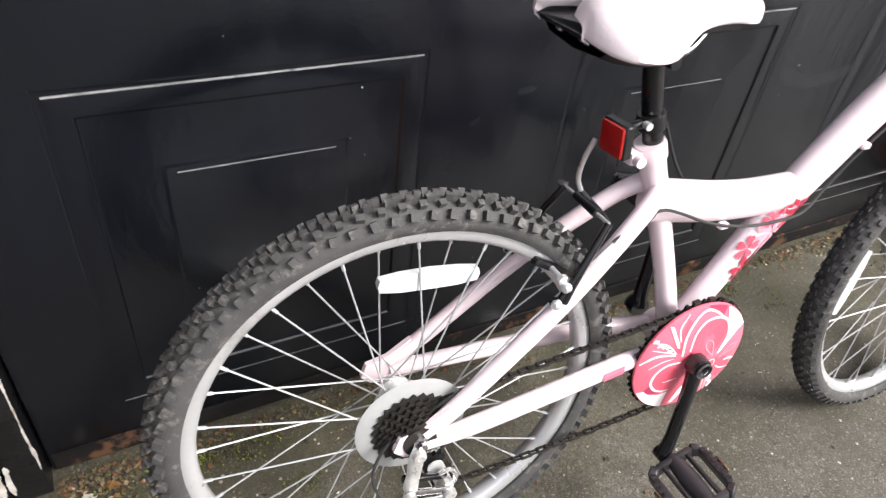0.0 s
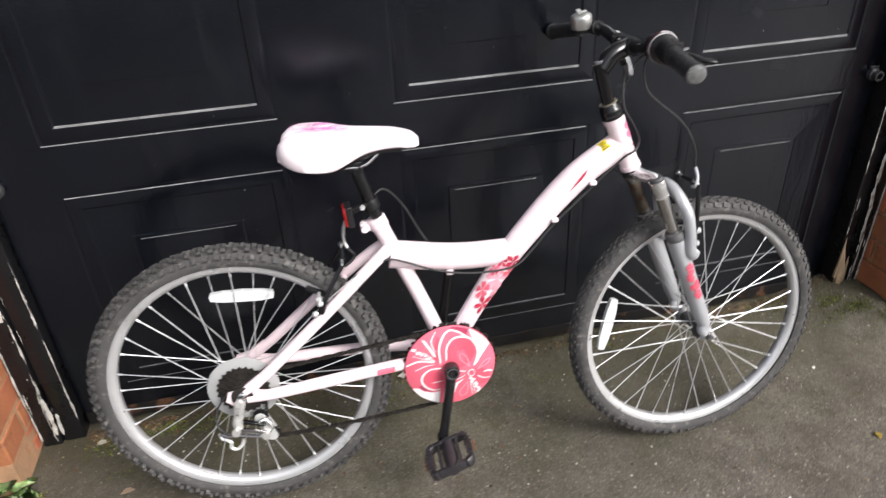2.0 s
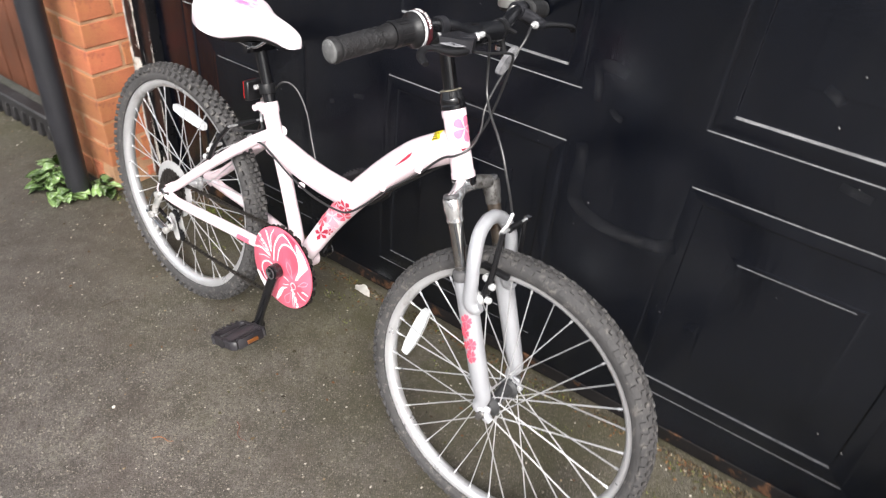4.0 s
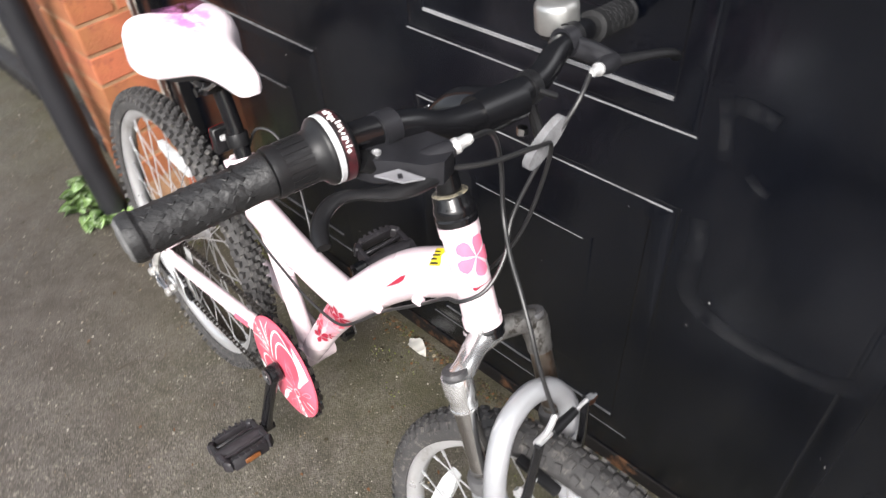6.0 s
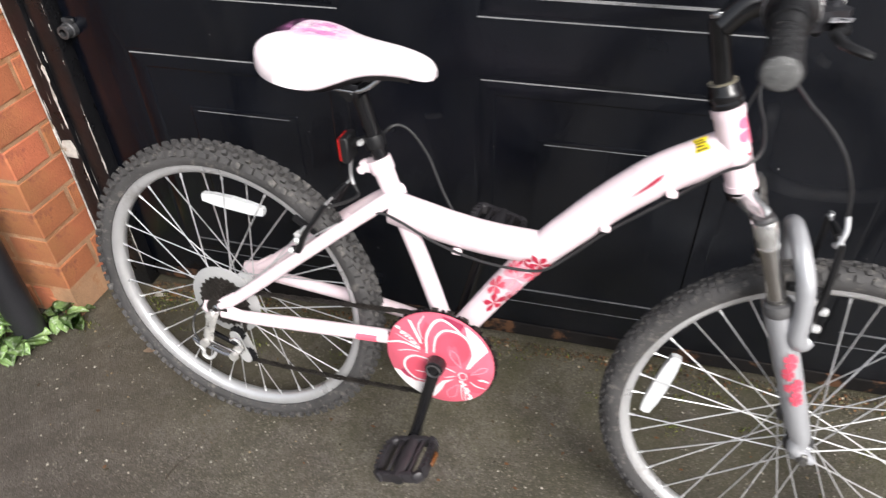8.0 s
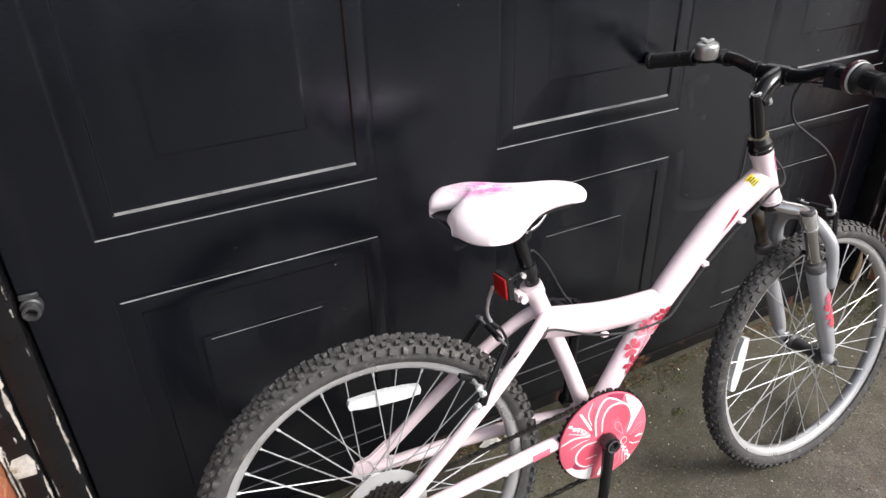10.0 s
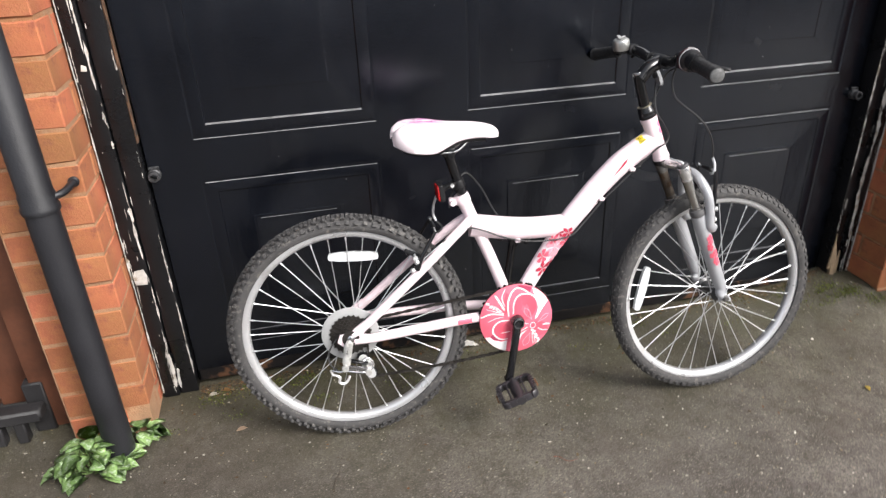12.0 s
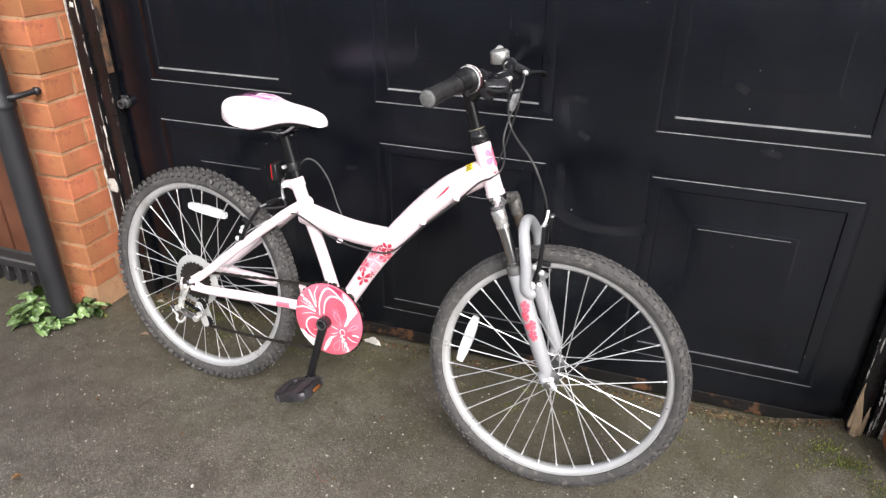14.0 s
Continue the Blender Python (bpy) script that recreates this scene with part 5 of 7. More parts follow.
ribbons("petal_line", [
    (guard_at((-0.09, 0.18), (-0.06, 0.50), (0.08, 0.70), (0.32, 0.72), (0.52, 0.60), (0.62, 0.30), (0.53, -0.02)), 0.0019),
    (guard_at((-0.22, 0.12), (-0.23, 0.50), (-0.12, 0.80), (0.03, 0.92), (0.22, 0.85), (0.40, 0.71)), 0.0022),
    (guard_at((-0.32, 0.42), (-0.39, 0.68), (-0.29, 0.93)), 0.0011),
    (guard_at((-0.99, 0.14), (-0.69, 0.23), (-0.35, 0.17)), 0.0019),
    (guard_at((-0.79, 0.00), (-0.56, 0.09), (-0.37, 0.11)), 0.0009),
    (guard_at((-0.20, 0.00), (-0.45, -0.01), (-0.62, -0.14), (-0.66, -0.32), (-0.57, -0.48), (-0.42, -0.57), (-0.26, -0.57)), 0.0020),
    (guard_at((-0.18, -0.34), (-0.32, -0.36), (-0.44, -0.37)), 0.0009),
    (guard_at((0.14, -0.12), (0.24, -0.15), (0.33, -0.18)), 0.0012),
    (guard_at((0.12, -0.36), (0.22, -0.32), (0.32, -0.27)), 0.0010),
    (guard_at((0.60, -0.34), (0.72, -0.42), (0.88, -0.44)), 0.0012),
    (guard_at((0.74, -0.26), (0.84, -0.25), (0.94, -0.27)), 0.0020)], WHITE_PRINT, "white petal line")
ribbons("leaf_line", leaf_line((0.43, -0.06), (0.22, 0.32), 0.16) + leaf_line((0.60, -0.17), (0.91, 0.07), 0.13) + leaf_line((0.38, -0.46), (0.20, -0.86), 0.20), PALE_ROSE, "thin pale leaf outline")
ribbons("flower_eye", [(guard_at(*[(0.46 + 0.075 * math.cos(a0), -0.24 + 0.085 * math.sin(a0)) for a0 in (radians(45 * k) for k in range(9))]), 0.0010)], WHITE_PRINT, "small ring at the flower's middle")
ribbons("stamen_line", [(guard_at((-0.34, 0.20), (-0.56, y - 0.10), (-0.82, y)), 0.0008) for y in (0.52, 0.38)] + [(guard_at((0.46, -0.34), (x, -0.58), (x + 0.03, -0.84)), 0.0008) for x in (0.44, 0.50)], WHITE_PRINT, "thin white stamen line")
stamens = random.Random(4)
for k in range(9):
    on_disc("stamen_tip", [petal(-0.40 - 0.052 * k + stamens.uniform(-0.02, 0.02), 0.22 + 0.042 * k + stamens.uniform(-0.03, 0.03), 0.040, 0.026, stamens.uniform(-60, 60))], WHITE_PRINT, "white stamen tip", lift=0.0011)
    on_disc("stamen_tip", [petal(0.46 + 0.018 * k + stamens.uniform(-0.05, 0.05), -0.38 - 0.050 * k, 0.036, 0.030, stamens.uniform(-60, 60))], WHITE_PRINT, "white stamen tip", lift=0.0011)


def crank(s):
    """One crank arm with its pedal; s = -1 the chain side, hanging down, 1 the far side, raised."""
    d = Vector((-0.030, 0, -0.151)) * (1 if s < 0 else -1)
    a = BB + Vector((0, s * 0.066, 0))
    e = BB + d + Vector((0, s * 0.088, 0))
    bm = bmesh.new()
    sweep(bm, [(*a, 0.0125), (*(a.lerp(e, 0.2) + Vector((0, s * 0.004, 0))), 0.0105), (*(a.lerp(e, 0.75) + Vector((0, s * 0.004, 0))), 0.0095), (*e, 0.0115)], 14, steps=4)
    lathe(bm, [(0.0, 0.0), (0.016, 0.0), (0.0165, 0.006), (0.0150, 0.017), (0.0105, 0.019), (0.009, 0.016), (0.0, 0.016)], a + Vector((0, -s * 0.004, 0)), (0, s, 0), 24)
    rod(bm, e - Vector((0, s * 0.010, 0)), e + Vector((0, s * 0.010, 0)), 0.0110, n=16)
    arm = part("crank_arm", bm, BLACK_PAINT, crankset if s < 0 else bike, "black steel crank arm")
    bm = bmesh.new()
    lathe(bm, [(0.0108, 0.0140), (0.0128, 0.0150), (0.0132, 0.0168), (0.0112, 0.0172)], a + Vector((0, s * 0.0015, 0)), (0, s, 0), 24, True)
    part("worn_ring", bm, CAP, arm if s > 0 else crankset, "worn grey ring round the crank bolt")
    m = Matrix.Translation(e + Vector((0.006, s * 0.056, 0.002))) @ pose(0, 0, 0, 0, -20 if s < 0 else 12, 0) @ Matrix.Diagonal((1.06, 0.90, 0.9, 1))
    bm = bmesh.new()
    for y in (-0.043, 0.043):
        box(bm, (0, y, 0), (0.062, 0.010, 0.022), bevel=0.003, segments=2)
    for x in (-0.040, 0.040):
        box(bm, (x, 0, 0), (0.010, 0.070, 0.024), bevel=0.003, segments=2)
    for x, y in ((-0.037, -0.041), (-0.037, 0.041), (0.037, -0.041), (0.037, 0.041)):
        box(bm, (x, y, 0), (0.016, 0.016, 0.022), Matrix.Rotation(0.78, 3, "Z"), bevel=0.003)
    sweep(bm, [(0, -0.050, 0, 0.0125), (0, 0, 0, 0.0135), (0, 0.050, 0, 0.0115)], 14, steps=3)
    for x in (-0.020, 0.020):
        box(bm, (x, 0, 0.004), (0.006, 0.080, 0.010), bevel=0.002)
    for k in range(6):
        for x in (-0.040, 0.040):
            box(bm, (x, -0.030 + 0.012 * k, 0.0125), (0.008, 0.005, 0.003))
    for v in bm.verts:
        v.co.x *= 1.06 - 0.20 * (v.co.y / 0.048) ** 2
        v.co = m @ v.co
    pedal = part("pedal", bm, PEDAL, arm if s > 0 else crankset, "black plastic cage pedal")
    if s < 0:
        for x in (-0.0488, 0.0488):
            bm = bmesh.new()
            box(bm, (x, 0, 0), (0.003, 0.030, 0.009), bevel=0.001)
            for v in bm.verts:
                v.co = m @ v.co
            part("pedal_reflector", bm, ORANGE, crankset, "orange pedal reflector")


crank(-1), crank(1)

bm = bmesh.new()
for k, r in enumerate((0.050, 0.044, 0.039, 0.034, 0.030, 0.026)):
    n = 16 + 2 * (5 - k)
    o = []
    for i in range(n * 2):
        a = math.pi * i / n
        q = r + (0.0025 if i % 2 else -0.0025)
        o.append((q * math.cos(a), q * math.sin(a)))
    plate(bm, o, 0.0022, Matrix.Translation(HUB_R + Vector((0, -0.0335 - 0.0042 * k, 0))) @ pose(0, 0, 0, 90))
rod(bm, HUB_R + Vector((0, -0.032, 0)), HUB_R + Vector((0, -0.060, 0)), 0.021, n=20)
part("cassette", bm, CHAIN, rear, "oily black sprocket cluster", smooth=False)
bm = bmesh.new()
lathe(bm, [(0.026, -0.001), (0.066, 0.0), (0.070, -0.002), (0.066, -0.004), (0.030, -0.006)], HUB_R + Vector((0, -0.0275, 0)), SIDE, 48)
part("spoke_guard", bm, CLOUDY, rear, "cloudy grey plastic spoke protector")


def chain_run(bm, a, b, sag=0.0):
    a, b = Vector(a), Vector(b)
    n = max(2, round((b - a).length / 0.0127))
    d = (b - a).normalized()
    for k in range(n):
        t = (k + 0.5) / n
        c = a.lerp(b, t) + Vector((0, 0, -sag * 4 * t * (1 - t)))
        for s in (-1, 1):
            box(bm, c + Vector((0, s * (0.0032 if k % 2 else 0.0022), 0)), (0.0122, 0.0012, 0.0052 if k % 2 else 0.0042), Matrix.Rotation(-math.atan2(d.z, d.x), 3, "Y"))
        rod(bm, a.lerp(b, k / n) + Vector((0, -0.0042, -sag * 4 * (k / n) * (1 - k / n))), a.lerp(b, k / n) + Vector((0, 0.0042, -sag * 4 * (k / n) * (1 - k / n))), 0.0026, n=6)


JOCKEY_A, JOCKEY_B = Vector((0.040, -0.056, 0.238)), Vector((0.057, -0.056, 0.192))
bm = bmesh.new()
chain_run(bm, HUB_R + Vector((0.000, -0.046, 0.030)), BB + Vector((-0.010, -0.044, 0.0830)))
chain_run(bm, JOCKEY_B + Vector((0.004, 0.004, -0.014)), BB + Vector((-0.020, -0.044, -0.0905)), 0.005)
chain_run(bm, HUB_R + Vector((0.038, -0.046, -0.012)), JOCKEY_A + Vector((0.014, 0.004, 0.004)))
chain_run(bm, JOCKEY_A + Vector((-0.012, 0.004, -0.004)), JOCKEY_B + Vector((-0.014, 0.004, 0.004)))
for k in range(14):
    for centre, r, a0, a1 in ((BB + Vector((0, -0.044, 0)), 0.0940, 97, -104), (HUB_R + Vector((0, -0.046, 0)), 0.040, 90, 250)):
        a = radians(a0 + (a1 - a0) * k / 13)
        box(bm, centre + Vector((r * math.cos(a), 0, r * math.sin(a))), (0.0105, 0.0060, 0.0050), Matrix.Rotation(-a - math.pi / 2, 3, "Y"))
tagged(part("chain", bm, CHAIN, bike, smooth=False), "dark oily chain", kind="stuff")

mech_bm = bmesh.new()
sweep(mech_bm, [(0.014, -0.074, 0.294, 0.0085), (0.008, -0.079, 0.280, 0.0105), (0.004, -0.083, 0.262, 0.0095), (0.000, -0.086, 0.246, 0.0100), (0.002, -0.086, 0.236, 0.0075)], 10, (0, 1, 0), 0.55)
box(mech_bm, (0.048, -0.078, 0.216), (0.014, 0.016, 0.018), Matrix.Rotation(0.5, 3, "Y"), bevel=0.004, segments=2)
for p in ((0.010, -0.080, 0.290), (-0.004, -0.092, 0.234), (0.050, -0.088, 0.214)):
    lathe(mech_bm, [(0.0, 0.0), (0.0085, 0.0), (0.0080, 0.007), (0.004, 0.008), (0.0, 0.006)], p, (0, -1, 0), 16)
mech = part("rear_derailleur", mech_bm, CAST_DULL, bike, "silver rear derailleur")
for p, dark in (((0.022, -0.088, 0.228), CHROME), ((0.022, -0.074, 0.237), BLACK_PAINT)):
    bm = bmesh.new()
    box(bm, p, (0.060, 0.006, 0.009), Matrix.Rotation(0.30, 3, "Y"), bevel=0.002, segments=2)
    part("link_plate", bm, dark, mech, "worn parallelogram link")
for s in (-0.0085, 0.0085):
    bm = bmesh.new()
    d = JOCKEY_B - JOCKEY_A
    ang = -math.atan2(d.z, d.x)
    o = [(d.length / 2 * c + 0.011 * math.cos(a), 0.011 * math.sin(a)) for c, a0 in ((-1, 90), (1, -90)) for a in (radians(a0 + 30 * k) for k in range(7))]
    plate(bm, o, 0.0015, Matrix.Translation((JOCKEY_A + JOCKEY_B) / 2 + Vector((0, s, 0))) @ Matrix.Rotation(ang, 4, "Y") @ pose(0, 0, 0, 90))
    part("cage_plate", bm, ALLOY, mech, "silver cage plate")
for p in (JOCKEY_A, JOCKEY_B):
    bm = bmesh.new()
    o = []
    for i in range(22):
        a = 2 * math.pi * i / 22
        q = 0.016 if i % 2 else 0.0125
        o.append((q * math.cos(a), q * math.sin(a)))
    plate(bm, o, 0.006, Matrix.Translation(p + Vector((0, 0.003, 0))) @ pose(0, 0, 0, 90))
    part("jockey_wheel", bm, BLACK_PLASTIC, mech, "black jockey wheel", smooth=False)
bm = bmesh.new()
sweep(bm, [(-0.036, -0.086, 0.228, 0.0030), (-0.020, -0.090, 0.224, 0.0030), (0.000, -0.092, 0.224, 0.003), (0.030, -0.092, 0.216, 0.003), (0.052, -0.088, 0.210, 0.003)], 8)
part("link_arm", bm, CHROME, mech)
bm = bmesh.new()
sweep(bm, [(-0.040, -0.078, 0.224, 0.0028), (-0.036, -0.080, 0.212, 0.0030), (-0.028, -0.082, 0.210, 0.0030), (-0.020, -0.084, 0.204, 0.0036), (-0.022, -0.084, 0.192, 0.0036), (-0.012, -0.084, 0.186, 0.0036), (-0.002, -0.082, 0.192, 0.0034), (0.004, -0.080, 0.204, 0.0032)], 8, steps=4)
part("cage_loop", bm, ALLOY, mech, "curled silver cage loop")
bm = bmesh.new()
sweep(bm, [(0.040, -0.078, 0.240, 0.0030), (0.050, -0.080, 0.246, 0.0030), (0.060, -0.078, 0.236, 0.0034), (0.062, -0.078, 0.222, 0.0034), (0.052, -0.080, 0.212, 0.0036)], 8, steps=4)
part("spring_arm", bm, CAST, mech, "bright bent spring arm")
for s in (-1, 1):
    bm = bmesh.new()
    lathe(bm, [(0.0, 0.0), (0.0095, 0.0), (0.0095, 0.005), (0.006, 0.007), (0.006, 0.014), (0.0, 0.015)], HUB_R + Vector((0, s * 0.066, 0.002)), (0, s, 0), 6)
    part("axle_nut", bm, CHROME, bike)

# saddle and post
bm = bmesh.new()
sweep(bm, [(0.3195, 0, 0.590, 0.0120), (0.300, 0, 0.655, 0.0120), (0.2825, -0.004, 0.718, 0.0120)], 18, steps=2)
part("seatpost", bm, BLACK_PAINT, bike, "black steel seatpost")
bm = bmesh.new()
lathe(bm, [(0.0122, 0.0), (0.0158, 0.0), (0.0162, 0.002), (0.0162, 0.017), (0.0156, 0.019), (0.0122, 0.019)], (0.3065, 0, 0.628), (-0.28, 0, 0.96), 24)
sweep(bm, [(0.296, -0.004, 0.636, 0.0065), (0.282, -0.003, 0.634, 0.0060), (0.266, 0, 0.626, 0.0075)], 10)
bracket = part("reflector_bracket", bm, BLACK_PLASTIC, bike, "black reflector bracket round the post")
bm = bmesh.new()
rod(bm, (0.288, -0.018, 0.637), (0.288, -0.010, 0.637), 0.0045, n=10)
part("screw", bm, ALLOY, bracket)
bm = bmesh.new()
box(bm, (0.2535, -0.002, 0.621), (0.005, 0.036, 0.037), Matrix.Rotation(0.10, 3, "Z") @ Matrix.Rotation(-0.08, 3, "Y"), bevel=0.003, segments=2)
part("rear_reflector", bm, RED_GLASS, bike, "red plastic rear reflector")
bm = bmesh.new()
box(bm, (0.2612, -0.001, 0.621), (0.013, 0.0395, 0.0405), Matrix.Rotation(0.10, 3, "Z") @ Matrix.Rotation(-0.08, 3, "Y"), bevel=0.002)
part("reflector_back", bm, BLACK_PLASTIC, bike)

SADDLE_RAW = [  # along, half width, top, edge height, dip of the middle
    (0.138, 0.048, 0.760, 0.744, 0.002), (0.143, 0.063, 0.769, 0.740, 0.003), (0.158, 0.077, 0.778, 0.733, 0.004), (0.180, 0.084, 0.780, 0.727, 0.007), (0.210, 0.084, 0.779, 0.723, 0.005), (0.238, 0.075, 0.776, 0.722, 0.004),
    (0.265, 0.058, 0.772, 0.728, 0.003), (0.295, 0.041, 0.769, 0.736, 0.001), (0.325, 0.031, 0.767, 0.739, 0), (0.355, 0.0260, 0.764, 0.739, 0), (0.380, 0.0225, 0.759, 0.737, 0), (0.396, 0.0180, 0.753, 0.736, 0), (0.405, 0.010, 0.745, 0.737, 0)]
PROFILE = [(0.277 + (u - 0.27) * 0.914, hw * 0.896, 0.764 + (top - 0.75) * 1.116, 0.764 + (edge - 0.75) * 1.116, dip) for u, hw, top, edge, dip in SADDLE_RAW]
SADDLE_V = -0.010


def saddle_shell(inset, under):
    bm = bmesh.new()
    rows = []
    dense = smooth_path([(*p,) for p in PROFILE], 3)
    for q in dense:
        u, hw, top, edge, dip = q
        row = []
        for k in range(17):
            s = -1 + k / 8
            v = math.sin(s * math.pi / 2) * (hw - inset)
            f = abs(s)
            z = edge + (top - edge) * (max(0.0, 1 - f**2.6)) ** 0.55 - dip * math.exp(-((s * 2.2) ** 2))
            notch = 0.050 * math.exp(-(((s - 0.16) * 3.2) ** 2)) * max(0.0, 1 - (u - dense[0][0]) / 0.085)
            row.append(bm.verts.new((u + notch, v + SADDLE_V, z - inset)))
        rows.append(row)
    for a, b in zip(rows, rows[1:]):
        for k in range(16):
            bm.faces.new((a[k], a[k + 1], b[k + 1], b[k]))
    low = []
    for row in rows:
        low.append([bm.verts.new(v.co + Vector((0, -0.10 * (v.co.y - SADDLE_V), -0.004))) for v in (row[0], row[-1])])
    for k in range(len(rows) - 1):
        for i, j in ((0, 0), (-1, 1)):
            bm.faces.new((rows[k][i], rows[k + 1][i], low[k + 1][j], low[k][j]))
        bm.faces.new((low[k][0], low[k + 1][0], low[k + 1][1], low[k][1])).material_index = 1
    # the cover rolls down over the tail to the dark base
    lip = [bm.verts.new(v.co + Vector((-0.001 - 0.002 * (1 - abs(k - 8) / 8), 0, -0.007))) for k, v in enumerate(rows[0])]
    back = [bm.verts.new(v.co + Vector((0.008, 0, -0.013))) for v in rows[0]]
    for k in range(16):
        bm.faces.new((rows[0][k], rows[0][k + 1], lip[k + 1], lip[k]))
        bm.faces.new((lip[k], lip[k + 1], back[k + 1], back[k]))
    bm.faces.new(back + [low[0][1], low[0][0]]).material_index = 1
    bm.faces.new(rows[-1] + [low[-1][1], low[-1][0]])
    return bm


saddle = part("saddle", saddle_shell(0, 0), [VINYL, BLACK_PLASTIC], bike, "white vinyl saddle with a faded magenta print", sharp=1.1)
bm = bmesh.new()
rows = []
for q in smooth_path([(*p,) for p in PROFILE], 2):
    u, hw, _, edge, _ = q
    if u > 0.375 or u < PROFILE[0][0] + 0.012:
        continue
    rows.append([bm.verts.new((u + 0.002, s * hw * 0.86 + SADDLE_V, edge - d)) for s, d in ((-1, 0.002), (-0.75, 0.012), (0, 0.016), (0.75, 0.012), (1, 0.002))])
for a, b in zip(rows, rows[1:]):
    for k in range(4):
        bm.faces.new((a[k], a[k + 1], b[k + 1], b[k]))
part("saddle_base", bm, BLACK_PLASTIC, saddle, "black plastic saddle base")


def saddle_print(u0, u1, v0, v1, label):
    """A faded print lying on the saddle's top."""
    bm = bmesh.new()
    uv = bm.loops.layers.uv.new("strip")
    dense = smooth_path([(*p,) for p in PROFILE], 8)

    def place(u, v):
        q = min(dense, key=lambda r: abs(r[0] - u))
        f = min(0.98, abs(math.asin(max(-1, min(1, v / q[1]))) / (math.pi / 2)))
        z = q[3] + (q[2] - q[3]) * (1 - f**2.6) ** 0.55 - q[4] * math.exp(-((f * 2.2) ** 2))
        return bm.verts.new((u, v + SADDLE_V, z + 0.0012))

    n = 16
    rows = [[place(u0 + (u1 - u0) * i / n, v0 + (v1 - v0) * j / n) for j in range(n + 1)] for i in range(n + 1)]
    for i in range(n):
        for j in range(n):
            f = bm.faces.new((rows[i][j], rows[i + 1][j], rows[i + 1][j + 1], rows[i][j + 1]))
            for loop, q in zip(f.loops, ((i, j), (i + 1, j), (i + 1, j + 1), (i, j + 1))):
                loop[uv].uv = (q[0] / n, q[1] / n)
    part("saddle_print", bm, MAGENTA, saddle, label)


saddle_print(0.172, 0.262, -0.040, 0.060, "faded magenta print")
saddle_print(0.208, 0.285, -0.034, 0.038, "faded magenta print")
for s in (-1, 1):
    bm = bmesh.new()
    sweep(bm, [(0.172, s * 0.020 - 0.008, 0.744, 0.0035), (0.205, s * 0.021 - 0.008, 0.725, 0.0035), (0.255, s * 0.022 - 0.008, 0.721, 0.0035), (0.300, s * 0.021 - 0.008, 0.722, 0.0035), (0.335, s * 0.012 - 0.009, 0.748, 0.0035)], 10)
    part("rail", bm, CHROME, saddle, "bright steel saddle rail")
bm = bmesh.new()
box(bm, (0.282, -0.005, 0.720), (0.030, 0.056, 0.022), bevel=0.005, segments=2)
rod(bm, (0.284, -0.038, 0.713), (0.284, 0.030, 0.713), 0.0065, n=12)
part("seat_guts", bm, BLACK_PAINT, saddle, "black saddle clamp")

# headset, stem, handlebar
bm = bmesh.new()
prof = []
for k, (h, r) in enumerate(((0.0, 0.0200), (0.006, 0.0205), (0.008, 0.0190), (0.013, 0.0205), (0.018, 0.0195), (0.020, 0.0180), (0.026, 0.0178), (0.030, 0.0150))):
    prof.append((r, h))
lathe(bm, [(0.0, 0.0), *prof, (0.0, 0.030)], HEAD_T + 0.002 * AXIS, AXIS, 28)
part("headset", bm, BLACK_PAINT, bike, "black headset with grimy rings")
bm = bmesh.new()
lathe(bm, [(0.0150, 0.0), (0.0172, 0.0003), (0.0170, 0.0012), (0.0140, 0.0018)], HEAD_T + 0.0305 * AXIS, AXIS, 24)
part("grime_ring", bm, GRIME, bike, "pale grimy ring on the headset")
bm = bmesh.new()
lathe(bm, [(0.0, 0.002), (0.0205, 0.002), (0.0212, 0.0), (0.0212, -0.003), (0.0196, -0.004), (0.0204, -0.007), (0.0204, -0.010), (0.0180, -0.012), (0.0, -0.012)], HEAD_B, AXIS, 28)
part("lower_race", bm, BLACK_PAINT, bike)
Q0, Q1 = HEAD_T + 0.030 * AXIS, Vector((0.7335, -0.014, 0.859))
BAR = [(0.772, -0.287, 0.8840, 0.0110), (0.779, -0.220, 0.8930, 0.0110), (0.787, -0.140, 0.9025, 0.0110), (0.795, -0.090, 0.9010, 0.0112), (0.798, -0.055, 0.8890, 0.0118), (0.796, 0.0, 0.8840, 0.0128),
       (0.790, 0.055, 0.8890, 0.0118), (0.780, 0.090, 0.9010, 0.0112), (0.768, 0.130, 0.9030, 0.0110), (0.748, 0.200, 0.8900, 0.0110), (0.730, 0.262, 0.8820, 0.0110)]
bm = bmesh.new()
sweep(bm, BAR, 16)
bars = part("handlebar", bm, BLACK_PAINT, bike, "black steel riser handlebar")
bm = bmesh.new()
sweep(bm, [(*Q0, 0.0120), (*(Q0.lerp(Q1, 0.5)), 0.0118), (*Q1, 0.0115)], 16, steps=2)
sweep(bm, [(*(Q1 - 0.012 * AXIS), 0.0150), (0.762, -0.008, 0.873, 0.0165), (0.796, 0, 0.884, 0.0168)], 14, steps=4)
rod(bm, (0.796, -0.024, 0.884), (0.796, 0.024, 0.884), 0.0168, n=20)
part("stem", bm, BLACK_PAINT, bars, "black quill stem")
bm = bmesh.new()
lathe(bm, [(0.0, 0.001), (0.0088, 0.001), (0.0092, 0.003), (0.0085, 0.0055), (0.0048, 0.006), (0.0045, 0.003), (0.0, 0.003)], Q1, AXIS, 20)
part("stem_bolt", bm, CHROME, bars)
bm = bmesh.new()
rod(bm, (0.812, 0.016, 0.868), (0.812, 0.016, 0.862), 0.005, n=6)
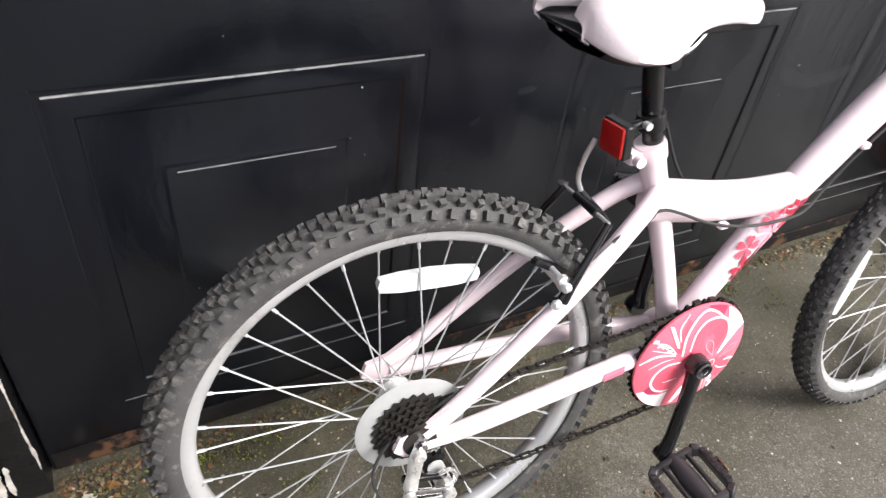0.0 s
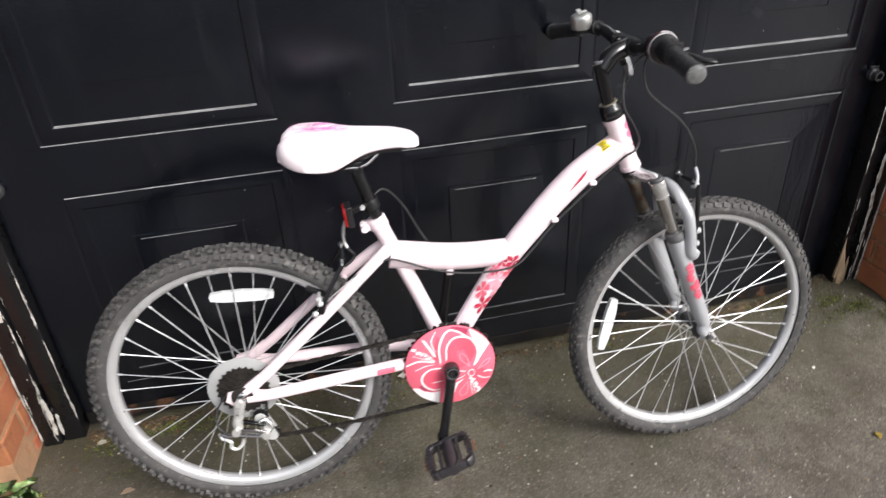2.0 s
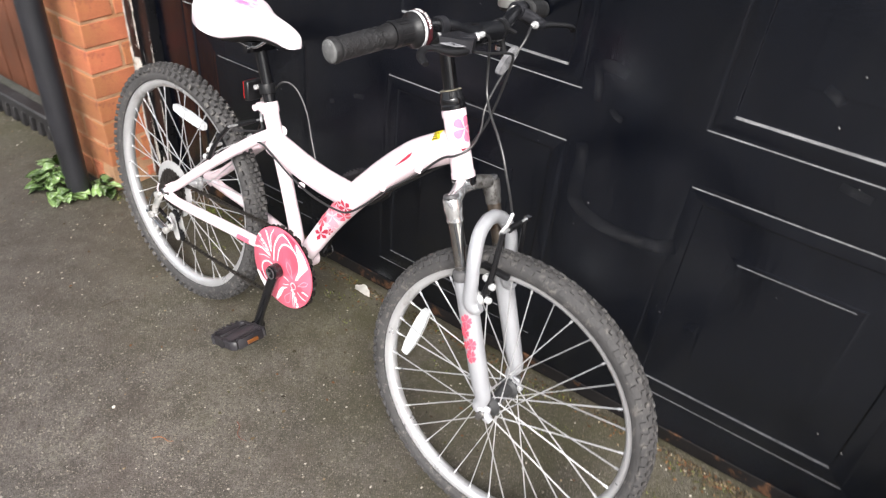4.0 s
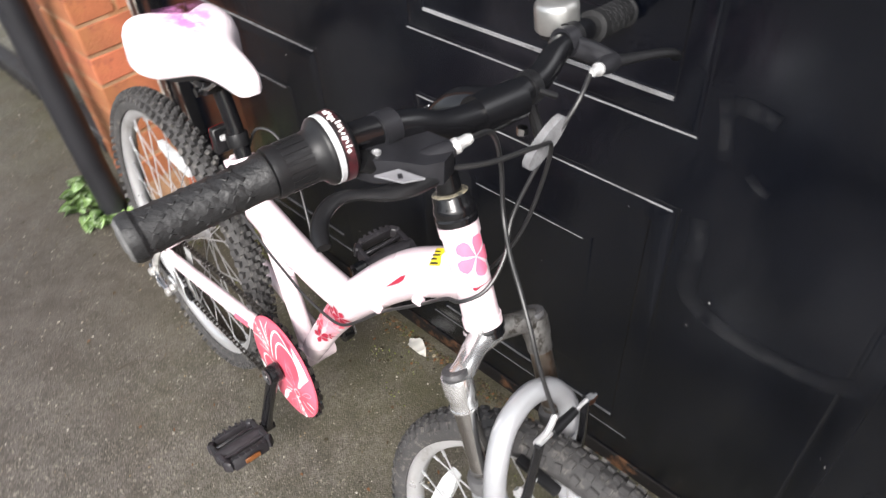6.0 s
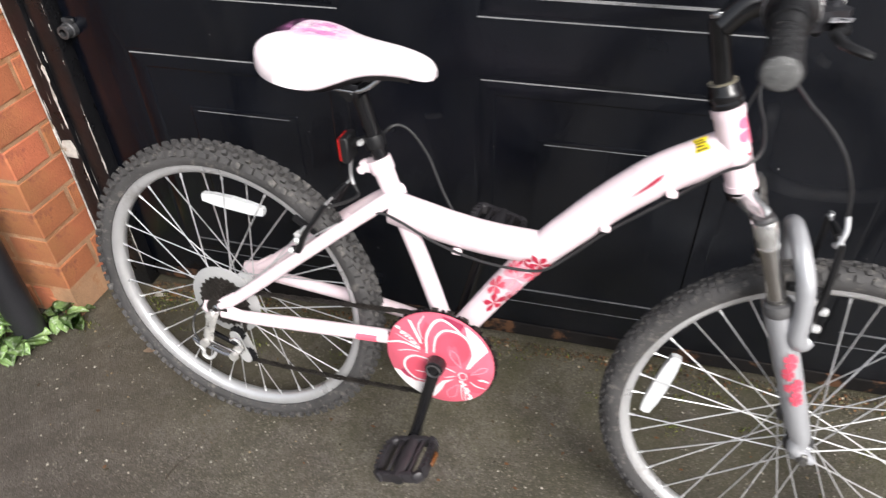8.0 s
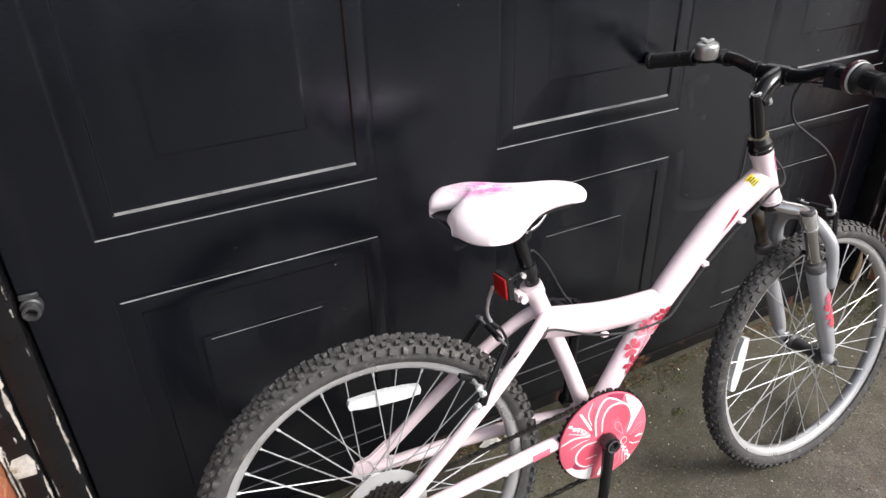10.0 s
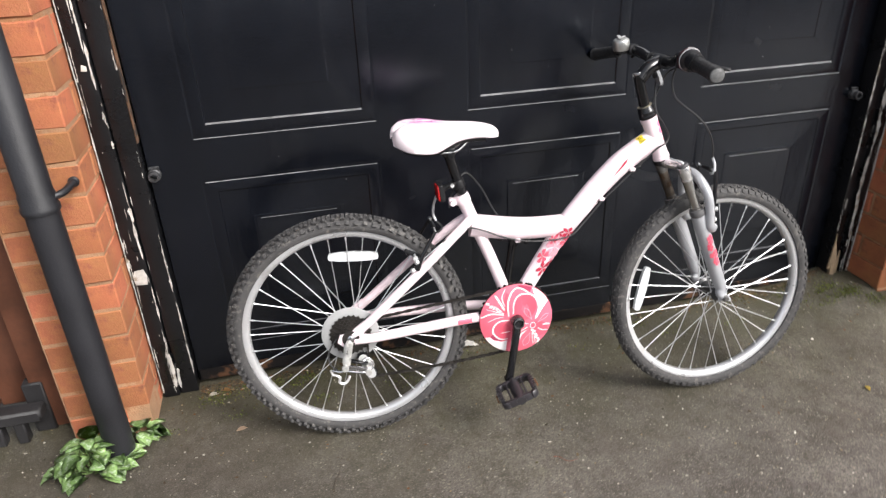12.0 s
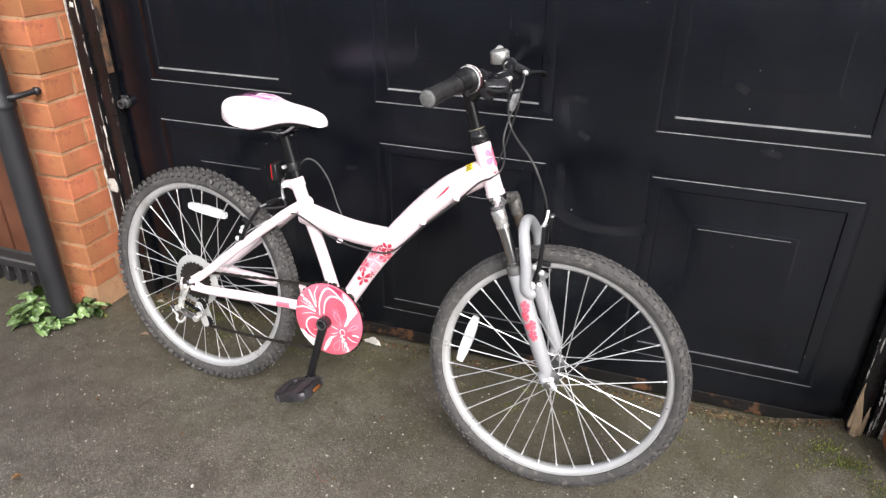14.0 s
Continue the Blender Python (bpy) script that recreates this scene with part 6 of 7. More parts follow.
part("clamp_bolt", bm, CHROME, bars)


def bar_at(v):
    """The bar's middle line at a distance across."""
    path = smooth_path(BAR, 10)
    q = min(path, key=lambda r: abs(r[1] - v))
    return Vector((q[0], v, q[2]))


def grip(v0, v1, label):
    """A rubber grip with end flange and rows of raised chevrons."""
    a, b = bar_at(v0), bar_at(v1)
    d = (b - a).normalized()
    long_ = (b - a).length
    bm = bmesh.new()
    lathe(bm, [(0.0, 0.0), (0.010, 0.0), (0.0150, 0.0015), (0.0162, 0.005), (0.0162, 0.009), (0.0144, 0.012), (0.0143, long_ - 0.008), (0.0156, long_ - 0.005), (0.0156, long_), (0.011, long_)], a, d, 28)
    g = part("grip", bm, GRIP_RUBBER, bars, label, sharp=0.5)
    bm = bmesh.new()
    x = d.orthogonal().normalized()
    y = d.cross(x)
    for i in range(int((long_ - 0.02) / 0.0085)):
        for j in range(9):
            t = 2 * math.pi * (j + 0.5 * (i % 2)) / 9
            n = math.cos(t) * x + math.sin(t) * y
            w = d.cross(n)
            turn = Matrix((d, w, n)).transposed() @ Matrix.Rotation(0.6 if j % 2 else -0.6, 3, "Z")
            box(bm, a + d * (0.015 + 0.0085 * i) + n * 0.01372, (0.0040, 0.0100, 0.0012), turn, bevel=0.0004)
    end = bmesh.new()
    lathe(end, [(0.0, -0.0016), (0.0062, -0.0016), (0.0080, -0.0006), (0.0120, -0.0008), (0.0140, 0.0006), (0.0150, 0.003)], a, d, 24)
    part("grip_end", end, WORN_RUBBER, bars, "worn grey grip end")
    tagged(part("grip_pattern", bm, GRIP_RUBBER, bars), "low raised chevrons of the rubber grip", kind="stuff")
    return g


grip(-0.2885, -0.195, "worn black rubber handlebar grip")
grip(0.262, 0.165, "black rubber handlebar grip resting against the door")
a, b = bar_at(-0.194), bar_at(-0.128)
d = (b - a).normalized()
bm = bmesh.new()
lathe(bm, [(0.011, 0.0), (0.0172, 0.0), (0.0178, 0.003), (0.0168, 0.010), (0.0170, 0.026), (0.0182, 0.032), (0.0222, 0.0355), (0.0238, 0.0375), (0.0238, 0.0395), (0.011, 0.0395)], a, d, 32)
shifter = part("twist_shifter", bm, BLACK_PLASTIC, bars, "black twist-grip gear shifter")
bm = bmesh.new()
for j in range(20):
    t = 2 * math.pi * j / 20
    x = d.orthogonal().normalized()
    n = math.cos(t) * x + math.sin(t) * d.cross(x)
    box(bm, a + d * 0.018 + n * 0.0166, (0.018, 0.0030, 0.0016), Matrix((d, d.cross(n), n)).transposed())
tagged(part("grip_ribs", bm, BLACK_PLASTIC, bars), "fine raised ribs of the twist grip", kind="stuff")
bm = bmesh.new()
lathe(bm, [(0.014, 0.0395), (0.0232, 0.0395), (0.0243, 0.0402), (0.0243, 0.0438), (0.0232, 0.0445), (0.014, 0.0445)], a, d, 32)
part("indicator_ring", bm, CLEAR_GLASS, bars, "off-white gear indicator ring")
bm = bmesh.new()
lathe(bm, [(0.014, 0.0445), (0.0242, 0.0445), (0.0246, 0.0515), (0.0225, 0.0550), (0.0170, 0.0575), (0.011, 0.0580)], a, d, 32)
sweep(bm, [(*(a + d * 0.056 + Vector((0.018, 0, -0.006))), 0.008), (0.812, -0.118, 0.882, 0.006), (0.820, -0.100, 0.872, 0.004)], 10)
part("shifter_housing", bm, BLACK_PLASTIC, bars, "black shifter housing")
bm = bmesh.new()
lathe(bm, [(0.0236, 0.0450), (0.0248, 0.0452), (0.0251, 0.0512), (0.0240, 0.0520)], a, d, 32)
part("colour_band", bm, MAROON, bars, "dark red printed band on the shifter")
bm = bmesh.new()
marks = random.Random(3)
for j in range(13):
    t = -0.75 + 0.115 * j
    n = math.cos(t) * Vector((0.55, 0, 0.83)) + math.sin(t) * d.cross(Vector((0.55, 0, 0.83)))
    n = (n - d * n.dot(d)).normalized()
    box(bm, a + d * (0.0480 + marks.uniform(-0.0012, 0.0012)) + n * 0.0252, (0.0026 + 0.0014 * (j % 2), 0.0013 + 0.0010 * (j % 3 == 0), 0.0008), Matrix((d, d.cross(n), n)).transposed() @ Matrix.Rotation(marks.uniform(-0.5, 0.5), 3, "Z"))
tagged(part("gear_marks", bm, WHITE_PRINT, bars, smooth=False), "white printed gear marks", kind="stuff")


def lever(s, pivot, tip, nip, label, blade=None, bracket=None):
    """Clamp, body, blade and cable nipple of one brake lever."""
    c = bar_at(s * 0.108)
    bm = bmesh.new()
    lathe(bm, [(0.011, -0.007), (0.0132, -0.007), (0.0136, 0.0), (0.0132, 0.007), (0.011, 0.007)], c, SIDE, 20)
    p = Vector(pivot)
    if not bracket:
        sweep(bm, [(*(c + Vector((0.008, 0, -0.002))), 0.0100), (*(c.lerp(p, 0.55)), 0.0105), (*p, 0.0090)], 12)
    sweep(bm, [(*p, 0.0095), (*(p.lerp(Vector(nip), 0.5)), 0.0085), (*nip, 0.0060)], 12)
    if bracket:
        shell = bmesh.new()
        plate(shell, bracket, 0.018, Matrix.Translation((0, 0, 0.8800)))
        bmesh.ops.bevel(shell, geom=[e for e in shell.edges if e.calc_face_angle(0) > 1.2], offset=0.0035, segments=2, affect="EDGES")
        lump = bpy.data.meshes.new("lump")
        shell.to_mesh(lump)
        shell.free()
        bm.from_mesh(lump)
        bpy.data.meshes.remove(lump)
    body = part("brake_lever", bm, LEVER, bars, label)
    bm = bmesh.new()
    t = Vector(tip)
    if blade:
        sweep(bm, blade, 12, (0, 0, 1), 0.72, steps=4)
    else:
        sweep(bm, [(*p, 0.0075), (*(p.lerp(t, 0.35) + Vector((0.006, 0, 0.001))), 0.0065), (*(p.lerp(t, 0.8) + Vector((0.003, 0, -0.004))), 0.0058), (*(t + Vector((0.004, s * 0.012, -0.008))), 0.0060)], 10, squash=1.4)
    part("lever_blade", bm, BLACK_PLASTIC, bars, "black lever blade")
    bm = bmesh.new()
    n = Vector(nip)
    q = n + (n - p).normalized() * 0.016
    lathe(bm, [(0.0, 0.0), (0.0056, 0.0), (0.0060, 0.004), (0.0044, 0.006), (0.0044, 0.012), (0.0030, 0.015), (0.0, 0.015)], n, (q - n), 12)
    part("cable_adjuster", bm, ALLOY, bars, "silver cable adjuster")
    return body


lever(-1, (0.826, -0.106, 0.888), (0.842, -0.195, 0.884), (0.834, -0.082, 0.897), "black brake lever with a grey plate",
      [(0.836, -0.100, 0.883, 0.0080), (0.836, -0.122, 0.8830, 0.0084), (0.833, -0.140, 0.884, 0.0066), (0.828, -0.156, 0.888, 0.0046), (0.824, -0.168, 0.889, 0.0054), (0.825, -0.179, 0.888, 0.0058), (0.831, -0.190, 0.885, 0.0058), (0.842, -0.198, 0.883, 0.0056), (0.850, -0.201, 0.881, 0.0046)],
      [(0.776, -0.137), (0.800, -0.141), (0.812, -0.136), (0.824, -0.124), (0.840, -0.113), (0.845, -0.100), (0.838, -0.084), (0.826, -0.078), (0.804, -0.082), (0.782, -0.096)])
for u, v in ((0.796, -0.122), (0.808, -0.128)):
    bm = bmesh.new()
    lathe(bm, [(0.0034, -0.002), (0.0034, 0.0014), (0.0020, 0.0018), (0.0017, 0.0006), (0.0, 0.0006)], (u, v, 0.8985), (0, 0, 1), 10)
    part("lever_bolt", bm, STEEL, bars, "dull steel socket bolt")
lever(1, (0.806, 0.136, 0.888), (0.820, 0.210, 0.880), (0.811, 0.112, 0.890), "black brake lever",
      [(0.806, 0.138, 0.887, 0.0078), (0.812, 0.165, 0.886, 0.0062), (0.819, 0.195, 0.884, 0.0056), (0.822, 0.214, 0.880, 0.0060), (0.820, 0.222, 0.873, 0.0054)])
bm = bmesh.new()
plate(bm, [(0.8215, -0.1405), (0.8255, -0.1235), (0.8455, -0.1170), (0.8400, -0.1310)], 0.0012, Matrix.Translation((0, 0, 0.8915)))
part("lever_plate", bm, PLATE, bars, "grey metal plate on the lever", smooth=False)
bm = bmesh.new()
box(bm, (0.8335, -0.1285, 0.8930), (0.0055, 0.0030, 0.0006), Matrix.Rotation(-0.5, 3, "Z"))
part("plate_slot", bm, LEVER, bars, "dark slot in the plate", smooth=False)

# bell, front reflector
bell_m = Matrix.Translation((0.749, 0.126, 0.9030)) @ pose(0, 0, 0, 6, -6, 0)
bm = bmesh.new()
lathe(bm, [(0.0, 0.0), (0.0195, 0.0), (0.0205, 0.0015), (0.0205, 0.021), (0.0195, 0.0245), (0.0165, 0.0268), (0.006, 0.0280), (0.0, 0.0285)], (0, 0, 0), (0, 0, 1), 36)
for v in bm.verts:
    v.co = bell_m @ v.co
bell = part("bell", bm, BELL, bars, "brushed silver bell")
bm = bmesh.new()
lathe(bm, [(0.0, -0.006), (0.016, -0.006), (0.018, 0.0), (0.0, 0.0)], (0, 0, 0), (0, 0, 1), 24)
lathe(bm, [(0.0, 0.0285), (0.004, 0.0285), (0.004, 0.031), (0.0, 0.032)], (0, 0, 0), (0, 0, 1), 12)
for v in bm.verts:
    v.co = bell_m @ v.co
lathe(bm, [(0.0108, -0.006), (0.0132, -0.006), (0.0132, 0.006), (0.0108, 0.006)], bar_at(0.118), SIDE, 18)
part("bell_clamp", bm, BLACK_PLASTIC, bars, "black bell clamp")
bm = bmesh.new()
box(bm, (0.0, -0.004, 0.0310), (0.018, 0.009, 0.003), Matrix.Rotation(-0.2, 3, "Y"), bevel=0.001)
box(bm, (-0.003, 0.006, 0.0320), (0.009, 0.013, 0.003), Matrix.Rotation(0.15, 3, "X"), bevel=0.001)
for v in bm.verts:
    v.co = bell_m @ v.co
part("thumb_lever", bm, CLOUDY, bars, "grey plastic thumb lever of the bell")
bm = bmesh.new()
o = [(0.029 * math.cos(a) * (1.0 if abs(math.cos(a)) < 0.9 else 0.96), 0.0100 * math.sin(a)) for a in (2 * math.pi * k / 24 for k in range(24))]
long_axis, facing = Vector((0, 0.77, 0.63)).normalized(), Vector((1, 0, 0))
plate(bm, o, 0.008, Matrix.Translation((0.808, 0.048, 0.842)) @ Matrix((long_axis, facing.cross(long_axis), facing)).transposed().to_4x4())
bmesh.ops.bevel(bm, geom=[e for e in bm.edges if e.calc_face_angle(0) > 1], offset=0.002, segments=2, affect="EDGES")
part("front_reflector", bm, DULL_REFLECTOR, bars, "white oval front reflector")
bm = bmesh.new()
sweep(bm, [(0.796, 0.042, 0.874, 0.005), (0.800, 0.046, 0.860, 0.005), (0.806, 0.050, 0.842, 0.006)], 8)
lathe(bm, [(0.012, -0.0045), (0.0146, -0.0045), (0.0146, 0.0045), (0.012, 0.0045)], bar_at(0.042), SIDE, 18)
rod(bm, bar_at(0.042) + Vector((0.013, -0.003, 0.004)), bar_at(0.042) + Vector((0.022, 0.010, -0.002)), 0.0030, n=8)
part("reflector_arm", bm, BLACK_PLASTIC, bars)


# cables
def cable(points, r=0.0021, mat=CABLE, label="black cable"):
    bm = bmesh.new()
    sweep(bm, [(*p, r) for p in points], 8, steps=8)
    return part("cable", bm, mat, bike, label)


cable([(0.837, -0.070, 0.901), (0.827, -0.036, 0.888), (0.819, -0.014, 0.848), (0.826, -0.014, 0.806), (0.848, -0.026, 0.780), (0.872, -0.036, 0.760), (0.892, -0.043, 0.738), (0.906, -0.046, 0.714), (0.918, -0.043, 0.684), (0.926, -0.034, 0.648)])
cable([(0.926, -0.034, 0.652), (0.927, -0.044, 0.636), (0.922, -0.050, 0.620), (0.922, -0.038, 0.614)], 0.0032, STEEL, "silver brake noodle")
cable([(0.813, 0.096, 0.890), (0.818, 0.076, 0.870), (0.808, 0.050, 0.820), (0.802, 0.028, 0.768), (0.814, 0.008, 0.736), (0.817, -0.016, 0.713), (0.803, -0.033, 0.698), (0.784, -0.033, 0.688), (0.766, -0.031, 0.672), (0.728, -0.022, 0.632), (0.690, -0.020, 0.597), (0.652, -0.020, 0.562), (0.610, -0.022, 0.516), (0.578, -0.028, 0.489), (0.545, -0.030, 0.482), (0.490, -0.030, 0.482), (0.442, -0.028, 0.489), (0.400, -0.029, 0.503), (0.355, -0.030, 0.524), (0.325, -0.030, 0.533), (0.290, -0.034, 0.526), (0.255, -0.040, 0.508)])
cable([(0.822, -0.096, 0.879), (0.836, -0.050, 0.872), (0.838, 0.004, 0.866), (0.828, 0.036, 0.850), (0.812, 0.052, 0.800), (0.798, 0.054, 0.745), (0.785, 0.046, 0.705), (0.762, 0.036, 0.664), (0.730, 0.034, 0.632), (0.650, 0.030, 0.560), (0.560, 0.030, 0.480), (0.440, 0.026, 0.486)])
cable([(0.440, 0.026, 0.490), (0.400, 0.040, 0.545), (0.370, 0.046, 0.605), (0.340, 0.040, 0.645), (0.318, 0.024, 0.650), (0.292, 0.020, 0.610), (0.282, 0.012, 0.575)])
cable([(0.256, 0.030, 0.606), (0.247, 0.032, 0.580), (0.245, 0.033, 0.556), (0.250, 0.030, 0.540)], 0.0032, STEEL, "silver brake noodle")
cable([(0.250, 0.030, 0.540), (0.262, 0.020, 0.528), (0.256, -0.010, 0.530), (0.244, -0.040, 0.535)], 0.0026)
cable([(0.255, -0.040, 0.508), (0.190, -0.050, 0.462), (0.120, -0.052, 0.398), (0.075, -0.056, 0.352)], 0.0013, STEEL, "bare gear wire along the stay")
cable([(0.075, -0.056, 0.352), (0.030, -0.052, 0.322), (-0.016, -0.056, 0.296), (-0.040, -0.066, 0.264), (-0.038, -0.078, 0.238), (-0.022, -0.086, 0.226)], 0.0020)


# ---- litter, grit and moss ----
def litter(name, x, y, size, turn, mat, label, category="leaf", seed=0):
    rnd = random.Random(seed)
    bm = bmesh.new()
    l, w = size
    n = 12
    rows = []
    for k in range(n + 1):
        t = k / n
        half = w / 2 * math.sin(math.pi * min(0.98, 0.04 + 0.94 * t)) * rnd.uniform(0.75, 1.1)
        z = 0.003 + 0.18 * w * math.sin(math.pi * t) + 0.08 * w * rnd.random()
        rows.append([bm.verts.new((l * (t - 0.5), s * half, z + 0.25 * half * abs(s))) for s in (-1, 0, 1)])
    for a, b in zip(rows, rows[1:]):
        for k in range(2):
            bm.faces.new((a[k], a[k + 1], b[k + 1], b[k]))
    bmesh.ops.solidify(bm, geom=list(bm.faces), thickness=0.0009)
    low = min(v.co.z for v in bm.verts)
    for v in bm.verts:
        v.co.z -= low
    ob = part(name, bm, mat)
    ob.matrix_basis = pose(x, y, 0.005 if name == "paper_scrap" else 0.0005, 0, 0, turn)
    return tagged(ob, label, category, group="litter on the asphalt")


YELLOW_LEAF = material("yellow_leaf", (0.45, 0.33, 0.06), 0.8, vary=0.3, scale=60)
LITTER = [
    ("fallen_leaf", 0.168, -0.232, (0.030, 0.016), 10, TAN_LEAF, "small tan fallen leaf on the asphalt", "leaf"),
    ("fallen_leaf", 0.290, -0.796, (0.022, 0.014), 60, DEAD_LEAF, "small yellow-brown fallen leaf on the asphalt", "leaf"),
    ("fallen_leaf", -0.400, -0.630, (0.024, 0.014), 20, PALE_LEAF, "small pale fallen leaf on the asphalt", "leaf"),
    ("fallen_leaf", -0.870, -0.440, (0.026, 0.015), 130, PALE_LEAF, "small pale fallen leaf on the asphalt", "leaf"),
    ("fallen_leaf", 1.129, -0.766, (0.020, 0.012), -30, YELLOW_LEAF, "small yellow fallen leaf on the asphalt", "leaf"),
    ("fallen_leaf", 1.839, -0.534, (0.022, 0.014), 80, YELLOW_LEAF, "small yellow fallen leaf on the asphalt", "leaf"),
    ("fallen_leaf", 0.085, -0.062, (0.030, 0.018), 15, PALE_LEAF, "pale curled leaf in the debris by the jamb", "leaf"),
    ("fallen_leaf", 0.120, -0.052, (0.034, 0.018), 160, DEAD_LEAF, "brown curled leaf in the debris by the jamb", "leaf"),
    ("paper_scrap", 0.843, -0.040, (0.062, 0.036), -12, PAPER, "crumpled whitish paper scrap by the door", "litter"),
]
for k, row in enumerate(LITTER):
    litter(*row, seed=k)


def twig(x, y, turn, long_, mat, label, seed):
    """A thin crooked twig lying flat."""
    rnd, bm = random.Random(seed), bmesh.new()
    sweep(bm, [(long_ * (k / 4 - 0.5), 0.10 * long_ * rnd.uniform(-1, 1), 0.0012, 0.0010 - 0.00015 * k) for k in range(5)], 6, steps=3)
    ob = part("twig", bm, mat)
    ob.matrix_basis = pose(x, y, 0.0006, 0, 0, turn)
    return tagged(ob, label, "twig", group="litter on the asphalt")


BROWN_TWIG = material("brown_twig", (0.05, 0.035, 0.025), 0.9, vary=0.3)
RUST_TWIG = material("orange_twig", (0.36, 0.13, 0.04), 0.8, vary=0.3)
twig(0.840, -0.670, 25, 0.045, RUST_TWIG, "short orange-brown twig on the asphalt", 1)
twig(0.948, -0.560, -20, 0.060, TWIG, "red-brown twig on the asphalt", 2)
twig(0.400, -0.456, 70, 0.120, BROWN_TWIG, "thin dark twig on the asphalt", 3)


def stone(bm, p, r, rnd):
    """A little angular stone."""
    turn = Matrix.Rotation(rnd.uniform(0, 6.28), 3, "Z") @ Matrix.Rotation(rnd.uniform(-0.5, 0.5), 3, "X")
    made = bmesh.ops.create_icosphere(bm, subdivisions=1, radius=1)["verts"]
    for v in made:
        q = Vector((v.co.x, 0.75 * v.co.y, 0.55 * v.co.z)) * r * rnd.uniform(0.8, 1.15)
        v.co = turn @ q + Vector(p)
    return bm


for k, (x, y, r) in enumerate(((0.690, -0.684, 0.005), (1.536, -0.631, 0.0045), (1.856, -0.299, 0.005))):
    bm = stone(bmesh.new(), (0, 0, 0.0030), r, random.Random(k))
    ob = part("pebble", bm, PALE_LEAF, smooth=False)
    ob.matrix_basis = pose(x, y, ground_z(x, y))
    tagged(ob, "small whitish pebble on the asphalt", "pebble", group="pebbles on the asphalt")


def tinted(name, colours, rough=0.9):
    """A material whose tone is drawn for each loose piece from a few colours."""
    m = bpy.data.materials.new(name)
    m.use_nodes = True
    nt = m.node_tree
    b, g, r = nt.nodes["Principled BSDF"], nt.nodes.new("ShaderNodeNewGeometry"), nt.nodes.new("ShaderNodeValToRGB")
    r.color_ramp.interpolation = "CONSTANT"
    for k, c in enumerate(colours):
        e = r.color_ramp.elements[k] if k < 2 else r.color_ramp.elements.new(k / len(colours))
        e.position, e.color = k / len(colours), (*c, 1)
    nt.links.new(g.outputs["Random Per Island"], r.inputs["Fac"])
    nt.links.new(r.outputs["Color"], b.inputs["Base Color"])
    b.inputs["Roughness"].default_value = rough
    return m


def loose(name, verts, faces, mat, label, category):
    me = bpy.data.meshes.new(name)
    me.from_pydata(verts, [], faces)
    me.materials.append(mat)
    return tagged(new(name, me), label, category, kind="stuff")


# grit all over the forecourt
rnd = random.Random(21)
verts, faces = [], []
for _ in range(9500):
    x, y = rnd.uniform(-1.1, 3.0), -0.03 - 1.7 * rnd.random()
    r, a = 0.0011 + 0.0026 * rnd.random() ** 3, rnd.uniform(0, 6.28)
    n = len(verts)
    for k in range(4):
        t = a + k * 1.57 + rnd.uniform(-0.4, 0.4)
        verts.append((x + r * math.cos(t), y + r * math.sin(t), ground_z(x, y) + 0.0002))
    verts.append((x + 0.3 * r, y, ground_z(x, y) + r * rnd.uniform(0.5, 1.0)))
    faces += [(n + k, n + (k + 1) % 4, n + 4) for k in range(4)]
loose("grit", verts, faces, tinted("mixed_grit", [(0.16, 0.14, 0.11), (0.24, 0.21, 0.17), (0.36, 0.33, 0.28), (0.10, 0.09, 0.07), (0.20, 0.15, 0.09), (0.30, 0.28, 0.24), (0.14, 0.12, 0.09), (0.42, 0.39, 0.34)]), "pale and brown grit scattered over the asphalt", "grit")


def crumbs(name, places, colours, label, size=(0.0016, 0.0048), heap=0.005):
    """Bent scraps of leaf and bark lying over one another."""
    verts, faces = [], []
    for x, y in places:
        r, a, z = rnd.uniform(*size), rnd.uniform(0, 6.28), rnd.uniform(0.0008, heap)
        c, s, w = math.cos(a), math.sin(a), rnd.uniform(0.3, 0.7)
        n = len(verts)
        for p, q, h in ((-1, -w, 0), (-1, w, 0.2), (0.1, w * 1.2, 0.6), (1, 0.1, rnd.uniform(-0.2, 0.5)), (0.1, -w * 1.2, 0.35)):
            verts.append((x + r * (p * c - q * s), min(-0.0105, y + r * (p * s + q * c)), ground_z(x, y) + max(0.0004, z + 0.5 * r * h)))
        faces += [(n, n + 1, n + 2, n + 4), (n + 2, n + 3, n + 4)]
    return loose(name, verts, faces, tinted(name + "_mix", colours), label, "debris")


BROWNS = [(0.055, 0.036, 0.020), (0.08, 0.048, 0.025), (0.035, 0.028, 0.020), (0.14, 0.062, 0.025), (0.12, 0.085, 0.045), (0.065, 0.06, 0.024), (0.04, 0.032, 0.017), (0.11, 0.085, 0.055)]
strip = [(rnd.uniform(0.05, 2.10), -0.012 - abs(rnd.gauss(0, 0.017))) for _ in range(1500)]
strip += [(rnd.uniform(0.05, 0.30), -0.012 - abs(rnd.gauss(0, 0.026))) for _ in range(260)]
strip += [(rnd.uniform(1.75, 2.12), -0.014 - abs(rnd.gauss(0, 0.018))) for _ in range(300)]
crumbs("leaf_crumbs", strip, BROWNS, "brown and orange leaf crumbs swept against the door foot")
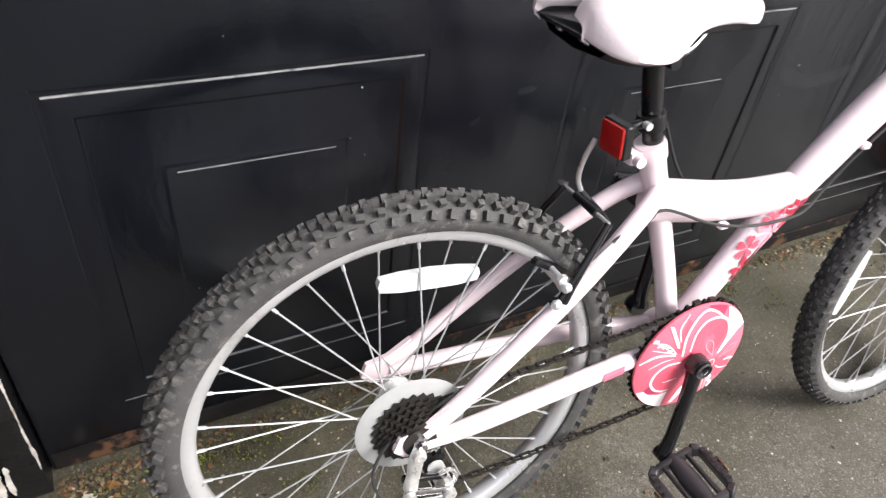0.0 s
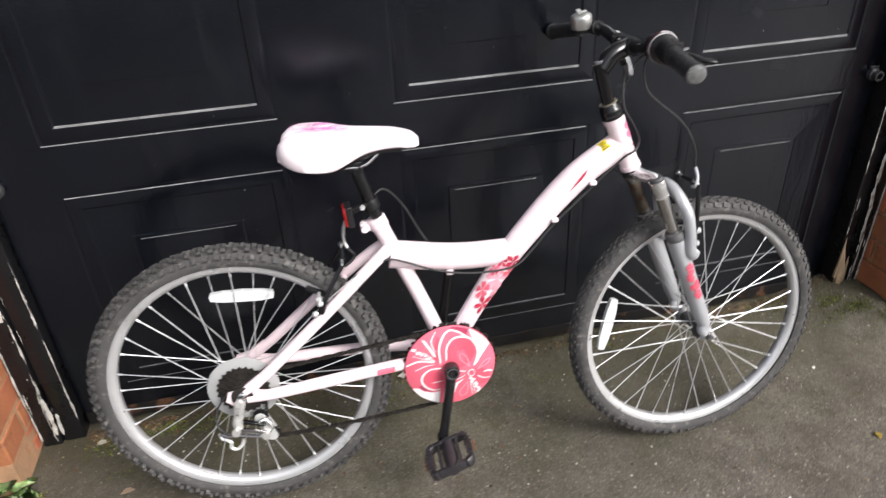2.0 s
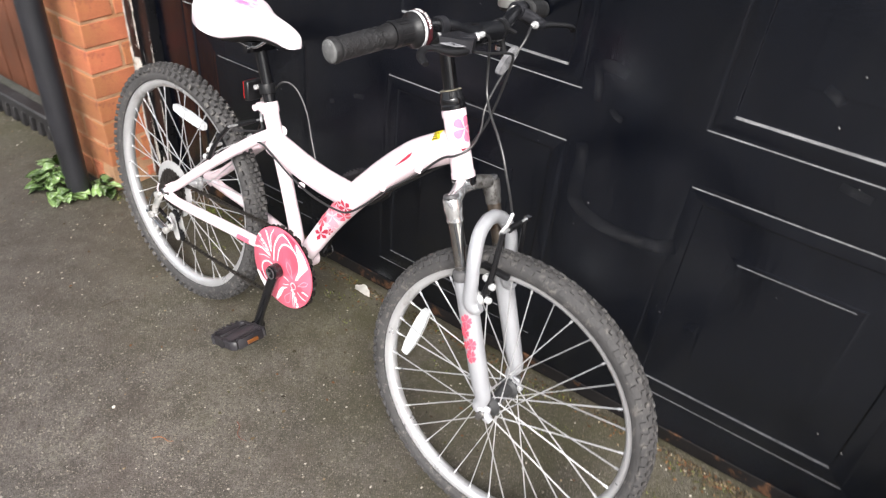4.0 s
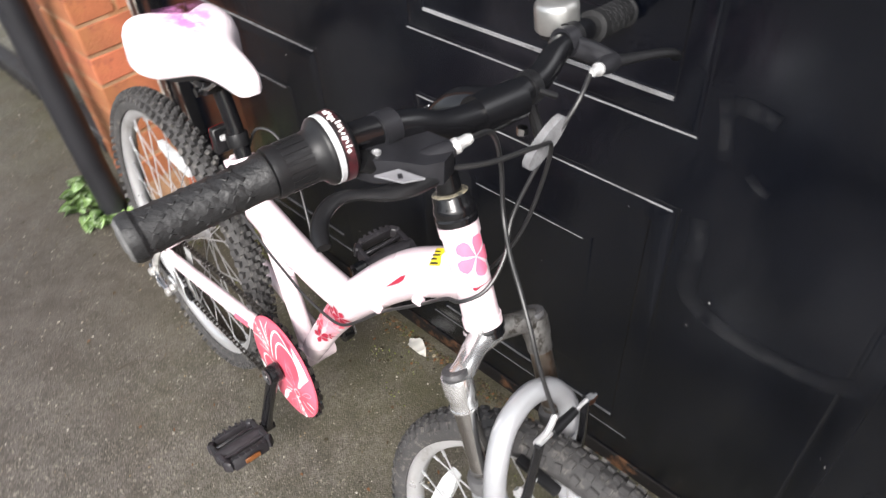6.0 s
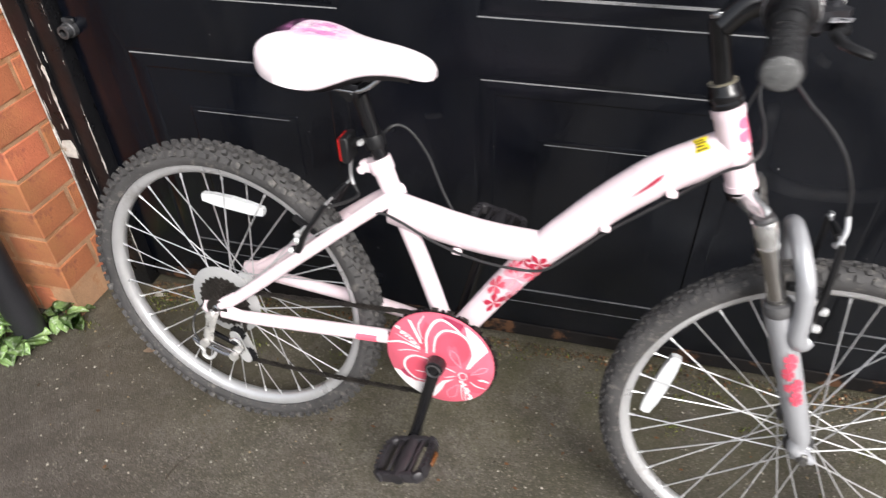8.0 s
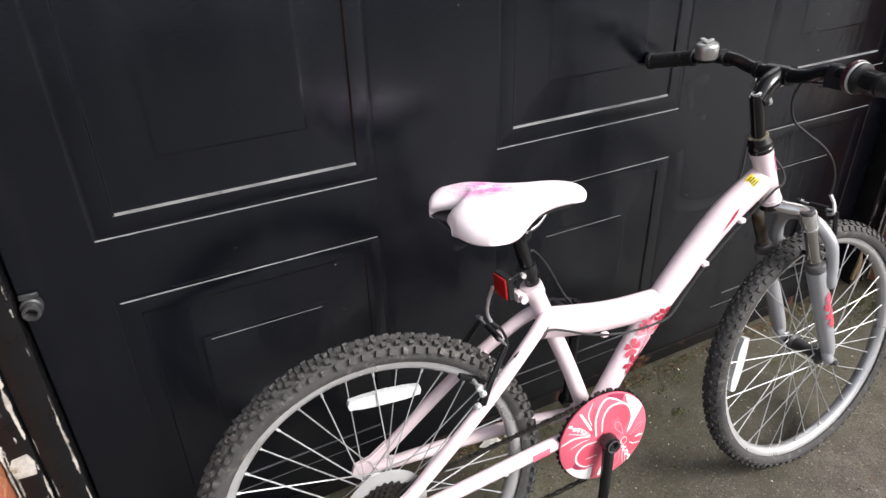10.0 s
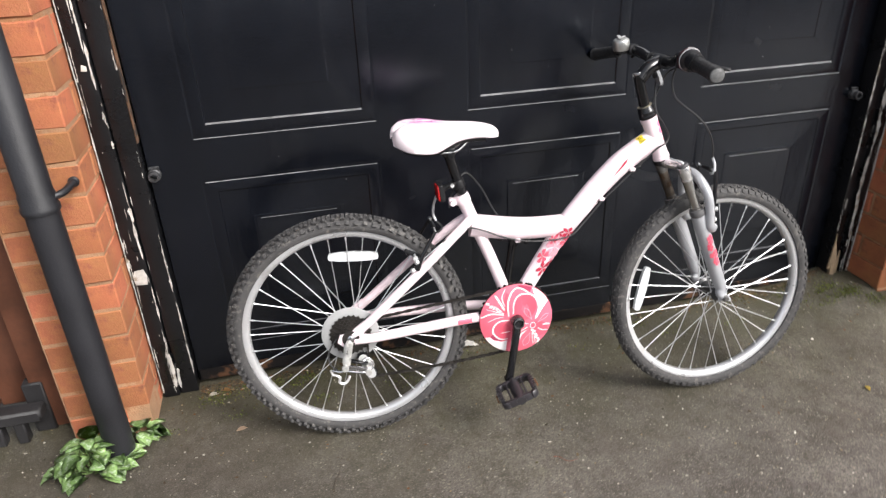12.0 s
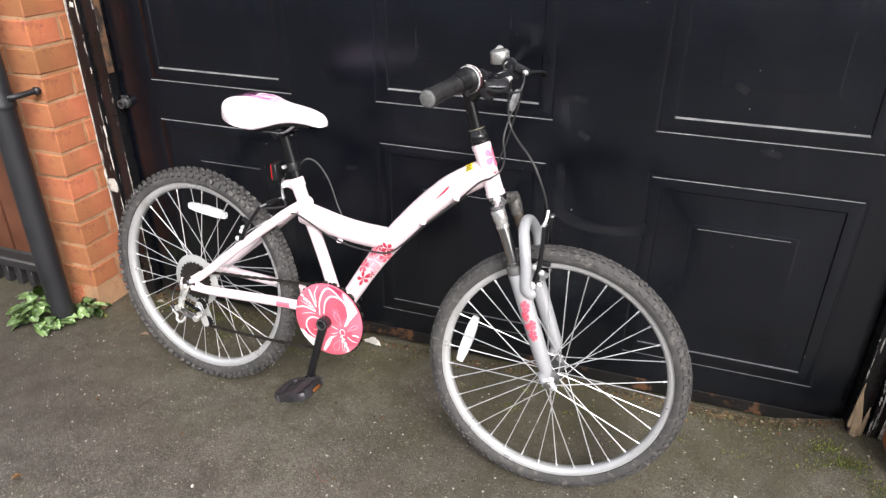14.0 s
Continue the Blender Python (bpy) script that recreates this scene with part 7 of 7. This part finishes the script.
pale = [(rnd.uniform(0.06, 2.09), -0.018 - abs(rnd.gauss(0, 0.022))) for _ in range(260)] + [(rnd.uniform(1.6, 2.10), -0.02 - abs(rnd.gauss(0, 0.018))) for _ in range(70)] + [(rnd.uniform(0.05, 0.22), -0.03 - abs(rnd.gauss(0, 0.03))) for _ in range(120)]
crumbs("pale_crumbs", pale, [(0.20, 0.145, 0.075), (0.17, 0.14, 0.085), (0.19, 0.10, 0.042), (0.12, 0.105, 0.05), (0.22, 0.09, 0.035), (0.34, 0.29, 0.21), (0.11, 0.085, 0.042), (0.10, 0.10, 0.04), (0.15, 0.12, 0.06)], "tan and straw-coloured scraps along the door foot", (0.0012, 0.0050), 0.005)
sparse = [(rnd.uniform(-0.9, 2.6), -0.06 - 0.5 * rnd.random() ** 1.7) for _ in range(420)]
crumbs("loose_crumbs", sparse, BROWNS, "scattered leaf crumbs on the asphalt", (0.0015, 0.005), 0.0015)


def moss_tufts(places, label):
    """Short upright moss blades in cushions."""
    verts, faces = [], []
    for cx, cy, spread, count in places:
        for _ in range(count):
            x, y = cx + rnd.gauss(0, spread), min(-0.012, cy + rnd.gauss(0, 0.55 * spread))
            a, h, w = rnd.uniform(0, 6.28), rnd.uniform(0.002, 0.007), rnd.uniform(0.0010, 0.0024)
            n = len(verts)
            g = ground_z(x, y)
            verts += [(x - w * math.cos(a), y - w * math.sin(a), g), (x + w * math.cos(a), y + w * math.sin(a), g), (x + rnd.uniform(-0.003, 0.003), y + rnd.uniform(-0.003, 0.003), g + h)]
            faces.append((n, n + 1, n + 2))
    return loose("moss_tufts", verts, faces, tinted("moss_greens", [(0.07, 0.09, 0.018), (0.13, 0.16, 0.025), (0.18, 0.20, 0.04), (0.05, 0.06, 0.018), (0.10, 0.08, 0.03)]), label, "moss")


cushions = [(0.24, -0.055, 0.024, 520), (0.33, -0.060, 0.030, 260), (0.10, -0.075, 0.030, 320), (2.10, -0.155, 0.022, 460), (2.06, -0.105, 0.020, 260), (2.15, -0.215, 0.03, 240), (2.02, -0.16, 0.03, 160), (2.28, -0.222, 0.04, 120), (1.93, -0.05, 0.04, 160), (-0.03, -0.19, 0.02, 90)]
cushions += [(rnd.uniform(0.1, 2.1), -0.02 - 0.16 * rnd.random(), rnd.uniform(0.008, 0.03), rnd.randint(15, 60)) for _ in range(45)]
moss_tufts(cushions, "bright green moss cushions along the door foot")

# ---- lay the bricks ----
def spalled_mesh(size):
    """A brick whose outer corner has crumbled away."""
    bm = bmesh.new()
    box(bm, (0, 0, 0), size)
    bmesh.ops.subdivide_edges(bm, edges=list(bm.edges), cuts=6, use_grid_fill=True)
    for v in bm.verts:
        d = max(0.0, v.co.x / size[0] - v.co.y / size[1] - 0.45 + 0.25 * noise.noise(v.co * 40))
        v.co += Vector((-0.045 * d, 0.06 * d, 0)) + 0.003 * Vector((noise.noise(v.co * 60), noise.noise(v.co * 70), 0))
    me = bpy.data.meshes.new("brick")
    bm.to_mesh(me)
    bm.free()
    me.materials.append(BRICK)
    return me


for parent, x0, x1, y0, y1, z, variant, a, b in BRICKS:
    size = (round(x1 - x0, 3), round(y1 - y0, 3), COURSE - JOINT)
    key = (size, variant)
    if key not in MESHES:
        MESHES[key] = brick_mesh(size, variant * 7.3 + 1)
    broken = parent is pier and z < 0.06 and x1 > -0.06
    ob = new("brick", spalled_mesh(size) if broken else MESHES[key])
    ob.parent = parent
    ob.matrix_basis = pose((x0 + x1) / 2 + 0.0008 * a, (y0 + y1) / 2 + 0.0015 * b, z, 0.4 * a, 0.4 * b, 0.4 * a)
